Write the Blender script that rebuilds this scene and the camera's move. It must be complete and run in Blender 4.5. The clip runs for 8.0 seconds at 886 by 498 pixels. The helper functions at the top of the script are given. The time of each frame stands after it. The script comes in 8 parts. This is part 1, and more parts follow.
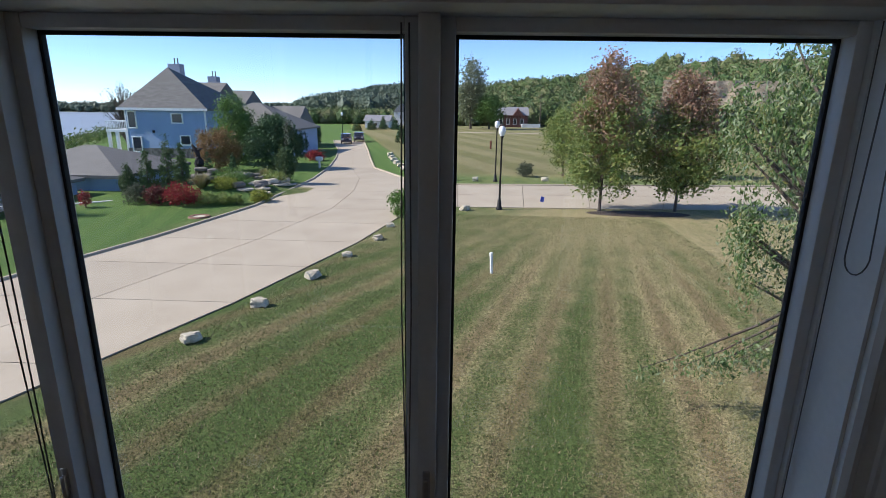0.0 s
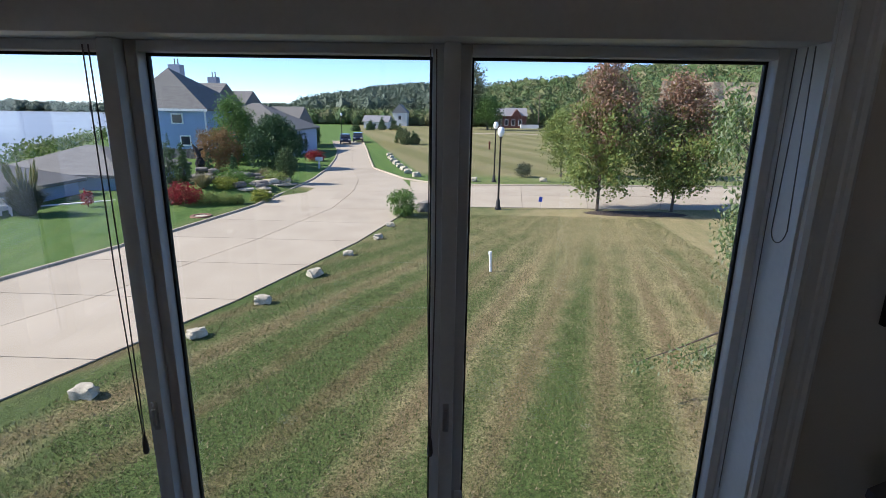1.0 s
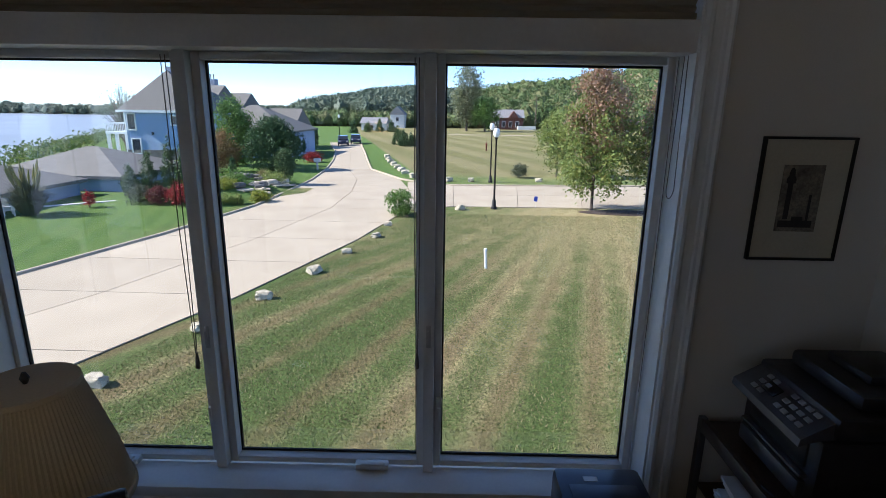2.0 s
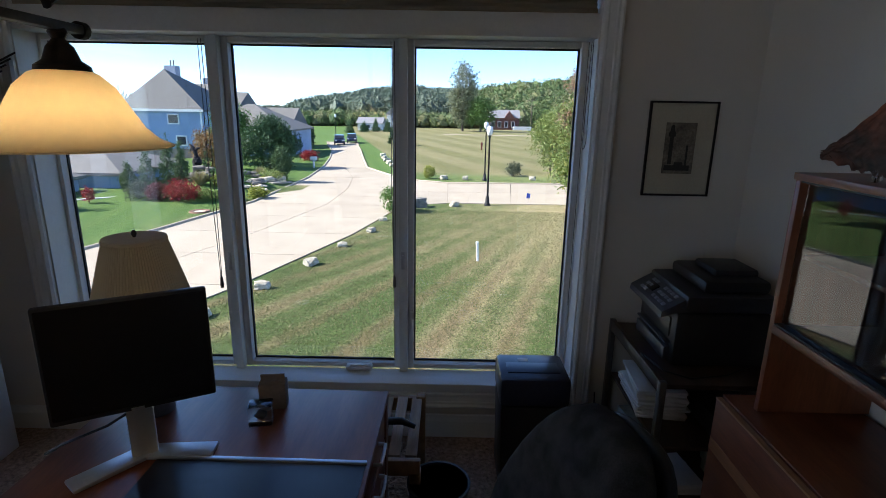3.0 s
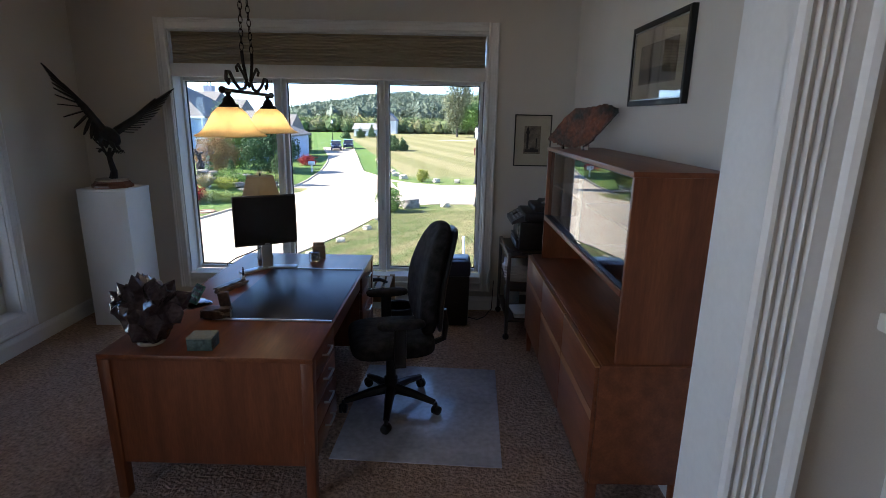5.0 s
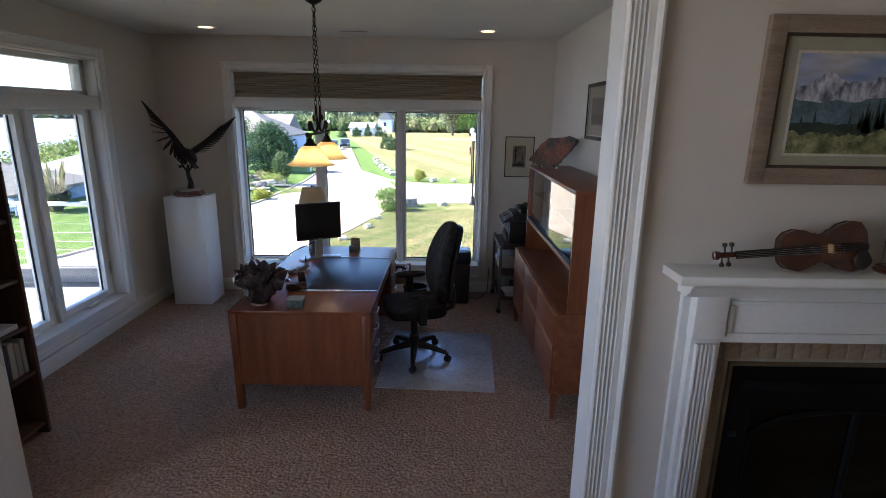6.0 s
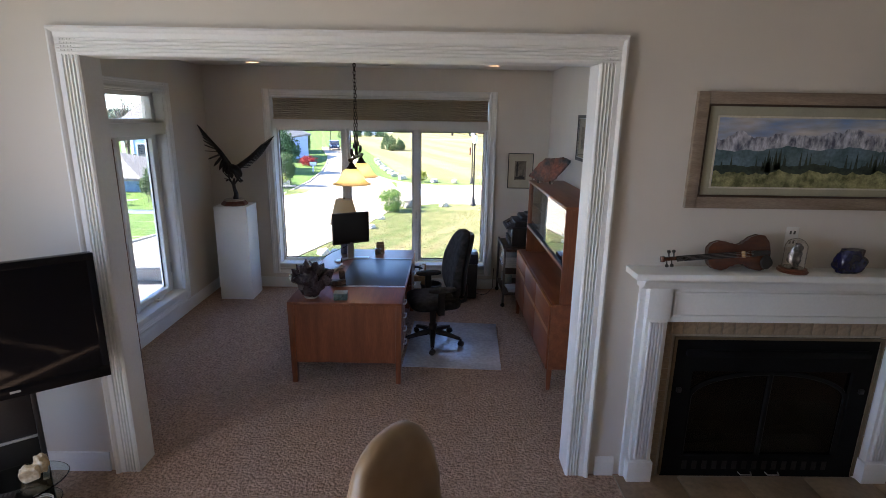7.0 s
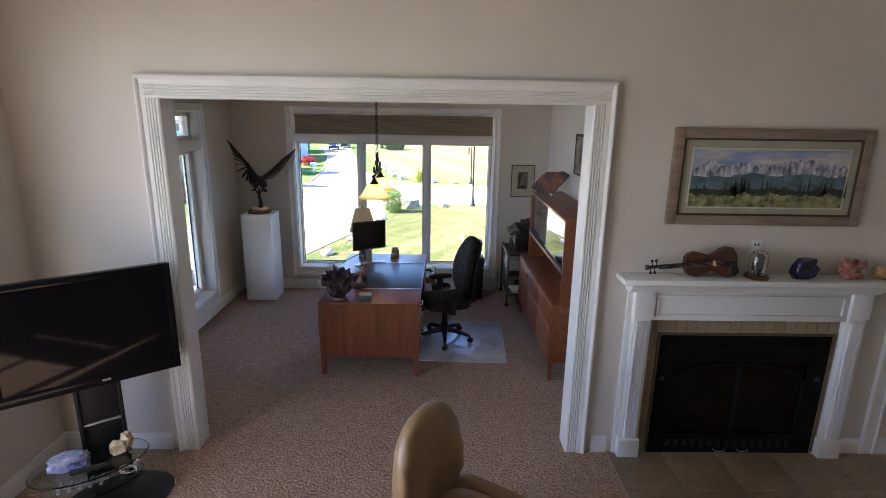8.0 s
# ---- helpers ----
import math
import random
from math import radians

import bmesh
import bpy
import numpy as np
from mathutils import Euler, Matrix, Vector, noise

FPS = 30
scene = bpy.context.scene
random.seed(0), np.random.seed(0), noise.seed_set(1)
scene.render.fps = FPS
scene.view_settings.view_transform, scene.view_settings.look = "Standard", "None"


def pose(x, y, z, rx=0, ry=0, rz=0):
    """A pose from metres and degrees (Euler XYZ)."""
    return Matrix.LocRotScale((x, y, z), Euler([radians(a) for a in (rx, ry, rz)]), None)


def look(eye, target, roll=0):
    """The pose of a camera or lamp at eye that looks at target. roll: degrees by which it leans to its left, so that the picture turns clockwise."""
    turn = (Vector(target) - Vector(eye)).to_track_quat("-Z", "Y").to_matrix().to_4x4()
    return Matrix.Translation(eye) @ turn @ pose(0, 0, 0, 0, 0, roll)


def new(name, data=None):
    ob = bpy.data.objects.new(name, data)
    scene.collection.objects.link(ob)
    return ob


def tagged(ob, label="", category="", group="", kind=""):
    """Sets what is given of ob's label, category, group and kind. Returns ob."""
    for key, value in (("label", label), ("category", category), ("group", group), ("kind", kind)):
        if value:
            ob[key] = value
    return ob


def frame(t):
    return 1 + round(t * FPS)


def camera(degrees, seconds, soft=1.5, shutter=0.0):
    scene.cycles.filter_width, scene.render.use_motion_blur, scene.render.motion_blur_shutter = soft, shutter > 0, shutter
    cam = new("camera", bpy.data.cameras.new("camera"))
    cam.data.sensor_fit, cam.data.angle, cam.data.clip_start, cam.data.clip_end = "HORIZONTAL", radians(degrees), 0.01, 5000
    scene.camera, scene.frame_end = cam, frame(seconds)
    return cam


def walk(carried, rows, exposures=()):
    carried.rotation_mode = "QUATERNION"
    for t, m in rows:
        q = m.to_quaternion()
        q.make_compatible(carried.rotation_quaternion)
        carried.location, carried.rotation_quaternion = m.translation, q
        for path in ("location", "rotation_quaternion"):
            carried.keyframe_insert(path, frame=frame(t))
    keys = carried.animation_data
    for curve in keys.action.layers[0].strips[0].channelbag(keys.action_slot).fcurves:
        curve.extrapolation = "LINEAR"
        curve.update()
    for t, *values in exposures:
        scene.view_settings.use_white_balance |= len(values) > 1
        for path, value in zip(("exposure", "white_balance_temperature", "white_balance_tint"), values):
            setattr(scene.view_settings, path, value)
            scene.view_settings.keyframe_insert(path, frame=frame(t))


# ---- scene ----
cam = camera(80.3, 8.0, soft=0.8)
PATH = [
    (0, (0.057, 1.638, 1.904), (0.017, 3.568, 1.384), 0.8),
    (0.5, (0.019, 1.501, 1.922), (-0.018, 3.432, 1.404), 1.0),
    (1, (0.009, 1.301, 1.918), (-0.025, 3.233, 1.4), 0.9),
    (2.5, (0.152, 0.432, 1.833), (0.132, 2.366, 1.324), 0.9),
    (3, (0.227, 0.083, 1.751), (0.215, 2.017, 1.242), 1.0),
    (3.5, (0.304, -0.333, 1.686), (0.298, 1.602, 1.18), 1.0),
    (4, (0.433, -0.912, 1.669), (0.43, 1.024, 1.167), 1.0),
    (4.2, (0.485, -1.14, 1.681), (0.484, 0.798, 1.18), 1.0),
    (5.3, (0.558, -2.43, 1.851), (0.564, -0.49, 1.366), 1.0),
    (5.5, (0.515, -2.665, 1.911), (0.531, -0.728, 1.416), 1.0),
    (6, (0.442, -3.269, 2.031), (0.461, -1.332, 1.537), 0.9),
    (6.5, (0.368, -3.737, 2.155), (0.386, -1.8, 1.659), 0.9),
    (7, (0.287, -4.094, 2.275), (0.308, -2.157, 1.779), 0.9),
    (7.5, (0.214, -4.375, 2.386), (0.242, -2.439, 1.887), 0.8),
    (8, (0.139, -4.613, 2.486), (0.167, -2.678, 1.985), 0.9),
]
EXPOSURES = [(0, 0.90, 6250, 13), (1, 1.10, 6250, 13), (2.5, 1.57, 6150, 11), (4, 2.03, 6300, 10), (5.5, 2.72, 6450, 13), (7, 3.22, 6560, 14), (8, 3.44, 6620, 14)]
walk(cam, [(t, look(eye, target, roll)) for t, eye, target, roll in PATH], EXPOSURES)

# ---- world, sun and room daylight ----
SUN_AZ, SUN_EL = radians(-94), radians(37)
world = bpy.data.worlds.new("sky_world")
scene.world = world
world.use_nodes = True
wn = world.node_tree
sky = wn.nodes.new("ShaderNodeTexSky")
sky.sky_type, sky.sun_disc = "NISHITA", False
sky.sun_elevation, sky.sun_rotation = SUN_EL, SUN_AZ
sky.air_density, sky.dust_density, sky.ozone_density, sky.altitude = 0.7, 0.0, 4.0, 1500
tint = wn.nodes.new("ShaderNodeMix")
tint.data_type, tint.blend_type = "RGBA", "MULTIPLY"
tint.inputs[0].default_value, tint.inputs[7].default_value = 1.0, (0.90, 0.96, 1.04, 1)
wn.links.new(sky.outputs[0], tint.inputs[6])
wn.links.new(tint.outputs[2], wn.nodes["Background"].inputs[0])
wn.nodes["Background"].inputs[1].default_value = 0.115
sun = new("sun", bpy.data.lights.new("sun", "SUN"))
sun.data.energy, sun.data.angle, sun.data.color = 4.0, radians(0.5), (1.0, 0.95, 0.87)
sun.matrix_world = look((math.sin(SUN_AZ) * math.cos(SUN_EL) * 50, math.cos(SUN_AZ) * math.cos(SUN_EL) * 50, math.sin(SUN_EL) * 50), (0, 0, 0))


def window_light(name, x, y, z, w, h, direction, power, colour):
    lamp = new(name, bpy.data.lights.new(name, "AREA"))
    lamp.data.shape, lamp.data.size, lamp.data.size_y, lamp.data.energy, lamp.data.color = "RECTANGLE", w, h, power, colour
    lamp.matrix_world = look((x, y, z), (x + direction[0], y + direction[1], z + direction[2]))
    return lamp


# sky light in the openings of the sitting room, behind the camera
window_light("daylight_side", -2.60, -3.25, 1.65, 2.3, 2.3, (1, 0.0, 0.0), 4.0, (1.0, 0.98, 0.96))


# ---- materials ----
def mat(name, col, rough=0.6, metal=0.0, col2=None, scale=6.0, fine=90.0, var=0.12, bump=0.15, dist=0.002, spec=0.5, stretch=(1, 1, 1), coat=0.0, detail=4.0):
    """Two scales of noise over a base colour, with fine relief."""
    m = bpy.data.materials.new(name)
    m.use_nodes = True
    nt, b = m.node_tree, m.node_tree.nodes["Principled BSDF"]
    N, L = nt.nodes.new, nt.links.new
    tc, mp = N("ShaderNodeTexCoord"), N("ShaderNodeMapping")
    mp.inputs["Scale"].default_value = stretch
    L(tc.outputs["Object"], mp.inputs[0])
    n1, n2 = N("ShaderNodeTexNoise"), N("ShaderNodeTexNoise")
    n1.inputs["Scale"].default_value, n1.inputs["Detail"].default_value = scale, detail
    n2.inputs["Scale"].default_value, n2.inputs["Detail"].default_value = fine, 3
    L(mp.outputs[0], n1.inputs[0]), L(mp.outputs[0], n2.inputs[0])
    r1 = N("ShaderNodeValToRGB")
    c2 = col2 or tuple(c * (1 - var * 1.6) for c in col)
    c1 = col if col2 else tuple(min(1, c * (1 + var * 0.5)) for c in col)
    r1.color_ramp.elements[0].position, r1.color_ramp.elements[1].position = 0.33, 0.67
    r1.color_ramp.elements[0].color, r1.color_ramp.elements[1].color = (*c2, 1), (*c1, 1)
    L(n1.outputs[0], r1.inputs[0])
    mx = N("ShaderNodeMix")
    mx.data_type, mx.blend_type = "RGBA", "MULTIPLY"
    mx.inputs[0].default_value = 1.0
    r2 = N("ShaderNodeMapRange")
    r2.inputs["From Min"].default_value, r2.inputs["From Max"].default_value = 0.3, 0.7
    r2.inputs["To Min"].default_value, r2.inputs["To Max"].default_value = 1 - var, 1 + var * 0.6
    L(n2.outputs[0], r2.inputs[0]), L(r1.outputs[0], mx.inputs[6]), L(r2.outputs[0], mx.inputs[7])
    L(mx.outputs[2], b.inputs["Base Color"])
    b.inputs["Roughness"].default_value, b.inputs["Metallic"].default_value = rough, metal
    b.inputs["Specular IOR Level"].default_value, b.inputs["Coat Weight"].default_value = spec, coat
    if bump:
        bp = N("ShaderNodeBump")
        bp.inputs["Strength"].default_value, bp.inputs["Distance"].default_value = bump, dist
        L(n2.outputs[0], bp.inputs["Height"]), L(bp.outputs[0], b.inputs["Normal"])
    return m


def glass_mat(name, col=(1, 1, 1), rough=0.0, ior=1.45):
    m = bpy.data.materials.new(name)
    m.use_nodes = True
    b = m.node_tree.nodes["Principled BSDF"]
    b.inputs["Base Color"].default_value = (*col, 1)
    b.inputs["Transmission Weight"].default_value, b.inputs["Roughness"].default_value, b.inputs["IOR"].default_value = 1, rough, ior
    return m


WALL = mat("wall_paint", (0.67, 0.625, 0.56), 0.85, scale=1.5, fine=260, var=0.03, bump=0.06, dist=0.001)
TRIM = mat("white_trim_paint", (0.78, 0.78, 0.76), 0.42, scale=2, fine=60, var=0.03, bump=0.03, dist=0.0006)
CEIL = mat("ceiling_paint", (0.74, 0.73, 0.70), 0.9, scale=2, fine=220, var=0.03, bump=0.12, dist=0.001)
CARPET = mat("beige_carpet", (0.47, 0.335, 0.26), 0.97, col2=(0.385, 0.268, 0.205), scale=14, fine=50, var=0.42, bump=1.0, dist=0.028, spec=0.1, detail=9)
TEAK = mat("teak_veneer", (0.25, 0.080, 0.032), 0.38, col2=(0.165, 0.048, 0.019), scale=3.2, fine=26, var=0.16, bump=0.05, dist=0.0006, stretch=(5, 5, 0.6))
TEAK_Y = mat("teak_veneer_long", (0.25, 0.080, 0.032), 0.36, col2=(0.165, 0.048, 0.019), scale=3.2, fine=26, var=0.16, bump=0.05, dist=0.0006, stretch=(5, 0.6, 5))
BLACK = mat("black_plastic", (0.012, 0.012, 0.013), 0.42, var=0.2, bump=0.05, dist=0.0005)
BLACKM = mat("black_metal", (0.02, 0.018, 0.016), 0.45, metal=0.3, var=0.3, bump=0.1)
FABRIC = mat("charcoal_fabric", (0.034, 0.033, 0.034), 0.92, scale=20, fine=420, var=0.35, bump=0.4, dist=0.001, spec=0.2)
PANE = glass_mat("clear_glass")
CHROME = mat("brushed_metal", (0.62, 0.62, 0.62), 0.3, metal=1.0, var=0.06, bump=0.03)
WHITE = mat("white_lacquer", (0.80, 0.80, 0.79), 0.35, var=0.02, bump=0.02, dist=0.0005)
GRASS = mat("grass_blades", (0.085, 0.13, 0.035), 0.9, scale=0.7, fine=30, var=0.3, bump=0.6, dist=0.03, spec=0.15)
ROCK = mat("limestone", (0.56, 0.50, 0.38), 0.9, scale=5, fine=40, var=0.22, bump=0.6, dist=0.02)
BARK = mat("bark", (0.12, 0.09, 0.07), 0.9, scale=8, fine=40, var=0.3, bump=0.7, dist=0.01, stretch=(3, 3, 0.6))


# ---- mesh helpers ----
def box(bm, x0, x1, y0, y1, z0, z1, bev=0.0, m=None):
    """An axis-aligned block, its edges rounded by bev, moved by the matrix m."""
    vs = bmesh.ops.create_cube(bm, size=1.0)["verts"]
    for v in vs:
        v.co = Vector(((x0 + x1) / 2 + v.co.x * (x1 - x0), (y0 + y1) / 2 + v.co.y * (y1 - y0), (z0 + z1) / 2 + v.co.z * (z1 - z0)))
    if bev:
        es = list({e for v in vs for e in v.link_edges})
        vs = list({v for f in bmesh.ops.bevel(bm, geom=es, offset=bev, segments=2, affect="EDGES", profile=0.5)["faces"] for v in f.verts} | {v for v in vs if v.is_valid})
    if m is not None:
        bmesh.ops.transform(bm, matrix=m, verts=vs)
    return bm


def lathe(bm, profile, x=0, y=0, z=0, n=32, m=None):
    """A body of revolution from (radius, height) pairs."""
    rings = []
    for r, h in profile:
        rings.append([bm.verts.new((x + max(r, 1e-4) * math.cos(2 * math.pi * i / n), y + max(r, 1e-4) * math.sin(2 * math.pi * i / n), z + h)) for i in range(n)])
    for a, b in zip(rings, rings[1:]):
        for i in range(n):
            bm.faces.new((a[i], a[(i + 1) % n], b[(i + 1) % n], b[i]))
    if profile[0][0] > 1e-3:
        bm.faces.new(rings[0][::-1])
    if profile[-1][0] > 1e-3:
        bm.faces.new(rings[-1])
    if m is not None:
        bmesh.ops.transform(bm, matrix=m, verts=[v for r in rings for v in r])
    return bm


def tube(bm, pts, r, n=8, ends=None):
    """A round bar through points; r is a radius or one radius a point."""
    pts = [Vector(p) for p in pts]
    rs = r if isinstance(r, (list, tuple)) else [r] * len(pts)
    rings, side = [], None
    for i, p in enumerate(pts):
        d = (pts[min(i + 1, len(pts) - 1)] - pts[max(i - 1, 0)]).normalized()
        side = (d.orthogonal() if side is None else side - d * side.dot(d)).normalized()
        up = d.cross(side)
        rings.append([bm.verts.new(p + (side * math.cos(2 * math.pi * k / n) + up * math.sin(2 * math.pi * k / n)) * rs[i]) for k in range(n)])
    for a, b in zip(rings, rings[1:]):
        for k in range(n):
            bm.faces.new((a[k], a[(k + 1) % n], b[(k + 1) % n], b[k]))
    bm.faces.new(rings[0][::-1]), bm.faces.new(rings[-1])
    return bm


def extrude_profile(bm, pts, axis, a, b):
    """A closed profile of 2D points drawn out along an axis from a to b ('x': points are y, z; 'y': x, z; 'z': x, y)."""
    def at(p, t):
        return {"x": (t, p[0], p[1]), "y": (p[0], t, p[1]), "z": (p[0], p[1], t)}[axis]
    A, B = [bm.verts.new(at(p, a)) for p in pts], [bm.verts.new(at(p, b)) for p in pts]
    n = len(pts)
    for i in range(n):
        bm.faces.new((A[i], A[(i + 1) % n], B[(i + 1) % n], B[i]))
    bm.faces.new(A[::-1]), bm.faces.new(B)
    bmesh.ops.recalc_face_normals(bm, faces=bm.faces[:])
    return bm


def stone(bm, x, y, z, sx, sy, sz, seed, rough=0.25, sub=3, freq=1.6, flat=False):
    """An uneven lump, flat underneath where asked."""
    vs = bmesh.ops.create_icosphere(bm, subdivisions=sub, radius=1.0)["verts"]
    for v in vs:
        p = v.co.copy()
        f = 1 + rough * (noise.noise(p * freq + Vector((seed * 7.3, seed * 3.1, seed))) * 1.3 + 0.5 * noise.noise(p * freq * 2.7 + Vector((seed, 5, 2))))
        c = p * f
        c = Vector([max(-0.78, min(0.78, q)) for q in c]) if flat else c
        v.co = Vector((x + c.x * sx, y + c.y * sy, z + c.z * sz))
    return bm


def mesh_of(name, bm, material, smooth=True, angle=40):
    me = bpy.data.meshes.new(name)
    bm.to_mesh(me)
    bm.free()
    for mm in (material if isinstance(material, (list, tuple)) else [material]):
        me.materials.append(mm)
    if smooth:
        me.shade_smooth()
        me.set_sharp_from_angle(angle=radians(angle))
    return me


def part(name, bm, material, parent, label="", smooth=True):
    ob = new(name, mesh_of(name, bm, material, smooth))
    ob.parent = parent
    return tagged(ob, label)


def thing(name, label, category, at=(0, 0, 0), rz=0.0, group="", kind=""):
    ob = new(name)
    ob.empty_display_size = 0.1
    ob.matrix_world = pose(*at, 0, 0, rz)
    return tagged(ob, label, category, group, kind)


def solid(name, bm, material, label, category, group="", kind="", at=None, rz=0.0, smooth=True):
    ob = new(name, mesh_of(name, bm, material, smooth))
    if at:
        ob.matrix_world = pose(*at, 0, 0, rz)
    return tagged(ob, label, category, group, kind)


B = bmesh.new


# ---- rooms: study and sitting room ----
XL, XR, YW, YD, ZC = -2.62, 1.678, 2.655, -0.975, 2.815   # study: side walls, window wall, back of the opening wall, ceiling
YF, XE, YB, ZH = -1.12, 4.9, -8.1, 4.0                # sitting room: fireplace wall, far side, back wall, ceiling
WX0, WX1, WZ0, WZ1 = -1.80, 0.913, 0.33, 2.455          # window opening in the window wall
OX0, OX1, OZ = -1.622, 1.140, 2.550                     # opening between the rooms


def wall(name, label, boxes, material=WALL):
    bm = B()
    for b in boxes:
        box(bm, *b)
    return solid(name, bm, material, label, "wall", kind="structure", smooth=False)


T = 0.22
wall("wall_north", "warm white painted wall round the wide window", [
    (XL - T, WX0, YW, YW + T, -0.3, ZC + 0.3), (WX1, XR + T, YW, YW + T, -0.3, ZC + 0.3),
    (WX0, WX1, YW, YW + T, -0.3, WZ0 - 0.05), (WX0, WX1, YW, YW + T, WZ1, ZC + 0.3)])
wall("wall_east", "warm white painted side wall behind the cabinet", [(XR, XR + T, YD, YW, -0.3, ZC + 0.3)])
LW0, LW1, LZ0, LZ1 = 0.10, 1.66, 0.29, 2.46
wall("wall_west", "warm white painted wall with tall windows", [
    (XL - T, XL, LW1, YW, -0.3, ZC + 0.3), (XL - T, XL, YF, LW0, -0.3, ZC + 0.3),
    (XL - T, XL, LW0, LW1, -0.3, LZ0 - 0.05), (XL - T, XL, LW0, LW1, LZ1, ZC + 0.3),
    (XL - T, XL, YB, -4.75, -0.3, ZH), (XL - T, XL, -3.6, -3.5, -0.3, ZH), (XL - T, XL, -2.0, YF, -0.3, ZH), (XL - T, XL, -4.75, -3.6, -0.3, 0.4), (XL - T, XL, -4.75, -3.6, 1.62, 1.80), (XL - T, XL, -4.75, -3.6, 1.98, ZH), (XL - T, XL, -4.23, -4.17, 0.4, 1.98), (XL - T, XL, -3.5, -2.0, -0.3, 0.4), (XL - T, XL, -3.5, -2.0, 2.9, ZH)])
bm = B()
extrude_profile(bm, [(XL, -1.905), (XL + 0.026, -1.905), (XL + 0.026, -1.925), (XL + 0.018, -1.935), (XL + 0.018, -1.99), (XL, -2.0)], "z", 0, 3.0)
solid("trim_west", bm, TRIM, "white window casing of the sitting room", "trim", kind="structure", smooth=False)
wall("wall_middle", "warm white painted wall with a wide cased opening and a fireplace", [
    (XL, OX0 - 0.02, YF, YD, -0.3, ZH), (OX1 + 0.02, 1.745, YF, YD, -0.3, ZH), (OX0 - 0.02, OX1 + 0.02, YF, YD, OZ + 0.02, ZH),
    (3.07, XE, YF, YD, -0.3, ZH), (1.745, 3.07, YF, YD, 0.97, ZH)])
wall("wall_firebox", "unlit masonry box behind the fireplace", [(1.9, 3.1, YD + 0.45, YD + 0.6, -0.3, 1.2), (1.7 + T, 1.95, YD, YD + 0.45, -0.3, 1.2), (3.06, 3.2, YD, YD + 0.45, -0.3, 1.2), (1.9, 3.2, YD, YD + 0.6, 0.95, 1.2)], BLACKM)
wall("wall_south", "plain painted back wall of the sitting room", [(XL, XE, YB - T, YB, -0.3, ZH)])
wall("wall_far_east", "plain painted side wall of the sitting room", [(XE, XE + T, YB, YF, -0.3, ZH)])
solid("floor", box(B(), XL - T, XE + T, YB - T, YW + T, -0.3, 0.0), CARPET, "beige cut-pile carpet over both rooms", "carpet", kind="structure", smooth=False)
solid("ceiling", box(B(), XL - T, XR + T, YD, YW + T, ZC, ZC + 0.2), CEIL, "plain off-white ceiling of the study", "ceiling", kind="structure", smooth=False)
solid("ceiling_sitting_room", box(B(), XL - T, XE + T, YB - T, YD, ZH, ZH + 0.2), CEIL, "plain high ceiling of the sitting room", "ceiling", kind="structure", smooth=False)


def baseboard(name, runs):
    bm = B()
    for axis, at, a, b, s in runs:
        pts = [(0, 0), (0.016, 0), (0.016, 0.095), (0.011, 0.115), (0.009, 0.13), (0, 0.135)]
        extrude_profile(bm, [(at + s * p, z) for p, z in pts], axis, a, b)
    return solid(name, bm, TRIM, "white moulded baseboard", "baseboard", kind="structure", smooth=False)


baseboard("baseboard", [("x", YW, XL + 0.016, XR - 0.016, -1), ("y", XL, YD, YW, 1), ("y", XR, YD, YW, -1),
                        ("x", YF, XL + 0.016, OX0 - 0.19, -1), ("x", YF, OX1 + 0.19, 1.452, -1), ("x", YF, 3.247, 3.40, -1), ("x", YF, 3.52, XE, -1), ("y", XL, -1.90, YF, 1)])


# ---- wide window of the study ----
def casing_profile(w):
    return [(0, 0), (0, 0.030), (0.010, 0.034), (0.020, 0.026), (0.030, 0.026), (0.036, 0.020), (w - 0.030, 0.020), (w - 0.020, 0.028), (w - 0.010, 0.028), (w, 0.016), (w, 0)]


bm2 = extrude_profile(B(), [(3.40 + u, YF - d) for u, d in casing_profile(0.12)], "z", 0, 2.2)
solid("trim_east", bm2, TRIM, "white door casing beside the fireplace", "trim", kind="structure", smooth=False)

win = thing("window_1", "wide white painted window with three casements and a shaded transom", "window", kind="structure")
CW = 0.095
bm = B()
for x0, s in ((WX0, -1), (WX1, 1)):
    extrude_profile(bm, [(x0 + s * (CW - u), YW - d) for u, d in casing_profile(CW)], "z", WZ0 - 0.14, WZ1 + CW)
extrude_profile(bm, [(YW - d - 0.002, WZ1 + CW - u) for u, d in casing_profile(CW)], "x", WX0, WX1)
extrude_profile(bm, [(YW - d - 0.002, WZ0 - 0.14 + u) for u, d in casing_profile(0.09)], "x", WX0, WX1)
part("casing", bm, TRIM, win, smooth=False)
bm = B()
box(bm, WX0, WX1, YW - 0.03, YW + 0.14, WZ0 - 0.05, WZ0, 0.006)
part("window_sill", bm, TRIM, win)
bm = B()
box(bm, WX0, WX0 + 0.008, YW + 0.001, YW + 0.2, WZ0, WZ1), box(bm, WX1 - 0.008, WX1, YW + 0.001, YW + 0.2, WZ0, WZ1), box(bm, WX0, WX1, YW + 0.001, YW + 0.2, WZ1 - 0.008, WZ1)
part("jamb", bm, TRIM, win, smooth=False)
bm = B()
box(bm, WX0, WX1, YW + 0.005, YW + 0.2, 2.085, 2.19, 0.004)
box(bm, WX0, WX1, YW + 0.10, YW + 0.2, WZ1 - 0.03, WZ1, 0.003), box(bm, WX0, WX1, YW + 0.14, YW + 0.2, 2.19, 2.22, 0.003)
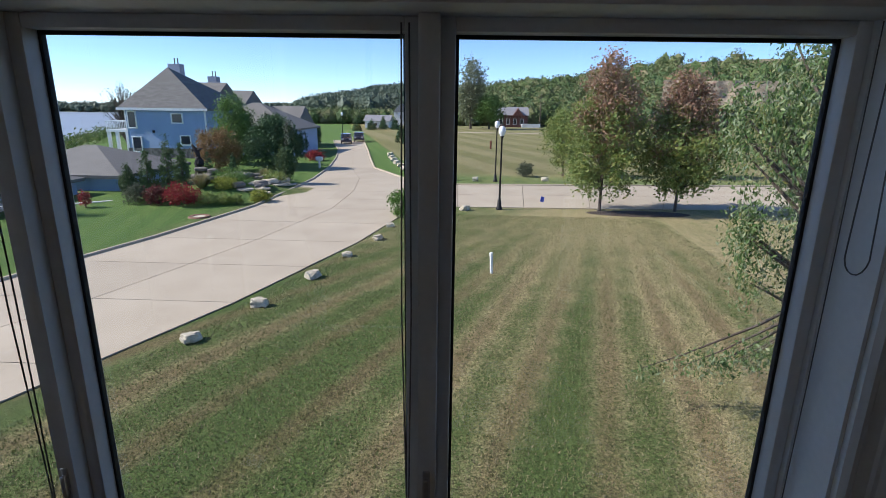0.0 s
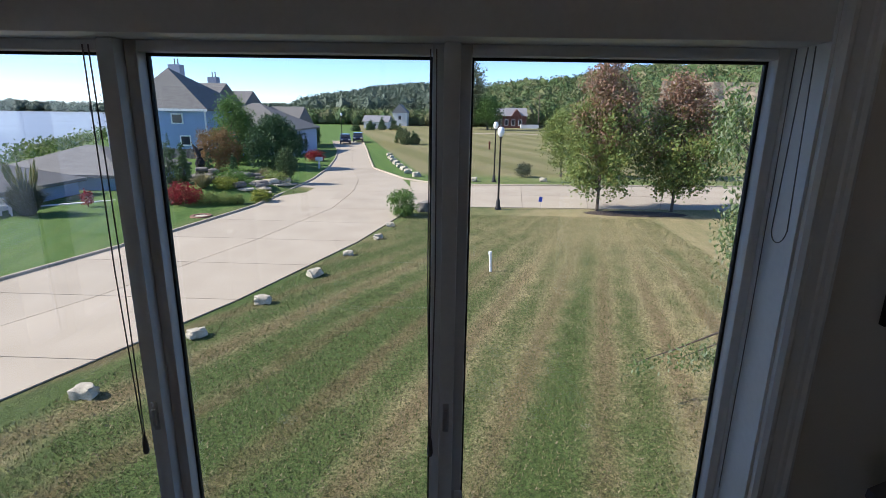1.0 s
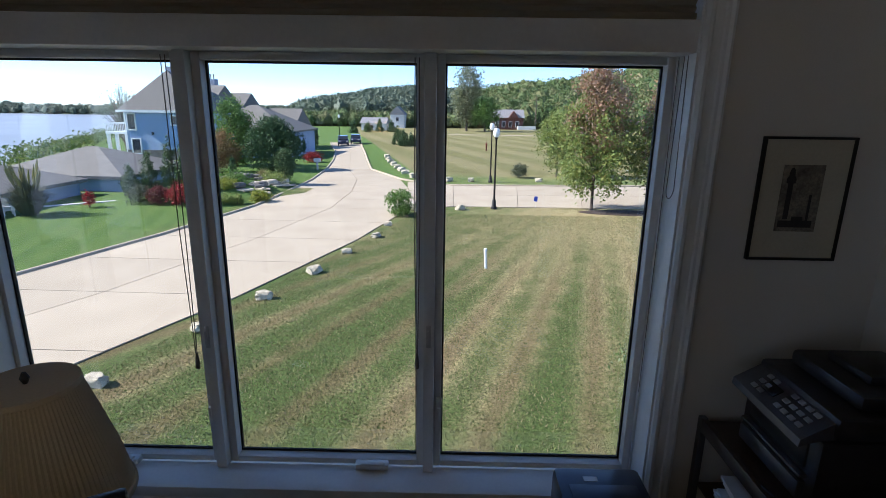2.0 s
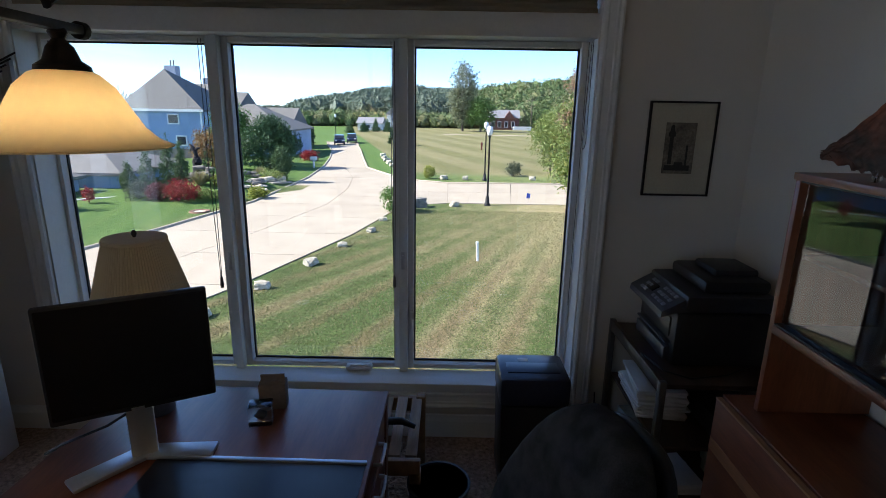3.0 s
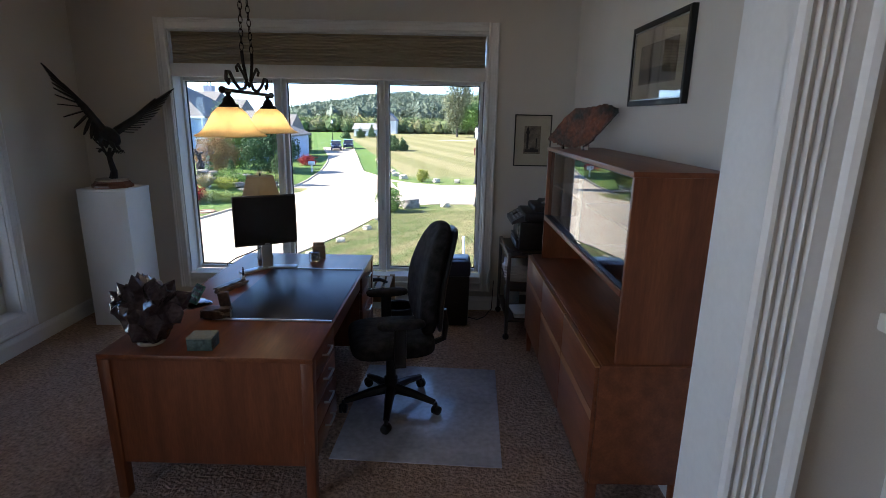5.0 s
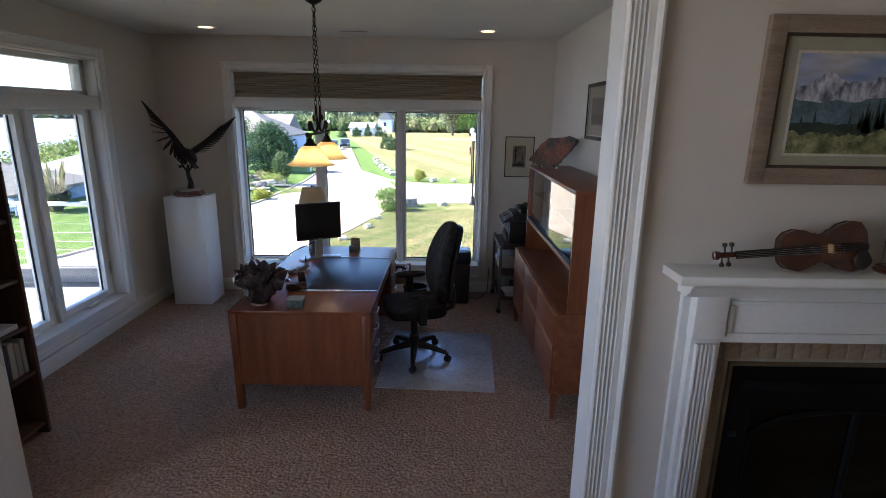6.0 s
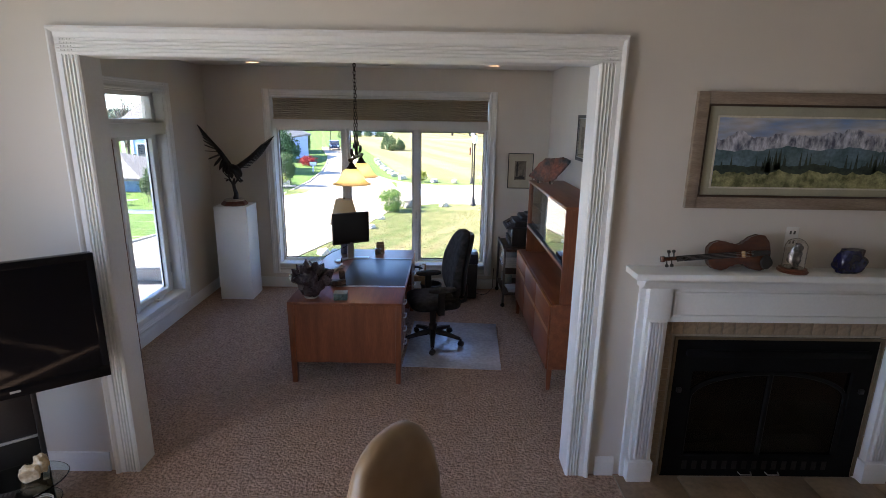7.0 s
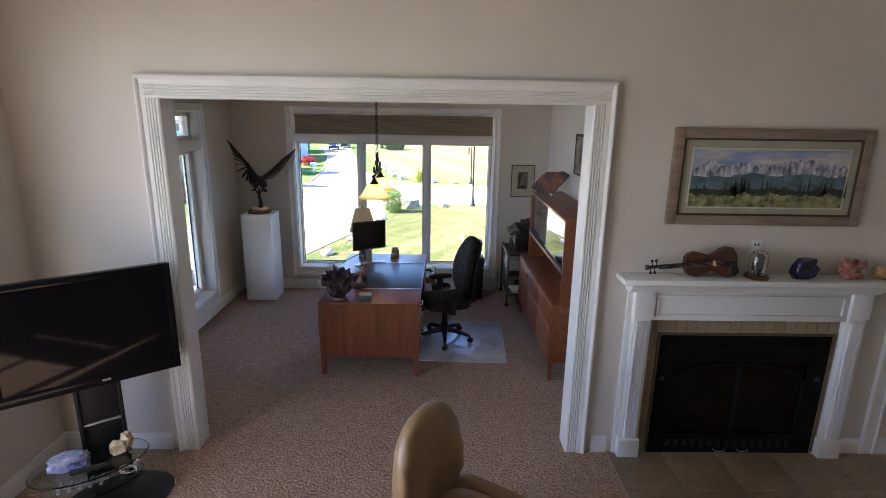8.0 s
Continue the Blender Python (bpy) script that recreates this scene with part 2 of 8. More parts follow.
part("transom_bar", bm, TRIM, win)
GX = [(-1.772, -0.972), (-0.860, -0.053), (0.054, 0.868)]
bm = B()
for c in ((GX[0][1] + GX[1][0]) / 2, (GX[1][1] + GX[2][0]) / 2):
    box(bm, c - 0.022, c + 0.022, YW + 0.10, YW + 0.2, WZ0, 2.085, 0.003)
box(bm, WX0, -1.795, YW + 0.13, YW + 0.2, WZ0, 2.085, 0.002), box(bm, 0.898, WX1, YW + 0.13, YW + 0.2, WZ0, 2.085, 0.002)
part("mullion", bm, TRIM, win)
GASKET = mat("black_gasket", (0.02, 0.02, 0.02), 0.7, bump=0)
for (a, b), (fa, fb) in zip(GX, ((-1.795, -0.938), (-0.894, -0.0215), (0.0225, 0.898))):
    fr = part("sash", box(box(box(box(B(), fa, a, 2.80, 2.875, WZ0, 2.085, 0.004), b, fb, 2.80, 2.875, WZ0, 2.085, 0.004), a, b, 2.80, 2.875, 2.055, 2.085, 0.004), a, b, 2.80, 2.875, WZ0, 0.358, 0.004), TRIM, win)
    part("gasket", box(box(box(box(B(), a, a + 0.007, 2.845, 2.862, 0.358, 2.055), b - 0.007, b, 2.845, 2.862, 0.358, 2.055), a, b, 2.846, 2.861, 2.047, 2.055), a, b, 2.846, 2.861, 0.358, 0.366), GASKET, fr, smooth=False)
    pn = part("pane", box(B(), a + 0.002, b - 0.002, 2.851, 2.856, 0.359, 2.054), PANE, fr, smooth=False)
    pn.visible_shadow = False
pn = part("pane", box(B(), WX0 + 0.002, WX1 - 0.002, 2.851, 2.856, 2.2, 2.435), PANE, win, smooth=False)
pn.visible_shadow = False
solid("roof_eave", box(box(B(), -4.2, 2.6, YW + T, YW + T + 0.5, 3.0, 3.12), XL - T - 0.5, XE, YB, YW + T, 4.25, 4.4), TRIM, "white soffit of the house over the window", "eave", kind="structure", smooth=False)

# ---- opening between the rooms ----
opening = thing("door_1", "wide cased opening with white fluted trim", "doorway", kind="structure")
CO = 0.143


def fluted(w):
    """A backband, a flat, then narrow reeds towards the opening."""
    pts = [(0, 0), (0, 0.040), (0.012, 0.044), (0.022, 0.037), (0.030, 0.027), (0.052, 0.025)]
    d = (w - 0.070) / 4
    for i in range(4):
        u0 = 0.056 + i * d
        pts += [(u0, 0.025), (u0 + d * 0.25, 0.016), (u0 + d * 0.6, 0.018), (u0 + d * 0.9, 0.025)]
    return pts + [(w - 0.008, 0.022), (w, 0.014), (w, 0)]


bm = B()
extrude_profile(bm, [(OX0 - CO + u, YF - d) for u, d in fluted(CO)], "z", 0, OZ + CO)
extrude_profile(bm, [(OX1 + CO - u, YF - d) for u, d in fluted(CO)], "z", 0, OZ + CO)
part("casing", bm, TRIM, opening, smooth=False)
bm = B()
extrude_profile(bm, [(YF - d - 0.004, OZ + CO - u) for u, d in fluted(CO)], "x", OX0 - CO + 0.003, OX1 + CO - 0.003)
part("casing", bm, TRIM, opening, smooth=False)
bm = B()
box(bm, OX0 - 0.02, OX0, YF - 0.002, YD + 0.002, 0, OZ + 0.02), box(bm, OX1, OX1 + 0.02, YF - 0.002, YD + 0.002, 0, OZ + 0.02), box(bm, OX0, OX1, YF - 0.002, YD + 0.002, OZ, OZ + 0.02)
part("jamb", bm, TRIM, opening, smooth=False)
bm = B()
extrude_profile(bm, [(OX0 - 0.1 + u, YD + d) for u, d in casing_profile(0.1)], "z", 0, OZ + 0.1)
extrude_profile(bm, [(OX1 + 0.1 - u, YD + d) for u, d in casing_profile(0.1)], "z", 0, OZ + 0.1)
extrude_profile(bm, [(YD + d + 0.002, OZ + 0.1 - u) for u, d in casing_profile(0.1)], "x", OX0, OX1)
part("casing", bm, TRIM, opening, smooth=False)


# ---- study: west window, shade, fittings ----
win2 = thing("window_2", "tall white casement pair with a transom, onto the porch", "window", kind="structure")
bm = B()
for y0, s in ((LW0, -1), (LW1, 1)):
    extrude_profile(bm, [(XL + d, y0 + s * (CW - u)) for u, d in casing_profile(CW)], "z", LZ0 - 0.13, LZ1 + CW)
for z0, s in ((LZ1 + CW, -1), (LZ0 - 0.13, 1)):
    extrude_profile(bm, [(XL + d + 0.002, z0 + s * u) for u, d in casing_profile(CW)], "y", LW0, LW1)
part("casing", bm, TRIM, win2, smooth=False)
part("window_sill", box(B(), XL - 0.13, XL + 0.035, LW0, LW1, LZ0 - 0.05, LZ0, 0.006), TRIM, win2)
bm = B()
box(bm, XL - 0.2, XL - 0.001, LW0, LW0 + 0.008, LZ0, LZ1), box(bm, XL - 0.2, XL - 0.001, LW1 - 0.008, LW1, LZ0, LZ1), box(bm, XL - 0.2, XL - 0.001, LW0, LW1, LZ1 - 0.008, LZ1)
part("jamb", bm, TRIM, win2, smooth=False)
part("transom_bar", box(box(box(box(box(B(), XL - 0.2, XL - 0.004, LW0, LW1, 2.03, 2.15, 0.004), XL - 0.2, XL - 0.1, LW0, LW1, 2.15, 2.19, 0.003), XL - 0.2, XL - 0.1, LW0, LW1, LZ1 - 0.05, LZ1, 0.003), XL - 0.2, XL - 0.1, LW0, LW0 + 0.07, 2.15, LZ1, 0.003), XL - 0.2, XL - 0.1, LW1 - 0.07, LW1, 2.15, LZ1, 0.003), TRIM, win2)
part("mullion", box(B(), XL - 0.2, XL - 0.08, 0.86, 0.90, LZ0, 2.03, 0.004), TRIM, win2)
for fa, a, b, fb in ((LW0 + 0.008, 0.20, 0.78, 0.86), (0.90, 0.975, 1.555, LW1 - 0.008)):
    fr = part("sash", box(box(box(box(B(), XL - 0.19, XL - 0.11, fa, a, LZ0, 2.03, 0.004), XL - 0.19, XL - 0.11, b, fb, LZ0, 2.03, 0.004), XL - 0.19, XL - 0.11, a, b, 1.985, 2.03, 0.004), XL - 0.19, XL - 0.11, a, b, LZ0, LZ0 + 0.06, 0.004), TRIM, win2)
    part("gasket", box(box(B(), XL - 0.168, XL - 0.152, a, a + 0.006, LZ0 + 0.06, 1.985), XL - 0.168, XL - 0.152, b - 0.006, b, LZ0 + 0.06, 1.985), GASKET, fr, smooth=False)
    pn = part("pane", box(B(), XL - 0.162, XL - 0.157, a + 0.002, b - 0.002, LZ0 + 0.062, 1.984), PANE, fr, smooth=False)
    pn.visible_shadow = False
    part("crank", box(box(B(), XL - 0.11, XL - 0.05, (a + b) / 2 - 0.05, (a + b) / 2 + 0.05, LZ0 + 0.001, LZ0 + 0.022, 0.008), XL - 0.09, XL - 0.06, (a + b) / 2 - 0.02, (a + b) / 2 + 0.09, LZ0 + 0.02, LZ0 + 0.034, 0.006), TRIM, fr)
    part("lock", box(B(), XL - 0.112, XL - 0.095, fb - 0.03, fb - 0.012, 0.5, 0.62, 0.005), CHROME, fr)
pn = part("pane", box(B(), XL - 0.162, XL - 0.157, LW0 + 0.07, LW1 - 0.07, 2.19, LZ1 - 0.05), PANE, win2, smooth=False)
pn.visible_shadow = False

for x0, z0 in ((-0.952, 0.60), (-0.92, 0.60), (0.0, 0.62), (0.045, 0.62)):
    part("lock", box(box(B(), x0 - 0.012, x0 + 0.012, 2.785, 2.80, z0 - 0.06, z0 + 0.06, 0.004), x0 - 0.006, x0 + 0.006, 2.768, 2.787, z0 - 0.045, z0 + 0.02, 0.003), TRIM, win)
for x0, z0 in ((-0.92, 0.96), (0.0, 0.98)):
    part("lock", box(box(B(), x0 - 0.010, x0 + 0.010, 2.752, 2.775, z0 - 0.05, z0 + 0.05, 0.004), x0 - 0.006, x0 + 0.006, 2.742, 2.755, z0 - 0.03, z0 + 0.03, 0.003), CHROME, win)
for x0 in (-1.37, -0.25):
    cr = part("crank", box(B(), x0 - 0.075, x0 + 0.075, 2.755, 2.80, WZ0 + 0.001, WZ0 + 0.03, 0.01), TRIM, win)
    part("handle", box(B(), x0 - 0.05, x0 + 0.06, 2.745, 2.772, WZ0 + 0.028, WZ0 + 0.042, 0.006), TRIM, cr)

SHADE = mat("pleated_shade_cloth", (0.46, 0.39, 0.29), 0.95, scale=1.2, fine=300, var=0.05, bump=0.2, dist=0.0008)
sn = SHADE.node_tree
tr_, mx_ = sn.nodes.new("ShaderNodeBsdfTranslucent"), sn.nodes.new("ShaderNodeMixShader")
tr_.inputs[0].default_value, mx_.inputs[0].default_value = (0.62, 0.52, 0.38, 1), 0.5
sn.links.new(sn.nodes["Principled BSDF"].outputs[0], mx_.inputs[1]), sn.links.new(tr_.outputs[0], mx_.inputs[2])
sn.links.new(mx_.outputs[0], sn.nodes["Material Output"].inputs[0])
shade = thing("cellular_shade", "taupe pleated cellular shade drawn up in the transom", "window shade")
bm = B()
for i in range(9):
    z0 = 2.215 + i * 0.0242
    extrude_profile(bm, [(YW + 0.03, z0), (YW + 0.018, z0 + 0.012), (YW + 0.03, z0 + 0.0237), (YW + 0.07, z0 + 0.0237), (YW + 0.07, z0)], "x", WX0 + 0.02, WX1 - 0.02)
part("pleats", bm, SHADE, shade, smooth=False)
part("bottom_rail", box(B(), WX0 + 0.015, WX1 - 0.015, YW + 0.02, YW + 0.075, 2.192, 2.214, 0.004), SHADE, shade)
part("head_rail", box(B(), WX0 + 0.015, WX1 - 0.015, YW + 0.02, YW + 0.075, 2.434, 2.446, 0.003), SHADE, shade)

CORD = mat("grey_cord", (0.18, 0.17, 0.16), 0.8, bump=0)


def cord(x, y, z0, z1, label):
    c = thing("blind_cord", label, "cord", group="window cords")
    bm = B()
    for dx in (-0.008, 0.008):
        tube(bm, [(x + dx, y, z1), (x + dx * 1.4, y - 0.003, (z0 + z1) / 2), (x + dx * 0.3, y, z0 + 0.06)], 0.002, 6)
    part("string", bm, CORD, c)
    part("tassel", lathe(B(), [(0.003, 0.07), (0.007, 0.055), (0.010, 0.012), (0.008, 0), (0, 0)], x, y, z0, 12), CORD, c)


cord(-0.988, 2.785, 0.80, 2.07, "thin grey double cord with a tassel beside the mullion")
cord(-0.05, 2.785, 0.82, 2.07, "thin grey double cord with a tassel beside the mullion")
bm = B()
loop = [(0.898 - 0.012 * math.cos(a * 0.5), 2.70 + 0.055 * math.sin(a) * 0.6, 1.62 - 0.04 * math.cos(a)) for a in np.linspace(-1.57, 1.57, 9)]
tube(bm, [(0.896, 2.70, 2.08)] + loop + [(0.896, 2.73, 2.08)], 0.0016, 6)
tube(bm, [(0.893, 2.77, 2.08), (0.892, 2.765, 1.3), (0.893, 2.77, 0.74)], 0.0013, 6)
solid("blind_cord", bm, CORD, "thin looped cord hanging down the window jamb", "cord", "window cords")


GLOW = bpy.data.materials.new("warm_lamp_lens")
GLOW.use_nodes = True
gb = GLOW.node_tree.nodes["Principled BSDF"]
gb.inputs["Base Color"].default_value = (0.8, 0.6, 0.4, 1)
gb.inputs["Emission Color"].default_value, gb.inputs["Emission Strength"].default_value = (1.0, 0.62, 0.35, 1), 0.8


def recessed_light(x, y):
    r = thing("recessed_light", "round white recessed ceiling light, glowing warm", "ceiling light", (x, y, ZC), group="recessed lights")
    part("ring", lathe(B(), [(0.065, 0), (0.068, -0.008), (0.095, -0.006), (0.098, 0), (0.065, 0.0)], n=36), TRIM, r)
    part("lens", lathe(B(), [(0.066, -0.003), (0.03, -0.001), (0, 0.0)], n=36), GLOW, r)


recessed_light(-1.80, 2.12), recessed_light(0.89, 2.09)
v = thing("ceiling_vent", "narrow white slotted ceiling vent", "vent", (-0.42, 2.23, ZC))
part("frame", box(box(box(box(B(), -0.16, 0.16, -0.06, -0.045, -0.008, 0, 0.002), -0.16, 0.16, 0.045, 0.06, -0.008, 0, 0.002), -0.16, -0.145, -0.045, 0.045, -0.008, 0, 0.002), 0.145, 0.16, -0.045, 0.045, -0.008, 0, 0.002), TRIM, v)
for i in range(6):
    part("slat", box(B(), -0.145, 0.145, -0.04 + i * 0.015, -0.033 + i * 0.015, -0.006, -0.001), BLACKM if i % 2 else TRIM, v)

# ---- study: desk and what stands on it ----
DX0, DX1, DY0, DY1 = -0.967, -0.006, 0.035, 1.835
desk = thing("desk", "reddish teak executive desk with square legs", "desk", (0.0, 0.0, 0.0), -0.9)
part("top", box(B(), DX0, DX1, DY0, DY1, 0.715, 0.74, 0.003), TEAK_Y, desk)
for x, y in ((DX0, DY0), (DX1 - 0.055, DY0), (DX0, DY1 - 0.055), (DX1 - 0.055, DY1 - 0.055)):
    bm = B()
    box(bm, x, x + 0.055, y, y + 0.055, 0, 0.715, 0.003)
    for vv in bm.verts:
        if vv.co.z < 0.1:
            vv.co.x += (0.012 if x < -0.5 else -0.012) * (1 if (vv.co.x < x + 0.03) == (x < -0.5) else 0)
    part("leg", bm, TEAK, desk)
part("end_panel", box(B(), DX0 + 0.055, DX1 - 0.055, DY0 + 0.012, DY0 + 0.032, 0.19, 0.715), TEAK, desk)
part("end_panel", box(B(), DX0 + 0.055, DX1 - 0.055, DY1 - 0.032, DY1 - 0.012, 0.19, 0.715), TEAK, desk)
part("back_panel", box(B(), DX0 + 0.012, DX0 + 0.032, DY0 + 0.055, DY1 - 0.055, 0.19, 0.715), TEAK, desk)
for y0, y1 in ((DY0 + 0.055, 0.50), (1.36, DY1 - 0.055)):
    part("drawer_case", box(B(), DX0 + 0.05, DX1 - 0.03, y0, y1, 0.195, 0.714), TEAK, desk)
    for k in range(4):
        z0 = 0.21 + k * 0.126
        d = part("drawer", box(B(), DX1 - 0.03, DX1 - 0.008, y0 + 0.006, y1 - 0.006, z0, z0 + 0.118, 0.002), TEAK_Y, desk)
        ym = (y0 + y1) / 2
        part("handle", tube(B(), [(DX1 - 0.008, ym - 0.055, z0 + 0.075), (DX1 + 0.016, ym - 0.052, z0 + 0.075), (DX1 + 0.018, ym, z0 + 0.075), (DX1 + 0.016, ym + 0.052, z0 + 0.075), (DX1 - 0.008, ym + 0.055, z0 + 0.075)], 0.006, 8), CHROME, d, "chrome bar handle")
part("centre_drawer", box(B(), DX0 + 0.05, DX1 - 0.02, 0.502, 1.358, 0.62, 0.714), TEAK_Y, desk)

LEATHER = mat("black_desk_leather", (0.012, 0.013, 0.018), 0.42, scale=4, fine=500, var=0.25, bump=0.25, dist=0.0006)
pad = thing("desk_pad", "black leather desk pad with metal end strips on the desk", "desk pad", (-0.036, 0.02, 0.0), -0.9)
part("pad", box(B(), -0.60, 0.018, 0.455, 1.385, 0.740, 0.745, 0.002), LEATHER, pad)
for y in (0.437, 1.385):
    part("end_strip", box(B(), -0.602, 0.02, y, y + 0.018, 0.740, 0.749, 0.002), CHROME, pad)

mon = thing("monitor", "black flat monitor, switched off, on a silver V-shaped stand", "monitor", (-0.635, 1.395, 0), 29)
part("casing", box(box(B(), -0.205, 0.205, 0.004, 0.028, 0.915, 1.252, 0.006), -0.13, 0.13, 0.028, 0.055, 0.98, 1.19, 0.012), BLACK, mon)
SCREEN = mat("dark_screen", (0.008, 0.008, 0.009), 0.22, var=0.05, bump=0)
part("screen", box(B(), -0.196, 0.196, 0.0, 0.004, 0.932, 1.243), SCREEN, mon)
part("badge", box(B(), -0.016, 0.016, -0.001, 0.0035, 0.919, 0.926), CHROME, mon)
SILVER = mat("silver_paint", (0.55, 0.56, 0.57), 0.35, metal=0.6, var=0.04, bump=0.02)
part("stand_post", box(B(), -0.035, 0.035, 0.03, 0.06, 0.748, 1.0, 0.006), SILVER, mon)
bm = B()
for a in (24, -24):
    box(bm, -0.002, 0.19, -0.035, 0.035, 0.740, 0.754, 0.005, pose(-0.01 if a > 0 else 0.01, 0.05, 0, 0, 0, a + (180 if a > 0 else 0)))
part("stand_foot", bm, SILVER, mon)
part("cable", tube(B(), [(-0.02, 0.04, 0.90), (-0.08, 0.02, 0.88), (-0.2, 0.06, 0.83), (-0.25, 0.12, 0.78), (-0.24, 0.19, 0.746)], 0.004, 6), BLACK, mon)

lamp = thing("table_lamp", "table lamp with a cream pleated shade on the desk", "lamp", (-0.755, 1.68, 0.74))
CREAM = mat("cream_pleated_cloth", (0.62, 0.55, 0.42), 0.9, scale=4, fine=200, var=0.08, bump=0.2, dist=0.0006)
cn = CREAM.node_tree
tr, mxs = cn.nodes.new("ShaderNodeBsdfTranslucent"), cn.nodes.new("ShaderNodeMixShader")
tr.inputs[0].default_value, mxs.inputs[0].default_value = (0.62, 0.52, 0.38, 1), 0.35
cn.links.new(cn.nodes["Principled BSDF"].outputs[0], mxs.inputs[1]), cn.links.new(tr.outputs[0], mxs.inputs[2]), cn.links.new(mxs.outputs[0], cn.nodes["Material Output"].inputs[0])
bm = B()
n = 180
rings = []
for r, z in ((0.157, 0.335), (0.155, 0.337), (0.137, 0.43), (0.113, 0.52), (0.090, 0.60), (0.088, 0.607)):
    rings.append([bm.verts.new(((r + (0.0035 if i % 2 else 0) * (r / 0.15)) * math.cos(2 * math.pi * i / n), (r + (0.0035 if i % 2 else 0) * (r / 0.15)) * math.sin(2 * math.pi * i / n), z)) for i in range(n)])
for a, b in zip(rings, rings[1:]):
    for i in range(n):
        bm.faces.new((a[i], a[(i + 1) % n], b[(i + 1) % n], b[i]))
part("lamp_shade", bm, CREAM, lamp, "cream pleated cloth shade", smooth=False)
part("trim_band", lathe(B(), [(0.0925, 0.598), (0.0945, 0.60), (0.0925, 0.610), (0.090, 0.610)], n=60), CREAM, lamp)
part("trim_band", lathe(B(), [(0.158, 0.330), (0.163, 0.332), (0.161, 0.343), (0.157, 0.343)], n=60), CREAM, lamp)
CERAM = mat("blue_grey_ceramic", (0.12, 0.14, 0.19), 0.3, var=0.1, bump=0.05)
part("base", lathe(B(), [(0.055, 0), (0.058, 0.01), (0.052, 0.03), (0.052, 0.25), (0.045, 0.28), (0.015, 0.30), (0.012, 0.36)], n=32), CERAM, lamp)
bm = B()
tube(bm, [(0, 0, 0.36), (0, 0, 0.46)], 0.012), lathe(bm, [(0.016, 0.44), (0.018, 0.47), (0.014, 0.50), (0.006, 0.51)], n=16)
for a in range(3):
    tube(bm, [(0, 0, 0.60), (0.092 * math.cos(a * 2.09), 0.092 * math.sin(a * 2.09), 0.608)], 0.0016, 6)
for s in (-1, 1):
    tube(bm, [(0, s * 0.012, 0.45), (0, s * 0.045, 0.50), (0, s * 0.04, 0.57), (0, 0, 0.60)], 0.0018, 6)
lathe(bm, [(0.007, 0.598), (0.004, 0.61), (0.009, 0.622), (0.004, 0.634)], n=12)
part("harp", bm, BLACKM, lamp)

GREYPEN = mat("grey_pen_plastic", (0.25, 0.25, 0.27), 0.4, bump=0)
KRAFT = mat("brown_card", (0.20, 0.15, 0.11), 0.8, bump=0.1)
block_ = thing("note_box", "small brown wooden note box at the desk's edge", "box", (-0.365, 1.72, 0.74), 8)
part("body", box(B(), -0.045, 0.045, -0.025, 0.03, 0, 0.095, 0.003), KRAFT, block_)
part("card", box(B(), -0.04, 0.04, 0.0, 0.006, 0.095, 0.12), KRAFT, block_)
ICE = glass_mat("block_glass", (0.92, 0.95, 0.95), 0.02, 1.5)
cube = thing("glass_paperweight", "clear glass cube paperweight with a dark inlay", "paperweight", (-0.375, 1.62, 0.74), 12)
part("block", box(B(), -0.038, 0.038, -0.03, 0.03, 0, 0.07, 0.004), ICE, cube)
part("inlay", stone(B(), 0, 0, 0.035, 0.018, 0.014, 0.016, 3, 0.3, 2), CERAM, cube)

AGATE = mat("banded_stone", (0.30, 0.24, 0.18), 0.35, col2=(0.07, 0.05, 0.04), scale=14, fine=60, var=0.3, bump=0.3, dist=0.004, stretch=(1, 3, 3))
pen = thing("pen_stand", "polished stone slab pen stand with an upright pen", "pen holder", (-0.73, 0.975, 0.74), 68)
bm = B()
stone(bm, 0, 0, 0.018, 0.15, 0.045, 0.023, 5, 0.3, 4, 2.2, True)
part("slab", bm, AGATE, pen)
part("pen", tube(B(), [(0.105, 0.0, 0.03), (0.112, 0.004, 0.075), (0.118, 0.008, 0.105)], [0.007, 0.005, 0.003], 8), BLACK, pen)
part("holder", lathe(B(), [(0.016, 0), (0.012, 0.012), (0.008, 0.02)], 0.105, 0, 0.034, 16), CHROME, pen)
STONE_D = mat("dark_brown_stone", (0.13, 0.085, 0.06), 0.5, col2=(0.05, 0.035, 0.03), scale=20, fine=70, var=0.3, bump=0.4, dist=0.004)
rk = thing("mineral_stone", "dark brown stone with an upright slab on the desk", "rock", (-0.62, 0.50, 0.74), 10)
part("stone", stone(B(), 0, 0, 0.028, 0.095, 0.055, 0.036, 9, 0.3, 4, 2.0, True), STONE_D, rk)
part("slab", box(B(), 0.02, 0.075, 0.02, 0.05, 0.035, 0.125, 0.008, pose(0, 0, 0, 4, -6, 0)), STONE_D, rk)
CIRC = mat("green_circuit_board", (0.05, 0.16, 0.11), 0.75, col2=(0.02, 0.07, 0.05), scale=60, fine=200, var=0.5, bump=0.3, dist=0.001)
ci = thing("circuit_board_keepsake", "green circuit board standing in clear plastic", "ornament", (-0.835, 0.66, 0.74), -40)
part("board", box(B(), -0.05, 0.05, -0.003, 0.003, 0.02, 0.13, 0.001, pose(0, 0, 0, -35, 0, 0)), CIRC, ci)
bm = B()
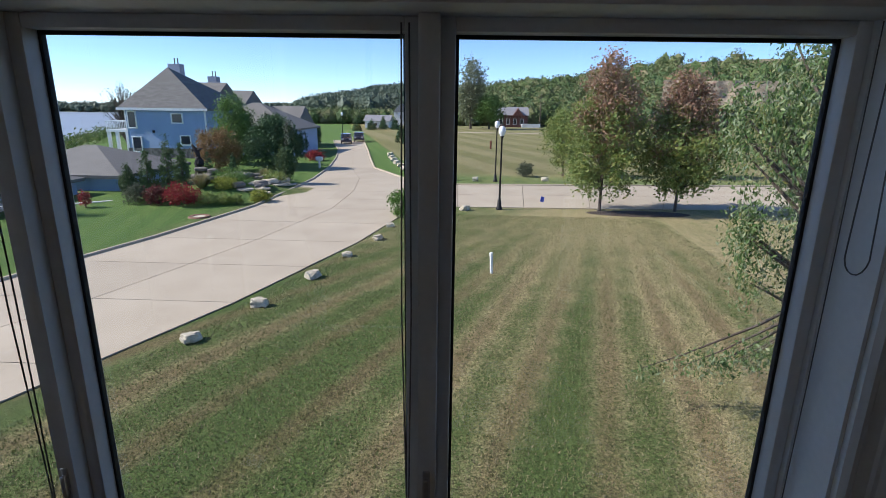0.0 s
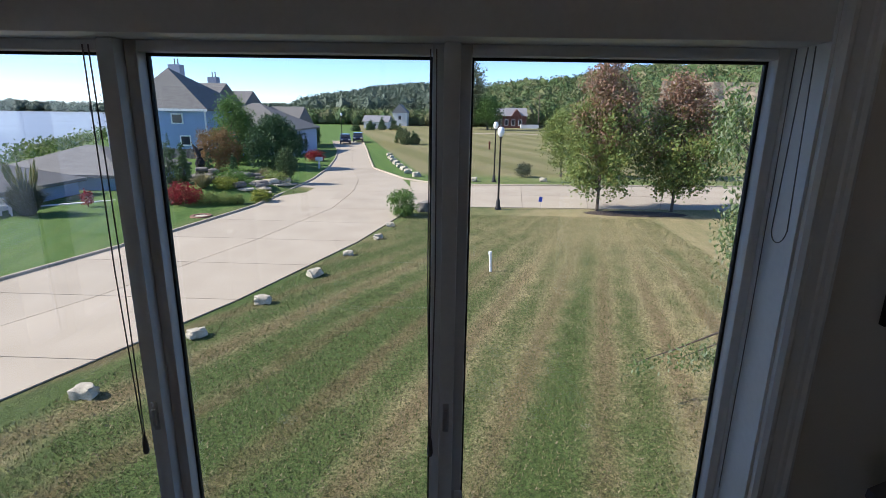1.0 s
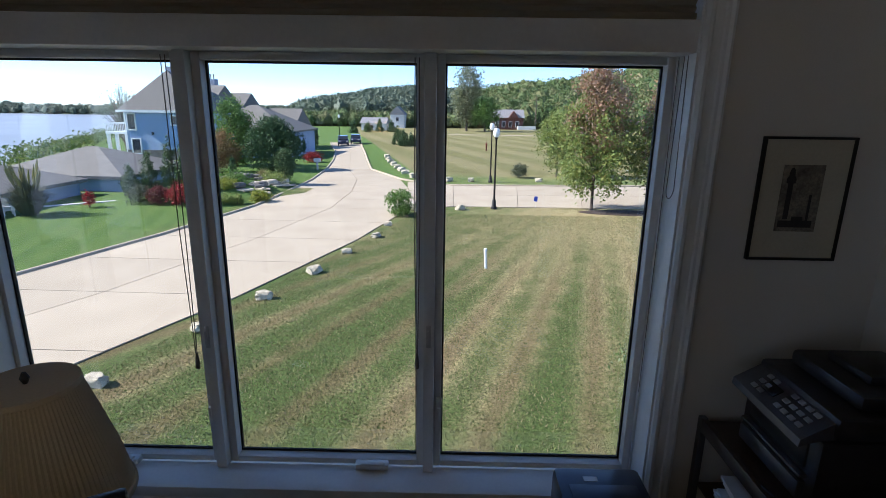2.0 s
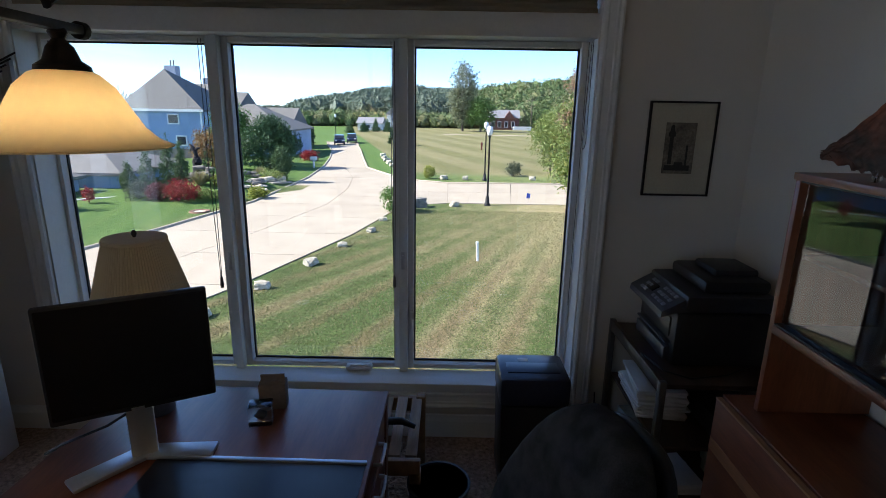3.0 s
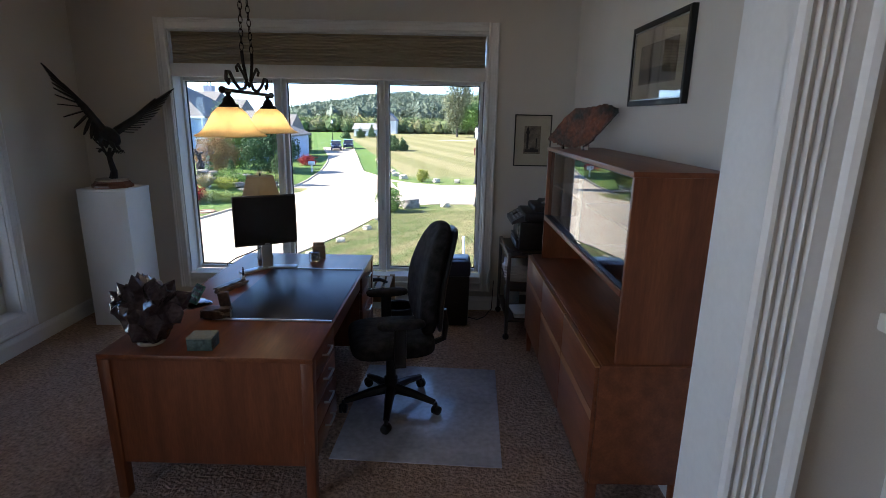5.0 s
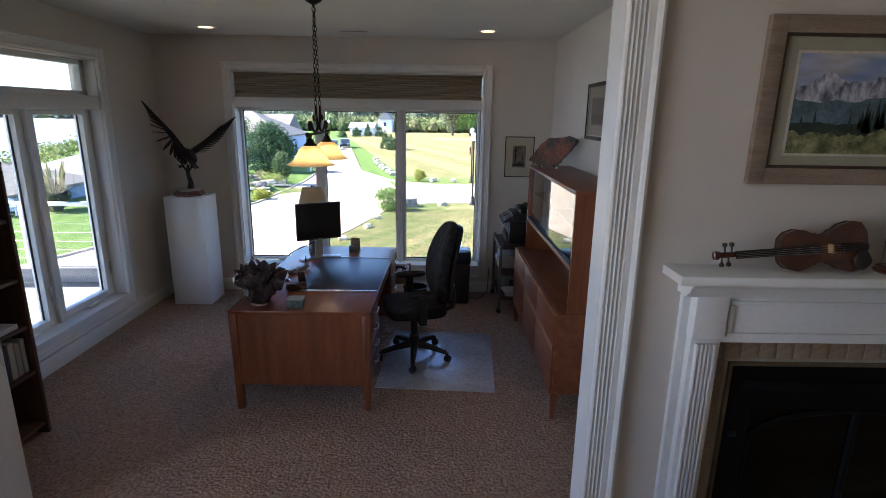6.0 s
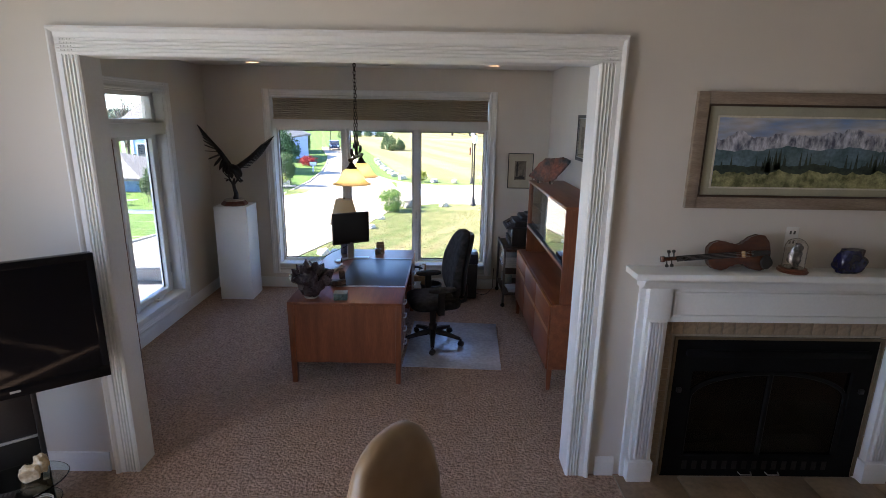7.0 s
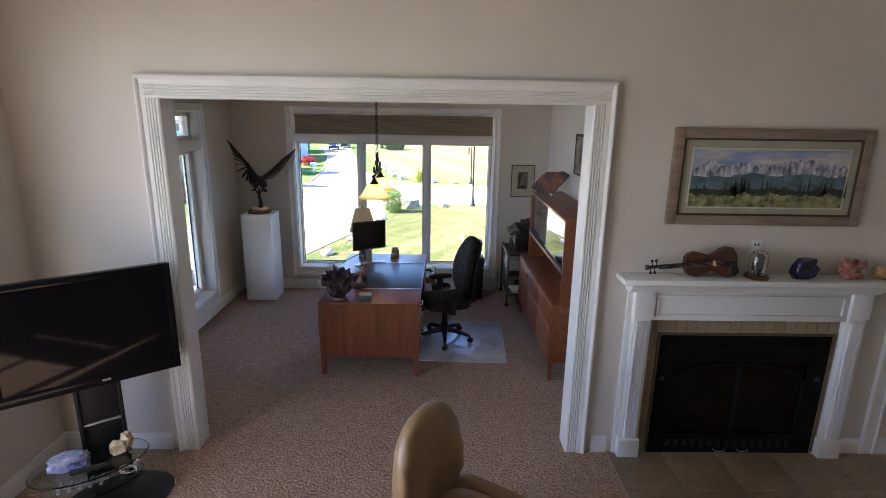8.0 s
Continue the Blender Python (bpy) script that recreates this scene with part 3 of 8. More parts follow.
for i in range(12):
    x, z = -0.04 + 0.022 * (i % 4), 0.035 + 0.032 * (i // 4)
    box(bm, x, x + 0.014, -0.008, -0.002, z, z + 0.02, 0.001, pose(0, 0, 0, -35, 0, 0))
part("chips", bm, BLACK, ci)
part("block", box(B(), -0.06, 0.06, -0.03, 0.10, 0.0, 0.016, 0.004), ICE, ci)
GREENBOX = mat("green_patterned_card", (0.10, 0.17, 0.16), 0.5, col2=(0.04, 0.08, 0.08), scale=40, fine=120, var=0.3, bump=0.1)
gbx = thing("small_box", "small dark green box with a pale lid on the desk", "box", (-0.53, 0.145, 0.74), 3)
part("body", box(B(), -0.056, 0.056, -0.045, 0.045, 0, 0.055, 0.002), GREENBOX, gbx)
part("lid", box(B(), -0.057, 0.057, -0.046, 0.046, 0.0555, 0.062, 0.002), mat("grey_green_card", (0.30, 0.33, 0.29), 0.7, var=0.15), gbx)

cup = thing("pen_cup", "dark pen cup full of black and red pens on the desk", "pen cup", (-0.83, 0.40, 0.74))
part("cup", lathe(B(), [(0.0, 0.0), (0.040, 0.0), (0.042, 0.006), (0.042, 0.10), (0.039, 0.10), (0.038, 0.008), (0.0, 0.006)], n=28), BLACK, cup)
rng = random.Random(21)
PENS = [mat("red_pen_plastic", (0.35, 0.02, 0.02), 0.4, bump=0), BLACK, GREYPEN]
for i in range(9):
    a, lean = rng.uniform(0, 6.283), rng.uniform(0.012, 0.032)
    q = (lean * math.cos(a), lean * math.sin(a))
    part("pen", tube(B(), [(q[0] * 0.5, q[1] * 0.5, 0.01), (q[0], q[1], 0.10), (q[0] * 1.35, q[1] * 1.35, rng.uniform(0.125, 0.16))], [0.0045, 0.0048, 0.003], 8), PENS[i % 3], cup)

# crystal cluster
AMETH = mat("smoky_amethyst", (0.030, 0.021, 0.027), 0.25, col2=(0.095, 0.075, 0.085), scale=16, fine=60, var=0.35, bump=0.35, dist=0.004)
ame = thing("crystal_cluster", "large dark smoky amethyst crystal cluster on the desk", "mineral", (-0.79, 0.185, 0.74))
ame.scale = (1.10, 1.10, 1.27)
rng = random.Random(4)
bm = B()
stone(bm, 0, 0, 0.10, 0.125, 0.11, 0.12, 2, 0.35, 3, 2.0)
for vv in bm.verts:
    f = 0.62 + 0.38 * min(1, max(0, vv.co.z / 0.16))
    vv.co.x, vv.co.y, vv.co.z = vv.co.x * f, vv.co.y * f, max(vv.co.z, 0.004)
part("matrix", bm, AMETH, ame, smooth=False)
for i in range(34):
    a, el = rng.uniform(0, 6.283), rng.uniform(0.15, 1.45)
    d = Vector((math.cos(a) * math.cos(el), math.sin(a) * math.cos(el), math.sin(el)))
    base = Vector((0, 0, 0.10)) + Vector((d.x * 0.085, d.y * 0.08, d.z * 0.05))
    ln, r = rng.uniform(0.06, 0.13) * (1.0 if el > 0.5 else 0.8), rng.uniform(0.02, 0.042)
    q = d.to_track_quat("Z", "Y").to_matrix().to_4x4()
    part("crystal", lathe(B(), [(r * 0.9, 0), (r, ln * 0.62), (0.0006, ln)], n=6, m=Matrix.Translation(base) @ q @ pose(0, 0, 0, 0, 0, rng.uniform(0, 60))), AMETH, ame, smooth=False)
part("stand", lathe(B(), [(0.05, 0), (0.055, 0.004), (0.05, 0.012), (0.04, 0.012), (0.04, 0)], n=28), mat("pale_ring", (0.45, 0.42, 0.38), 0.5), ame)


# ---- study: chair, mat, basket, bench, shredder ----
ch = thing("office_chair", "charcoal fabric swivel office chair with armrests on five casters", "chair", (0.25, 0.90, 0.008), 14)


def cushion(bm, cx, cy, cz, sx, sy, sz, power=3.2, seed=0, sub=4, bend=0.0):
    vs = bmesh.ops.create_cube(bm, size=2.0)["verts"]
    es = list({e for v in vs for e in v.link_edges})
    bmesh.ops.subdivide_edges(bm, edges=es, cuts=9, use_grid_fill=True)
    allv = bm.verts[:]
    for v in allv:
        p = v.co
        k = (abs(p.x) ** power + abs(p.y) ** power + abs(p.z) ** power) ** (1 / power)
        q = p / k
        v.co = Vector((cx + q.x * sx + bend * (q.y ** 2) * sx, cy + q.y * sy, cz + q.z * sz))
    return allv


bm = B()
vs = cushion(bm, 0.0, 0, 0.465, 0.25, 0.25, 0.055, 4.5)
part("seat", bm, FABRIC, ch)
bm = B()
vs = cushion(bm, 0.0, 0, 0.0, 0.062, 0.245, 0.335, 3.6)
for vv in vs:
    t = (vv.co.z + 0.335) / 0.67
    vv.co.y *= 1 - 0.34 * max(0, t - 0.55) / 0.45 - 0.14 * max(0, 0.25 - t) / 0.25
    vv.co.x += 0.22 + 0.10 * t + 0.035 * math.sin(t * 3.1) * -1 - 0.10 * (vv.co.y / 0.245) ** 2 * 0.45
    vv.co.z += 0.835
part("backrest", bm, FABRIC, ch)
bm = B()
vs = cushion(bm, 0.0, 0, 0.0, 0.02, 0.225, 0.31, 4.0)
for vv in vs:
    t = (vv.co.z + 0.31) / 0.62
    vv.co.y *= 1 - 0.34 * max(0, t - 0.55) / 0.45
    vv.co.x += 0.288 + 0.10 * t - 0.035 * math.sin(t * 3.1) - 0.03 * (vv.co.y / 0.225) ** 2
    vv.co.z += 0.83
part("back_shell", bm, BLACK, ch)
for s in (-1, 1):
    bm = B()
    cushion(bm, 0.02, s * 0.285, 0.655, 0.135, 0.043, 0.024, 3.2)
    arm = part("armrest", bm, FABRIC, ch)
    part("arm_post", box(box(B(), -0.02, 0.045, s * 0.285 - 0.02, s * 0.285 + 0.02, 0.42, 0.64, 0.008), -0.02, 0.045, min(s * 0.15, s * 0.30), max(s * 0.15, s * 0.30), 0.40, 0.425, 0.006), BLACK, arm)
part("back_bar", tube(B(), [(0.12, 0, 0.41), (0.25, 0, 0.40), (0.335, 0, 0.43), (0.345, 0, 0.52), (0.33, 0, 0.62)], 0.02, 8), BLACK, ch)
part("mechanism", box(B(), -0.11, 0.13, -0.08, 0.08, 0.37, 0.412, 0.01), BLACK, ch)
part("gas_column", lathe(B(), [(0.042, 0.09), (0.042, 0.2), (0.03, 0.21), (0.03, 0.37)], n=20), BLACK, ch)
for k in range(5):
    a = radians(72 * k + 40)
    c, s = math.cos(a), math.sin(a)
    bm = B()
    tube(bm, [(0.03 * c, 0.03 * s, 0.125), (0.16 * c, 0.16 * s, 0.108), (0.29 * c, 0.29 * s, 0.078)], [0.034, 0.026, 0.018], 8)
    leg = part("leg", bm, BLACK, ch)
    w = part("caster", lathe(B(), [(0.012, -0.026), (0.027, -0.022), (0.029, -0.006), (0.02, -0.003), (0.02, 0.003), (0.029, 0.006), (0.027, 0.022), (0.012, 0.026)], n=18, m=pose(0.30 * c, 0.30 * s, 0.029, 90, 0, math.degrees(a) + 70)), BLACK, leg)
    part("caster_stem", tube(B(), [(0.295 * c, 0.295 * s, 0.08), (0.30 * c, 0.30 * s, 0.045)], 0.011), BLACK, leg)

# pale blue base paints the window sky's reflection onto the clear mat
MATP = mat("ribbed_plastic_sky_sheen", (0.58, 0.60, 0.68), 0.22, spec=0.9, scale=3, fine=30, var=0.15, bump=0.05, dist=0.001)
MATP.node_tree.nodes["Principled BSDF"].inputs["Transmission Weight"].default_value = 0.1
bm = B()
box(bm, -0.46, 0.46, -0.55, 0.55, 0.001, 0.007, 0.002)
solid("chair_mat", bm, MATP, "translucent ribbed plastic chair mat on the carpet", "chair mat", at=(0.462, 0.885, 0.0), rz=-3.4)

WICK = mat("black_wire", (0.015, 0.015, 0.016), 0.5, bump=0.2)
wb = thing("waste_basket", "round black waste basket on the carpet beside the desk", "waste basket", (0.215, 1.875, 0))
part("bucket", lathe(B(), [(0.0, 0.002), (0.092, 0.0), (0.096, 0.01), (0.122, 0.31), (0.117, 0.31), (0.092, 0.012), (0.0, 0.010)], n=36), WICK, wb)
part("rim", lathe(B(), [(0.117, 0.308), (0.127, 0.308), (0.127, 0.32), (0.117, 0.32), (0.117, 0.308)], n=36), WICK, wb)

PINE = mat("honey_wood_slats", (0.36, 0.23, 0.12), 0.5, col2=(0.24, 0.14, 0.07), scale=4, fine=30, var=0.15, bump=0.1, dist=0.001, stretch=(5, 0.7, 5))
bench = thing("slatted_bench", "low honey-coloured slatted wooden bench under the window", "bench", (-0.375, 2.115, 0))
for i in range(15):
    x = -0.475 + i * 0.068
    part("slat", box(B(), x - 0.0235, x + 0.0235, -0.215, 0.225, 0.40, 0.418, 0.003), PINE, bench)
for y in (-0.235, 0.235):
    part("rail", box(B(), -0.515, 0.515, y - 0.012, y + 0.012, 0.345, 0.415, 0.003), PINE, bench)
for x in (-0.495, 0.495):
    for y in (-0.225, 0.235):
        part("leg", box(B(), x - 0.022, x + 0.022, y - 0.022, y + 0.022, 0, 0.425 if x > 0 and y > 0 or x < 0 else 0.36, 0.003), PINE, bench)
solid("charger", box(B(), -0.42, -0.33, -0.03, 0.03, 0.0, 0.02, 0.006), WHITE, "small pale charger lying on the slatted bench", "charger", at=(-0.42, 2.24, 0.418), rz=15)
bm = B()
pts = [(0.03 + 0.09 * math.cos(a) * (1 + 0.02 * a), 0.07 * math.sin(a), 0.006 + 0.003 * a) for a in np.linspace(0, 9, 40)]
tube(bm, pts, 0.0045, 6)
solid("cable", bm, BLACK, "coiled black cable on the slatted bench", "cable", at=(-0.50, 2.20, 0.418))
bm = B()
tube(bm, [(-0.09, 0, 0.03), (-0.05, 0, 0.05), (0.03, 0.01, 0.055), (0.09, 0.01, 0.035)], [0.014, 0.018, 0.016, 0.01], 10), tube(bm, [(-0.09, 0, 0.03), (-0.095, 0, 0.01), (-0.05, 0.01, 0.006)], 0.006)
solid("desk_tool", bm, BLACK, "black handled tool lying on the slatted bench", "tool", at=(0.02, 2.05, 0.418), rz=-10)

NAVY = mat("dark_blue_plastic", (0.018, 0.022, 0.045), 0.3, var=0.15, bump=0.03)
sh = thing("paper_shredder", "black paper shredder with a dark blue head on the carpet", "shredder", (0.64, 2.33, 0))
bm = B()
box(bm, -0.155, 0.155, -0.13, 0.13, 0.012, 0.46, 0.02)
for vv in bm.verts:
    vv.co.x *= 0.93 + 0.07 * vv.co.z / 0.46
part("bin", bm, BLACK, sh)
part("head", box(B(), -0.16, 0.16, -0.135, 0.135, 0.46, 0.60, 0.022), NAVY, sh)
part("slot", box(B(), -0.105, 0.105, -0.022, -0.010, 0.597, 0.6015), BLACK, sh)
part("lid_panel", box(B(), -0.12, 0.12, -0.07, 0.03, 0.5995, 0.6035, 0.002), NAVY, sh)
part("label", box(B(), -0.06, -0.01, 0.05, 0.075, 0.5995, 0.601), WHITE, sh)
part("button", lathe(B(), [(0.016, 0), (0.016, 0.006), (0.012, 0.009)], n=20, m=pose(0.04, -0.13, 0.22, 90, 0, 0)), BLACKM, sh)
solid("power_cable", tube(B(), [(0.80, 2.40, 0.02), (0.88, 2.38, 0.008), (0.95, 2.45, 0.008), (1.02, 2.52, 0.06), (1.04, 2.63, 0.3)], 0.004, 6), BLACK, "black power cable running to the wall", "cable")

# ---- study: printer cart ----
CARTW = mat("dark_walnut_board", (0.06, 0.035, 0.022), 0.5, col2=(0.035, 0.02, 0.013), scale=4, fine=30, var=0.2, bump=0.06, stretch=(5, 0.7, 5))
GREYM = mat("grey_metal_tube", (0.14, 0.14, 0.14), 0.4, metal=0.7, var=0.1, bump=0.03)
cart = thing("printer_cart", "dark three-shelf printer cart on casters", "cart", (1.09, 1.96, 0))
for x in (0.0, 0.52):
    for y in (0.0, 0.64):
        p = part("post", box(B(), x - 0.014, x + 0.014, y - 0.014, y + 0.014, 0.06, 0.735, 0.003), GREYM, cart)
        part("caster", lathe(B(), [(0.01, -0.012), (0.025, -0.010), (0.027, 0), (0.025, 0.010), (0.01, 0.012)], x, y, 0, 16, pose(x, y, 0.028, 90, 0, 20) @ pose(-x, -y, 0)), BLACK, p)
        part("caster_fork", box(B(), x - 0.012, x + 0.012, y - 0.018, y + 0.018, 0.045, 0.062, 0.003), BLACK, p)
for z in (0.155, 0.42, 0.70):
    part("shelf", box(B(), 0.016, 0.504, 0.002, 0.638, z, z + 0.02, 0.003), CARTW, cart)
part("side_rail", box(B(), -0.012, 0.010, 0.014, 0.626, 0.68, 0.735, 0.003), CARTW, cart)
part("side_rail", box(B(), -0.008, 0.008, 0.014, 0.626, 0.17, 0.20, 0.003), CARTW, cart)

PRN = mat("printer_black_plastic", (0.022, 0.022, 0.024), 0.5, scale=30, fine=500, var=0.15, bump=0.15, dist=0.0005)
PRG = mat("printer_grey_plastic", (0.07, 0.07, 0.075), 0.45, var=0.1, bump=0.05)
pr = thing("printer", "black multifunction laser printer on the cart", "printer", (1.385, 2.315, 0.722))
part("body", box(B(), -0.20, 0.20, -0.20, 0.20, 0.0, 0.235, 0.015), PRN, pr)
part("scanner", box(B(), -0.17, 0.205, -0.205, 0.205, 0.24, 0.315, 0.018), PRN, pr)
part("document_feeder", box(box(B(), -0.09, 0.19, -0.17, 0.17, 0.315, 0.37, 0.02), -0.02, 0.17, -0.10, 0.10, 0.365, 0.40, 0.015), PRN, pr)
panel = part("control_panel", extrude_profile(B(), [(-0.205, 0.236), (-0.265, 0.215), (-0.262, 0.240), (-0.16, 0.300), (-0.16, 0.24)], "y", -0.19, 0.19), PRG, pr, smooth=False)
PALEKEY = mat("pale_keys", (0.30, 0.30, 0.32), 0.5, bump=0)
for i in range(6):
    for j in range(3):
        part("button", box(B(), -0.008, 0.008, -0.012, 0.012, 0, 0.006, 0.002, pose(-0.238 + j * 0.026, -0.14 + i * 0.036 + (0.06 if i > 3 else 0), 0.2565 + j * 0.0155, 0, -30.5, 0)), PALEKEY, panel)
part("display", box(B(), -0.02, 0.02, -0.035, 0.035, 0, 0.005, 0.001, pose(-0.212, 0.045, 0.272, 0, -30.5, 0)), SCREEN, panel)
part("paper_tray", box(box(B(), -0.225, -0.19, -0.165, 0.165, 0.015, 0.075, 0.006), -0.225, -0.19, -0.165, 0.165, 0.09, 0.10, 0.003), PRG, pr)
part("output_slot", box(B(), -0.206, -0.17, -0.15, 0.15, 0.115, 0.20, 0.003), BLACK, pr)
solid("power_cable", tube(B(), [(1.09, 2.2, 0.74), (1.13, 2.05, 0.735), (1.22, 2.0, 0.728), (1.38, 2.03, 0.73), (1.5, 2.08, 0.75)], 0.004, 6), BLACK, "black printer cable draped over the cart", "cable")
PAPER = mat("white_paper", (0.72, 0.73, 0.74), 0.85, scale=3, fine=30, var=0.05, bump=0.05)


def paper_stack(x, y, z, w, d, n, seed, label):
    rg = random.Random(seed)
    p = thing("paper_stack", label, "papers", (x, y, z), rg.uniform(-6, 6), group="papers on the cart")
    for i in range(n):
        part("sheet", box(B(), -w / 2, w / 2, -d / 2, d / 2, i * 0.013, i * 0.013 + 0.011, 0.001, pose(rg.uniform(-0.012, 0.012), rg.uniform(-0.012, 0.012), 0, 0, 0, rg.uniform(-7, 7))), PAPER, p)
    return p


paper_stack(1.205, 2.30, 0.442, 0.21, 0.30, 11, 1, "loose stack of white papers on the middle shelf")
paper_stack(1.25, 2.12, 0.177, 0.20, 0.22, 3, 2, "thin stack of white papers on the bottom shelf")
solid("storage_box", box(B(), -0.11, 0.11, -0.13, 0.13, 0, 0.10, 0.01), PRN, "black plastic storage box on the middle shelf", "box", at=(1.46, 2.12, 0.442))
CARD = mat("coloured_carton", (0.20, 0.30, 0.34), 0.6, col2=(0.34, 0.36, 0.34), scale=12, fine=60, var=0.2, bump=0.05)
solid("ink_carton", box(B(), -0.05, 0.05, -0.08, 0.08, 0, 0.12, 0.003), CARD, "blue and grey carton on the bottom shelf", "carton", at=(1.19, 2.44, 0.177), rz=8)
CARD2 = mat("green_carton", (0.10, 0.22, 0.12), 0.6, col2=(0.35, 0.33, 0.25), scale=14, fine=60, var=0.2, bump=0.05)
for i in range(3):
    solid("ink_carton", box(B(), -0.04, 0.04, -0.07, 0.07, 0, 0.055, 0.003), CARD2, "small green carton stacked on the bottom shelf", "carton", "green cartons", at=(1.46, 2.12 + 0.01 * i, 0.177 + 0.056 * i), rz=6 * i)

# ---- study: teak sideboard and glazed hutch ----
TEAK_L = mat("pale_teak_edge", (0.42, 0.20, 0.085), 0.4, var=0.12, bump=0.04, stretch=(5, 0.6, 5))
cab = thing("sideboard", "teak sideboard with three fronts on short tapered legs", "sideboard", (-0.026, -0.085, 0.0))
cab.scale = (1.0, 1.03, 1.05)
part("body", box(B(), 1.255, 1.683, 0.03, 1.82, 0.19, 0.735, 0.003), TEAK_Y, cab)
part("top_board", box(B(), 1.262, 1.684, 0.026, 1.824, 0.735, 0.742, 0.002), TEAK_Y, cab)
for k in range(3):
    y0, y1 = 0.034 + k * 0.596, 0.034 + k * 0.596 + 0.59
    d = part("door", box(B(), 1.236, 1.254, y0, y1, 0.196, 0.728, 0.002), TEAK_Y, cab)
    part("edge_strip", box(B(), 1.235, 1.2545, y0, y1, 0.7285, 0.736, 0.001), TEAK_L, d, "pale wood edging")
    part("inlay_band", box(B(), 1.2345, 1.238, y0 + 0.002, y1 - 0.002, 0.54 if k == 2 else 0.49, 0.585 if k == 2 else 0.535), TEAK_L, d, "pale wood band")
for x in (1.25, 1.63):
    for y in (0.04, 1.765):
        bm = B()
        box(bm, x, x + 0.045, y, y + 0.045, 0, 0.19, 0.003)
        for vv in bm.verts:
            if vv.co.z < 0.1:
                vv.co.x = x + 0.0225 + (vv.co.x - x - 0.0225) * 0.72
                vv.co.y = y + 0.0225 + (vv.co.y - y - 0.0225) * 0.72
        part("leg", bm, TEAK, cab)

hut = thing("hutch", "teak hutch with sliding glass doors standing on the sideboard", "cabinet", (-0.012, -0.084, 0.0))
hut.scale = (1.0, 1.079, 1.0)
HZ = 1.588
part("side_panel", box(B(), 1.305, 1.683, 0.035, 0.057, 0.780, HZ - 0.022, 0.002), TEAK, hut)
part("side_panel", box(B(), 1.305, 1.683, 1.633, 1.655, 0.780, HZ - 0.022, 0.002), TEAK, hut)
part("top_board", box(B(), 1.298, 1.684, 0.032, 1.658, HZ - 0.022, HZ, 0.002), TEAK_Y, hut)
part("bottom_board", box(B(), 1.300, 1.683, 0.058, 1.632, 1.072, 1.100, 0.002), TEAK_Y, hut)
part("back_panel", box(B(), 1.667, 1.682, 0.058, 1.632, 1.101, HZ - 0.023), TEAK_Y, hut)
part("shelf", box(B(), 1.36, 1.666, 0.058, 1.632, 1.32, 1.335, 0.002), TEAK_Y, hut)
part("divider", box(B(), 1.335, 1.666, 0.81, 0.828, 1.101, HZ - 0.023, 0.001), TEAK, hut)
HGL = glass_mat("cabinet_glass", (0.80, 0.84, 0.83))
for x, y0, y1 in ((1.318, 0.060, 0.86), (1.328, 0.80, 1.630)):
    g = part("glass_door", box(B(), x, x + 0.005, y0, y1, 1.102, HZ - 0.024), HGL, hut, smooth=False)
part("track", box(box(B(), 1.306, 1.338, 0.058, 1.632, 1.0995, 1.1055), 1.306, 1.338, 0.058, 1.632, HZ - 0.028, HZ - 0.0215), BLACKM, hut)

COPPER = mat("oxidised_copper_ore", (0.34, 0.095, 0.038), 0.55, col2=(0.03, 0.045, 0.042), scale=6.5, fine=50, var=0.35, bump=0.6, dist=0.006)
slab = thing("copper_slab", "rust-orange and dark green copper ore slab on a clear stand", "mineral", (1.435, 1.40, HZ), -49)
def outline(pts, u):
    """Height at u along a broken line."""
    for (a0, h0), (a1, h1) in zip(pts, pts[1:]):
        if u <= a1:
            return h0 + (h1 - h0) * (u - a0) / (a1 - a0)
    return pts[-1][1]


SLAB_TOP = [(-1.01, 0.072), (-0.75, 0.13), (-0.5, 0.205), (-0.15, 0.262), (0.25, 0.262), (0.65, 0.285), (1.01, 0.262)]
SLAB_LOW = [(-1.01, 0.055), (-0.7, 0.030), (-0.3, 0.012), (0.1, 0.022), (0.35, 0.055), (0.7, 0.15), (1.01, 0.235)]
bm = B()
vs = bmesh.ops.create_grid(bm, x_segments=80, y_segments=34, size=1.0)["verts"]
f0 = list(bm.faces)
for vv in vs:
    u, w = vv.co.x, (vv.co.y + 1) / 2
    lo, hi = outline(SLAB_LOW, u), outline(SLAB_TOP, u)
    rag = 0.010 * noise.noise(Vector((u * 14, w * 2, 5))) + 0.006 * noise.noise(Vector((u * 34, w * 3, 8)))
    vv.co = Vector((u * 0.245 + 0.010 * noise.noise(Vector((w * 7, u * 2, 3))), -0.012 + 0.009 * noise.noise(Vector((u * 6, w * 4, 2))) + 0.005 * noise.noise(Vector((u * 19, w * 13, 2))), lo + (hi - lo) * w + rag))
ex = bmesh.ops.extrude_face_region(bm, geom=f0)
for e in ex["geom"]:
    if isinstance(e, bmesh.types.BMVert):
        e.co.y += 0.03 + 0.012 * noise.noise(e.co * 18)
bmesh.ops.recalc_face_normals(bm, faces=bm.faces[:])
part("slab", bm, COPPER, slab)
part("stand", box(box(B(), -0.12, -0.105, -0.03, 0.04, 0, 0.034, 0.003), 0.035, 0.05, -0.03, 0.04, 0, 0.04, 0.003), ICE, slab)

# ---- framed pictures ----
PASSE = mat("cream_mount", (0.52, 0.47, 0.36), 0.85, var=0.05, bump=0.05)
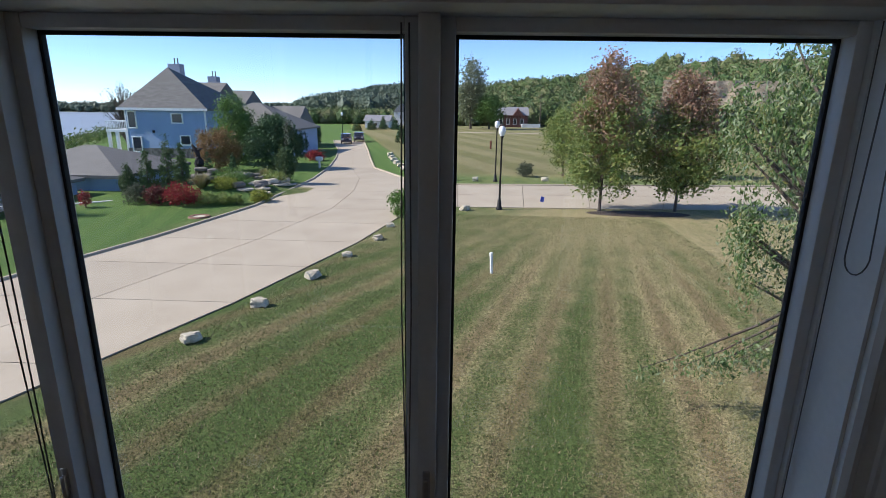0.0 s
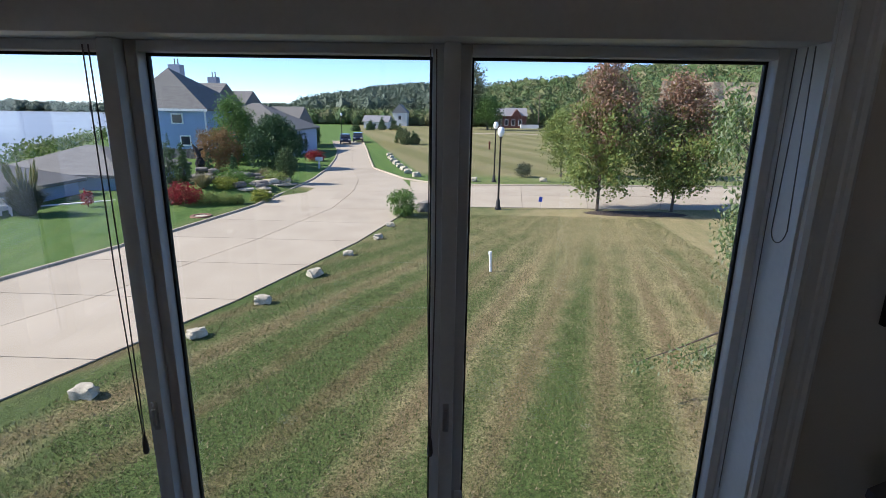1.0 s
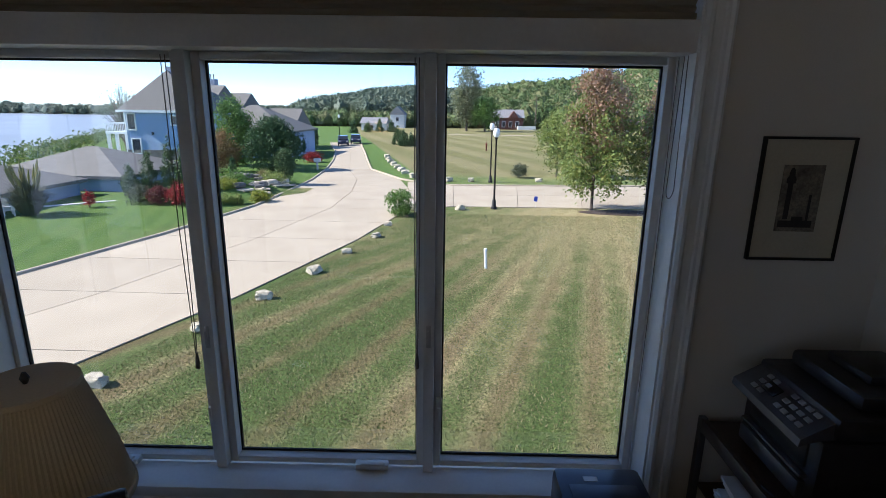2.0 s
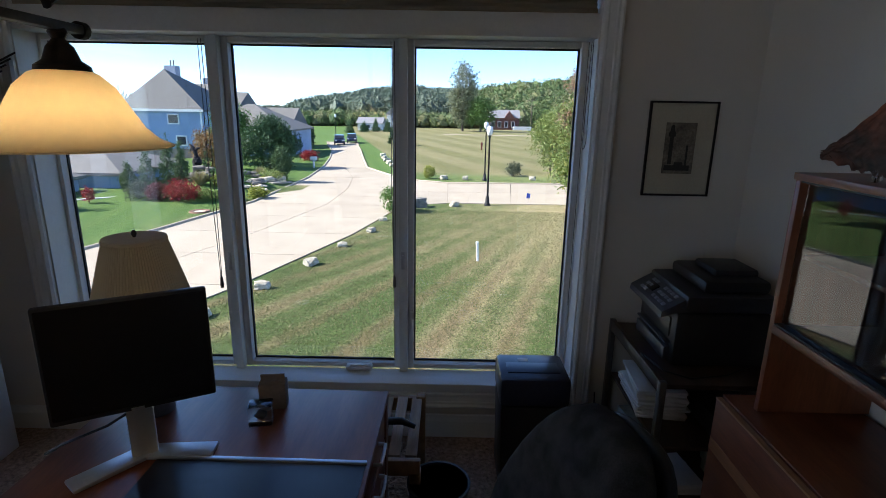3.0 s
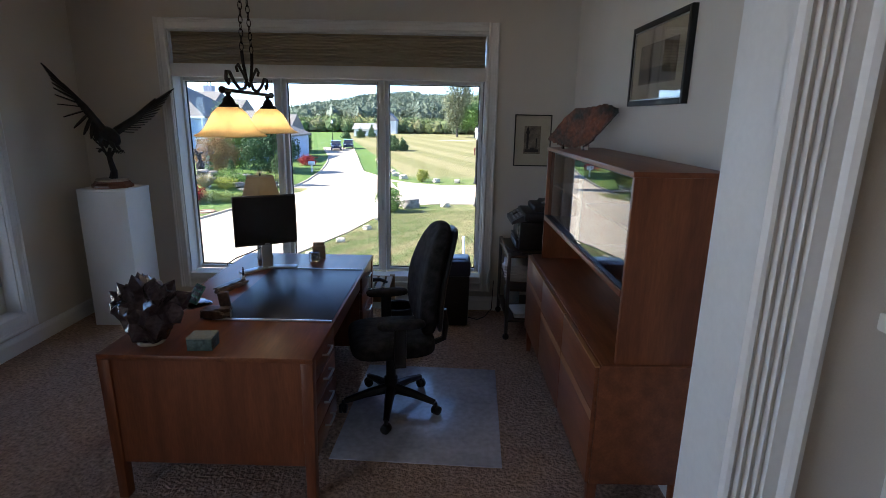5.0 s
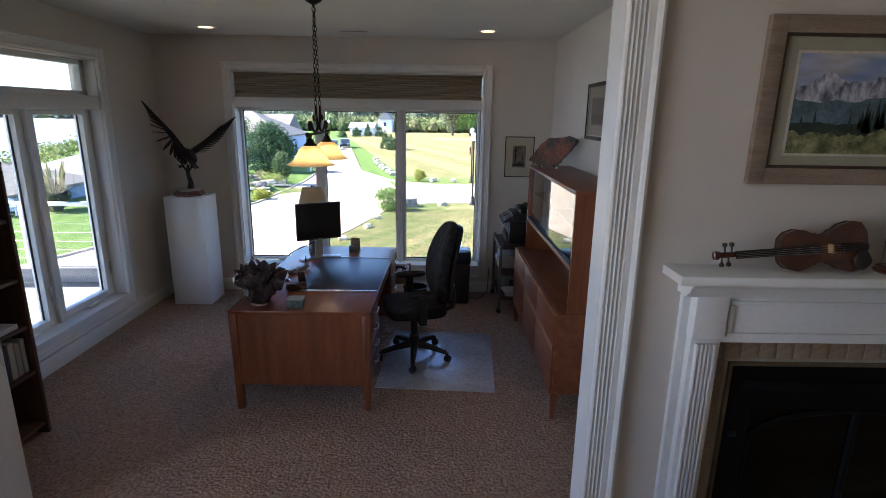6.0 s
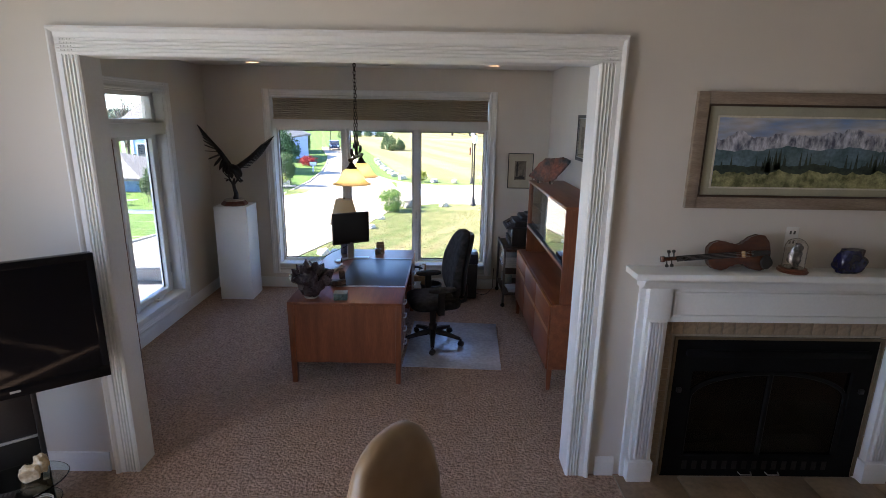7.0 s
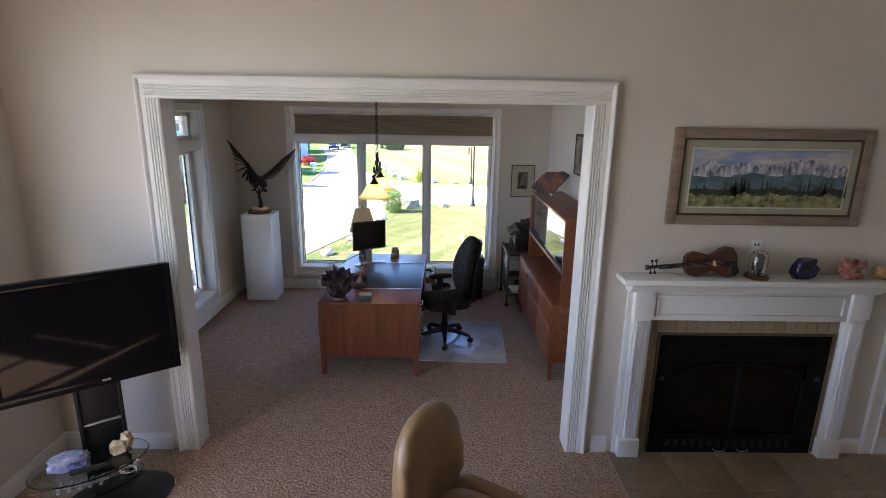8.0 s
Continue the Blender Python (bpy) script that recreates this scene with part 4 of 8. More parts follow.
ETCH = mat("sepia_print", (0.28, 0.24, 0.18), 0.9, col2=(0.12, 0.10, 0.08), scale=14, fine=120, var=0.3, bump=0)


def picture(name, label, w, h, fw, frame_mat, mount_mat, margin, m, depth=0.02):
    """A framed picture in the local xz plane that looks along -y."""
    p = thing(name, label, "picture")
    p.matrix_world = m
    bm = B()
    box(bm, -w / 2, -w / 2 + fw, -depth, 0, -h / 2, h / 2, 0.002), box(bm, w / 2 - fw, w / 2, -depth, 0, -h / 2, h / 2, 0.002)
    box(bm, -w / 2 + fw, w / 2 - fw, -depth, 0, -h / 2, -h / 2 + fw, 0.002), box(bm, -w / 2 + fw, w / 2 - fw, -depth, 0, h / 2 - fw, h / 2, 0.002)
    part("frame", bm, frame_mat, p)
    part("mount", box(B(), -w / 2 + fw, w / 2 - fw, -depth * 0.5, -0.001, -h / 2 + fw, h / 2 - fw), mount_mat, p, smooth=False)
    return p


p1 = picture("framed_picture", "sepia tower engraving in a thin black frame", 0.322, 0.445, 0.009, BLACKM, PASSE, 0.08, pose(1.333, YW - 0.001, 1.591))
part("print", box(B(), -0.075, 0.07, -0.0115, -0.0098, -0.115, 0.125), ETCH, p1, smooth=False)
INK = mat("dark_ink", (0.05, 0.045, 0.04), 0.9, bump=0)
bm = B()
box(bm, -0.052, -0.034, -0.0125, -0.0114, -0.07, 0.06), lathe(bm, [(0.016, 0.06), (0.018, 0.075), (0.011, 0.085), (0.009, 0.105), (0.004, 0.115)], -0.043, 0, 0, 12, Matrix.Translation((0, -0.0121, 0)) @ Matrix.Diagonal((1, 0.03, 1, 1)))
box(bm, 0.03, 0.039, -0.0125, -0.0114, -0.075, 0.02), box(bm, -0.066, 0.055, -0.0125, -0.0114, -0.10, -0.075), box(bm, -0.02, 0.02, -0.0125, -0.0114, -0.078, -0.06)
part("ink", bm, INK, p1, smooth=False)
p2 = picture("framed_picture", "wide dark landscape print in a black frame with silver lip", 0.85, 0.42, 0.028, BLACK, PASSE, 0.1, pose(XR - 0.001, 0.82, 2.075, 0, 0, -90) @ Matrix.Diagonal((0.88, 1, 1.03, 1)), 0.03)
part("lip", box(box(box(box(B(), -0.397, -0.391, -0.024, -0.014, -0.182, 0.182), 0.391, 0.397, -0.024, -0.014, -0.182, 0.182), -0.391, 0.391, -0.024, -0.014, -0.182, -0.176), -0.391, 0.391, -0.024, -0.014, 0.176, 0.182), CHROME, p2)
part("print", box(B(), -0.28, 0.28, -0.0175, -0.0145, -0.10, 0.10), ETCH, p2, smooth=False)
part("ink", box(B(), -0.27, 0.2, -0.0185, -0.017, -0.09, -0.02), INK, p2, smooth=False)
part("glazing", box(B(), -0.39, 0.39, -0.022, -0.020, -0.175, 0.175), PANE, p2, smooth=False)

# ---- pedestal and eagle sculpture ----
pd = thing("pedestal", "plain white lacquered display pedestal on the carpet", "pedestal")
part("body", box(B(), -2.40, -2.005, 2.125, 2.475, 0.0, 1.147, 0.002), WHITE, pd)
part("top", box(B(), -2.401, -2.004, 2.124, 2.476, 1.1475, 1.167, 0.002), WHITE, pd)
BRONZE = mat("dark_bronze", (0.035, 0.028, 0.023), 0.5, metal=0.5, col2=(0.015, 0.012, 0.011), scale=20, fine=120, var=0.3, bump=0.5, dist=0.003)
MAHOG = mat("mahogany", (0.16, 0.055, 0.028), 0.35, var=0.2, bump=0.04)
sb = thing("display_stand", "octagonal mahogany base with a pale stone cap on the pedestal", "display stand", (-2.205, 2.30, 1.167), 22)
part("plinth", lathe(B(), [(0.155, 0), (0.155, 0.022), (0.135, 0.04), (0.13, 0.052)], n=8), MAHOG, sb, smooth=False)
part("cap", lathe(B(), [(0.122, 0.052), (0.122, 0.068), (0.115, 0.072)], n=8), mat("pale_marble", (0.45, 0.38, 0.30), 0.4, var=0.2), sb, smooth=False)
bm = B()
trunk = [(0, 0, 0.0), (0.012, 0.0, 0.06), (-0.008, 0.005, 0.13), (-0.012, 0, 0.19), (0.004, 0, 0.25)]
tube(bm, trunk, [0.034, 0.026, 0.022, 0.02, 0.012], 8)
for pts in ([(-0.012, 0, 0.17), (-0.045, 0.005, 0.215), (-0.075, 0.01, 0.235), (-0.12, 0.01, 0.245)], [(-0.045, 0.005, 0.215), (-0.06, 0, 0.26), (-0.10, 0.0, 0.295), (-0.13, 0, 0.33)], [(-0.075, 0.01, 0.235), (-0.10, 0.01, 0.215)],
            [(0.0, 0, 0.18), (0.03, 0, 0.22), (0.045, 0, 0.27)], [(-0.06, 0, 0.26), (-0.065, 0, 0.31), (-0.05, 0, 0.35)], [(0.03, 0, 0.22), (0.06, -0.01, 0.23)]):
    tube(bm, pts, [0.013 - 0.003 * i for i in range(len(pts))], 6)
# body, head and talons
tube(bm, [(-0.12, 0.05, 0.345), (-0.07, 0.03, 0.36), (-0.02, 0.015, 0.365), (0.03, 0.0, 0.35), (0.065, -0.015, 0.325), (0.09, -0.03, 0.30), (0.10, -0.035, 0.275)], [0.02, 0.045, 0.058, 0.055, 0.042, 0.028, 0.01], 12)
for s in (-1, 1):
    tube(bm, [(0.03, s * 0.025, 0.32), (0.045, s * 0.03, 0.27), (0.065, s * 0.03, 0.235)], [0.024, 0.016, 0.01], 8)
    for k in range(3):
        tube(bm, [(0.065, s * 0.03, 0.235), (0.08, s * 0.03 + (k - 1) * 0.018, 0.225), (0.088, s * 0.03 + (k - 1) * 0.024, 0.205)], [0.007, 0.006, 0.002], 6)


def wing(bm, root, elbow, tip, chord, n=15):
    """Overlapping feathers from a bent arm."""
    root, elbow, tip = Vector(root), Vector(elbow), Vector(tip)
    tube(bm, [root, elbow, tip.lerp(elbow, 0.25)], [0.034, 0.028, 0.012], 8)
    out = (tip - root).normalized()
    down = Vector(chord)
    for i in range(n):
        t = i / (n - 1)
        p = root.lerp(elbow, t / 0.5) if t < 0.5 else elbow.lerp(tip, (t - 0.5) / 0.5 * 0.62)
        d = (down * (1 - t * 0.75) + out * (0.30 + 1.25 * t ** 1.6)).normalized()
        ln = 0.14 + 0.075 * t
        q = d.to_track_quat("Y", "Z").to_matrix()
        vs = []
        for k, (w, l) in enumerate(((0.014, 0), (0.030, 0.35), (0.024, 0.75), (0.003, 1.0))):
            for sx in (-1, 1):
                for sz in (-1, 1):
                    vs.append(bm.verts.new(p + q @ Vector((sx * w, l * ln, sz * 0.004))))
        for k in range(3):
            a, b = vs[k * 4:k * 4 + 4], vs[k * 4 + 4:k * 4 + 8]
            for i0, i1 in ((0, 1), (1, 3), (3, 2), (2, 0)):
                bm.faces.new((a[i0], a[i1], b[i1], b[i0]))
        bm.faces.new((vs[0], vs[2], vs[3], vs[1])), bm.faces.new((vs[12], vs[13], vs[15], vs[14]))


wing(bm, (-0.03, 0.0, 0.385), (-0.115, -0.07, 0.57), (-0.225, -0.20, 0.80), (0.15, 0.1, -0.9), 17)
wing(bm, (0.05, 0.03, 0.38), (0.17, 0.14, 0.49), (0.34, 0.275, 0.70), (0.55, 0.75, -0.25), 15)
bmesh.ops.recalc_face_normals(bm, faces=bm.faces[:])
solid("eagle_sculpture", bm, BRONZE, "dark bronze eagle with raised wings on a branch", "sculpture", at=(-2.185, 2.29, 1.239))

# ---- pendant lamp ----
IRON = mat("aged_iron", (0.035, 0.024, 0.018), 0.55, metal=0.5, var=0.3, bump=0.2)
AMBER = mat("amber_glass", (0.88, 0.74, 0.48), 0.30, col2=(0.80, 0.62, 0.34), scale=9, fine=45, var=0.14, bump=0.05, dist=0.002)
an = AMBER.node_tree
atr, amx = an.nodes.new("ShaderNodeBsdfTranslucent"), an.nodes.new("ShaderNodeMixShader")
atr.inputs[0].default_value, amx.inputs[0].default_value = (1.0, 0.87, 0.62, 1), 0.68
an.links.new(an.nodes["Principled BSDF"].outputs[0], amx.inputs[1]), an.links.new(atr.outputs[0], amx.inputs[2]), an.links.new(amx.outputs[0], an.nodes["Material Output"].inputs[0])
PX, PY, PZ = -0.467, 0.785, 1.885
pen2 = thing("pendant_light", "wrought-iron pendant light with two amber glass shades on chains", "pendant light", (PX, PY, PZ))
part("bar", box(B(), -0.013, 0.013, -0.345, 0.345, -0.008, 0.008, 0.003), IRON, pen2)
for s in (-1, 1):
    part("finial", lathe(B(), [(0.002, -0.018), (0.016, -0.010), (0.016, 0.006), (0.002, 0.014)], n=12, m=pose(0, s * 0.35, 0, -s * 90, 0, 0)), IRON, pen2)
for s in (-1, 1):
    bm = B()
    pts = [(0, s * 0.07, 0.20), (0, s * 0.065, 0.15), (0, s * 0.03, 0.06), (0, s * 0.06, 0.02), (0, s * 0.13, 0.012), (0, s * 0.20, 0.045), (0, s * 0.245, 0.085), (0, s * 0.285, 0.085), (0, s * 0.295, 0.05), (0, s * 0.27, 0.032), (0, s * 0.262, 0.055)]
    tube(bm, pts, 0.0085, 8)
    tube(bm, [(0, s * 0.0, 0.03), (0, s * 0.07, 0.09), (0, s * 0.13, 0.13), (0, s * 0.16, 0.115), (0, s * 0.145, 0.095)], 0.007, 8)
    part("scroll", bm, IRON, pen2)
    sc = part("socket_cap", lathe(B(), [(0.012, 0.0), (0.016, -0.012), (0.010, -0.022), (0.022, -0.036), (0.03, -0.058), (0.044, -0.068), (0.046, -0.078), (0.0, -0.078)], 0, s * 0.285, 0, 24), IRON, pen2)
    prof = [(0.042, -0.075), (0.055, -0.081), (0.078, -0.103), (0.100, -0.142), (0.120, -0.176), (0.142, -0.197), (0.168, -0.209)]
    bm = B()
    lathe(bm, prof + [(r - 0.004, z - 0.003) for r, z in prof[::-1]], 0, s * 0.285, 0, 64)
    part("glass_shade", bm, AMBER, pen2, "amber swirled glass bell shade")
    part("bulb", lathe(B(), [(0.012, -0.08), (0.014, -0.10), (0.027, -0.13), (0.022, -0.15), (0.0, -0.158)], 0, s * 0.285, 0, 20), WHITE, pen2)
    bl = new("pendant_bulb_light", bpy.data.lights.new("pendant_bulb_light", "POINT"))
    bl.data.energy, bl.data.color, bl.data.shadow_soft_size = 0.30, (1.0, 0.80, 0.55), 0.03
    bl.location = (PX, PY + s * 0.285, PZ - 0.18)
    bm = B()
    top = Vector((0, s * 0.012, ZC - PZ - 0.02))
    bot = Vector((0, s * 0.07, 0.205))
    n = 22
    for i in range(n):
        c = bot.lerp(top, (i + 0.5) / n)
        q = pose(0, 0, 0, 0, 0, 90 * (i % 2))
        hl = (top - bot).length / n * 0.5 + 0.005
        ring = [c + q @ Vector((0.0095 * math.cos(a), 0, hl * math.sin(a))) for a in np.linspace(0, 2 * math.pi, 11)]
        tube(bm, ring, 0.0024, 5)
    part("chain", bm, IRON, pen2)
part("canopy", lathe(B(), [(0.0, -0.04), (0.02, -0.035), (0.055, -0.015), (0.062, 0.0), (0, 0)], 0, 0, ZC - PZ, 28), IRON, pen2)

# ---- bookcase ----
DARKW = mat("dark_bookcase_wood", (0.10, 0.045, 0.025), 0.45, col2=(0.06, 0.026, 0.015), scale=4, fine=30, var=0.2, bump=0.05, stretch=(5, 5, 0.6))
bcs = thing("bookcase", "tall dark wooden bookcase with a few books", "bookcase")
BX0, BX1, BY0, BY1, BZ = -2.60, -2.06, -0.95, -0.225, 2.065
part("side_panel", box(B(), BX0, BX1, BY0, BY0 + 0.025, 0, BZ, 0.003), DARKW, bcs)
part("side_panel", box(B(), BX0, BX1, BY1 - 0.025, BY1, 0, BZ, 0.003), DARKW, bcs)
part("back_panel", box(B(), BX0, BX0 + 0.015, BY0 + 0.025, BY1 - 0.025, 0.02, BZ - 0.002), DARKW, bcs)
part("top_board", box(B(), BX0 + 0.015, BX1 - 0.004, BY0 + 0.025, BY1 - 0.025, BZ - 0.09, BZ - 0.003, 0.002), DARKW, bcs)
for z in (0.06, 0.42, 0.72, 1.02, 1.38, 1.68):
    part("shelf", box(B(), BX0 + 0.016, BX1 - 0.012, BY0 + 0.026, BY1 - 0.026, z, z + 0.022, 0.002), DARKW, bcs)
rng = random.Random(8)
for i in range(8):
    col = rng.choice([(0.05, 0.05, 0.06), (0.45, 0.43, 0.40), (0.10, 0.04, 0.03), (0.06, 0.08, 0.12)])
    wd = rng.uniform(0.022, 0.042)
    y = BY1 - 0.05 - i * 0.046
    bk = thing("book", "upright hardback book on the bookcase shelf", "book", (BX1 - 0.14, y, 0.442), group="books in the bookcase")
    part("cover", box(B(), -0.10, 0.10, -wd / 2, wd / 2, 0, rng.uniform(0.2, 0.26), 0.002), mat("book_cover", col, 0.6, var=0.1, bump=0.05), bk)
solid("book", box(B(), -0.11, 0.11, -0.08, 0.08, 0, 0.03, 0.002), PAPER, "pale book lying flat on the bookcase shelf", "book", "books in the bookcase", at=(BX1 - 0.14, BY1 - 0.15, 0.742))


# ---- sitting room: fireplace ----
fp = thing("fireplace", "white fluted mantelpiece round a black gas fireplace", "fireplace", (-0.155, 0.055, 0.0))
fp.scale = (1.055, 1.0, 1.022)
for x0, x1 in ((1.598, 1.720), (3.036, 3.162)):
    pl = part("pilaster", box(B(), x0, x1, -1.245, -1.175, 0.15, 1.10, 0.002), TRIM, fp)
    for i in range(5):
        x = x0 + 0.018 + i * (x1 - x0 - 0.036) / 5
        part("flute", extrude_profile(B(), [(x, -1.2445), (x + 0.004, -1.261), (x + 0.011, -1.261), (x + 0.017, -1.2445)], "z", 0.17, 1.075), TRIM, pl, smooth=False)
    part("plinth", box(B(), x0 - 0.015, x1 + 0.012, -1.265, -1.175, 0, 0.15, 0.004), TRIM, fp)
    part("capital", box(B(), x0 - 0.004, x1 + 0.004, -1.262, -1.175, 1.10, 1.29, 0.003), TRIM, fp)
    part("pilaster_back", box(B(), x0 - 0.035 if x0 < 2 else x0 + 0.14, x0 if x0 < 2 else x1 + 0.035, -1.205, -1.175, 0, 1.29, 0.002), TRIM, fp)
fz = part("frieze", box(B(), 1.724, 3.032, -1.235, -1.175, 1.075, 1.29, 0.002), TRIM, fp)
bm = B()
for b in ((1.74, 3.0, 1.245, 1.262), (1.74, 3.0, 1.105, 1.122)):
    box(bm, b[0], b[1], -1.248, -1.234, b[2], b[3], 0.004)
for x in (1.74, 2.983):
    box(bm, x, x + 0.017, -1.248, -1.234, 1.122, 1.245, 0.004)
part("panel_moulding", bm, TRIM, fz)
bm = B()
extrude_profile(bm, [(-1.175, 1.285), (-1.262, 1.285), (-1.268, 1.300), (-1.285, 1.306), (-1.30, 1.335), (-1.322, 1.348), (-1.335, 1.362), (-1.175, 1.362)], "x", 1.548, 3.205)
part("crown_moulding", bm, TRIM, fp, smooth=False)
part("mantel_shelf", box(B(), 1.475, 3.285, -1.362, -1.175, 1.362, 1.40, 0.006), TRIM, fp)
TILE = mat("tan_stone_tile", (0.36, 0.27, 0.18), 0.5, col2=(0.28, 0.20, 0.13), scale=10, fine=60, var=0.18, bump=0.25, dist=0.002)
GROUT = mat("pale_grout", (0.40, 0.35, 0.28), 0.95, bump=0.2)
part("tile_backing", box(box(box(B(), 1.721, 1.80, -1.184, -1.175, 0.0, 1.075), 3.02, 3.05, -1.184, -1.175, 0, 1.075), 1.80, 3.02, -1.184, -1.175, 0.965, 1.075), GROUT, fp, smooth=False)
tile_me = mesh_of("tile", box(B(), -0.035, 0.035, -0.007, 0.0, -0.041, 0.041, 0.003), TILE)


def tile(x, z, rot=0):
    o = new("tile", tile_me)
    o.parent = fp
    o.matrix_basis = pose(x, -1.184, z, 0, rot, 0)


for i in range(18):
    tile(1.732 + i * 0.0743, 1.022)
for i in range(13):
    tile(1.742, 0.94 - i * 0.0745, 90), tile(3.062 - 0.02, 0.94 - i * 0.0745, 90)
FBOX = mat("firebox_black_metal", (0.006, 0.006, 0.0065), 0.7, var=0.2, bump=0.05, spec=0.12)
TANM = mat("bronze_trim", (0.20, 0.15, 0.09), 0.4, metal=0.6, var=0.15)
part("trim_frame", box(box(box(B(), 1.800, 1.815, -1.20, -1.175, 0.02, 0.965), 3.005, 3.02, -1.20, -1.175, 0.02, 0.965), 1.815, 3.005, -1.20, -1.175, 0.950, 0.965), TANM, fp, smooth=False)
ins = part("insert_face", box(B(), 1.815, 3.005, -1.19, -1.16, 0.74, 0.950), FBOX, fp, smooth=False)
for x0, x1, z0, z1 in ((1.815, 1.93, 0.004, 0.74), (2.89, 3.005, 0.004, 0.74), (1.93, 2.89, 0.004, 0.15)):
    part("insert_panel", box(B(), x0, x1, -1.19, -1.16, z0, z1), FBOX, fp, smooth=False)
part("hood_bar", box(B(), 1.875, 2.945, -1.225, -1.19, 0.845, 0.885, 0.006), FBOX, ins)
bm = B()
n = 24
arc = [(2.41 + 0.47 * math.cos(a), -1.17, 0.55 + 0.17 * math.sin(a)) for a in np.linspace(math.pi, 0, n)]
tube(bm, [(1.94, -1.17, 0.16)] + arc + [(2.88, -1.17, 0.16)], 0.014, 6), tube(bm, [(2.41, -1.17, 0.15), (2.41, -1.17, 0.72)], 0.016, 6)
part("door_frame", bm, FBOX, ins)
for i in range(15):
    part("grille_slot", box(B(), 1.945 + i * 0.062, 1.975 + i * 0.062, -1.192, -1.189, 0.055, 0.115), BLACKM, ins)
SMOKE = glass_mat("smoked_glass", (0.04, 0.04, 0.04))
part("glass_door", box(B(), 1.93, 2.89, -1.166, -1.160, 0.15, 0.74), SMOKE, ins, smooth=False)
for x in (2.30, 2.47):
    part("door_handle", tube(B(), [(x, -1.19, 0.035), (x + 0.005, -1.215, 0.032), (x + 0.075, -1.215, 0.032), (x + 0.08, -1.19, 0.035)], 0.004, 6), CHROME, ins)
for x in (1.86, 2.95):
    part("latch", box(B(), x - 0.015, x + 0.015, -1.205, -1.188, 0.60, 0.63, 0.004), BLACK, ins)
bm = B()
tube(bm, [(2.0, -0.95, 0.14), (2.8, -0.93, 0.16)], [0.05, 0.04], 8), tube(bm, [(2.1, -0.85, 0.13), (2.7, -0.82, 0.15)], [0.045, 0.05], 8), tube(bm, [(2.25, -1.0, 0.19), (2.6, -0.8, 0.24)], [0.04, 0.035], 8)
part("log_set", bm, BARK, fp)

HT = mat("tan_floor_tile", (0.30, 0.22, 0.145), 0.35, col2=(0.22, 0.155, 0.10), scale=3, fine=30, var=0.2, bump=0.1, dist=0.002)
hearth = thing("hearth", "tan ceramic tile hearth flush with the carpet", "hearth", (0.0, 0.055, 0.0), kind="structure")
part("bed", box(B(), 1.455, 3.52, -2.1, -1.195, 0.001, 0.006), GROUT, hearth, smooth=False)
for i in range(5):
    for j in range(2):
        x0, x1 = 1.458 + i * 0.413, 1.458 + i * 0.413 + 0.406
        y0, y1 = -1.20 - (j + 1) * 0.413, -1.20 - j * 0.413 - 0.007
        part("tile", box(B(), x0, x1, y0, y1, 0.005, 0.011, 0.002), HT, hearth)

# ---- over the mantel ----
FRW = mat("weathered_grey_wood_frame", (0.30, 0.235, 0.175), 0.6, col2=(0.20, 0.15, 0.11), scale=5, fine=60, var=0.2, bump=0.2, dist=0.001, stretch=(0.6, 5, 5))
MOUNT = mat("sage_mount", (0.36, 0.35, 0.26), 0.9, var=0.05, bump=0.03)
pt = picture("framed_painting", "wide mountain landscape painting in a weathered wood frame", 1.28, 0.62, 0.062, FRW, MOUNT, 0.1, pose(2.346, YF - 0.001, 2.10) @ Matrix.Diagonal((1.025, 1, 1.03, 1)), 0.03)
bm = B()
for x0, x1, z0, z1 in ((-0.578, -0.566, -0.248, 0.248), (0.566, 0.578, -0.248, 0.248), (-0.566, 0.566, 0.236, 0.248), (-0.566, 0.566, -0.248, -0.236)):
    box(bm, x0, x1, -0.026, -0.012, z0, z1, 0.002)
part("inner_lip", bm, mat("dark_lip", (0.06, 0.035, 0.02), 0.5), pt)
part("border", box(B(), -0.516, 0.516, -0.0165, -0.0145, -0.200, 0.188), mat("cream_border", (0.62, 0.58, 0.47), 0.9), pt, smooth=False)


def paint(name, col, col2, scale=8, fine=60, stretch=(1, 1, 1)):
    return mat(name, col, 0.9, col2=col2, scale=scale, fine=fine, var=0.25, bump=0, stretch=stretch)


part("sky_wash", box(B(), -0.506, 0.506, -0.0176, -0.0164, -0.190, 0.178), paint("painted_sky", (0.16, 0.27, 0.52), (0.64, 0.60, 0.55), 3.5, 14, (1, 1, 4)), pt, smooth=False)


def ridge_shape(depth, base, amp, freq, seed, steps=130, peak=None):
    bm = B()
    top = []
    for i in range(steps + 1):
        u = -0.506 + 1.012 * i / steps
        h = base + amp * (noise.noise(Vector((u * freq, seed, 0))) + 0.5 * noise.noise(Vector((u * freq * 2.3, seed, 4))) + 0.3 * noise.noise(Vector((u * freq * 6, seed, 9))))
        if peak:
            h += peak[1] * max(0, 1 - abs(u - peak[0]) / peak[2])
        top.append((u, h))
    A, Bv = [bm.verts.new((u, depth, h)) for u, h in top], [bm.verts.new((u, depth, -0.190)) for u, h in top]
    for i in range(steps):
        bm.faces.new((A[i], Bv[i], Bv[i + 1], A[i + 1]))
    return bm


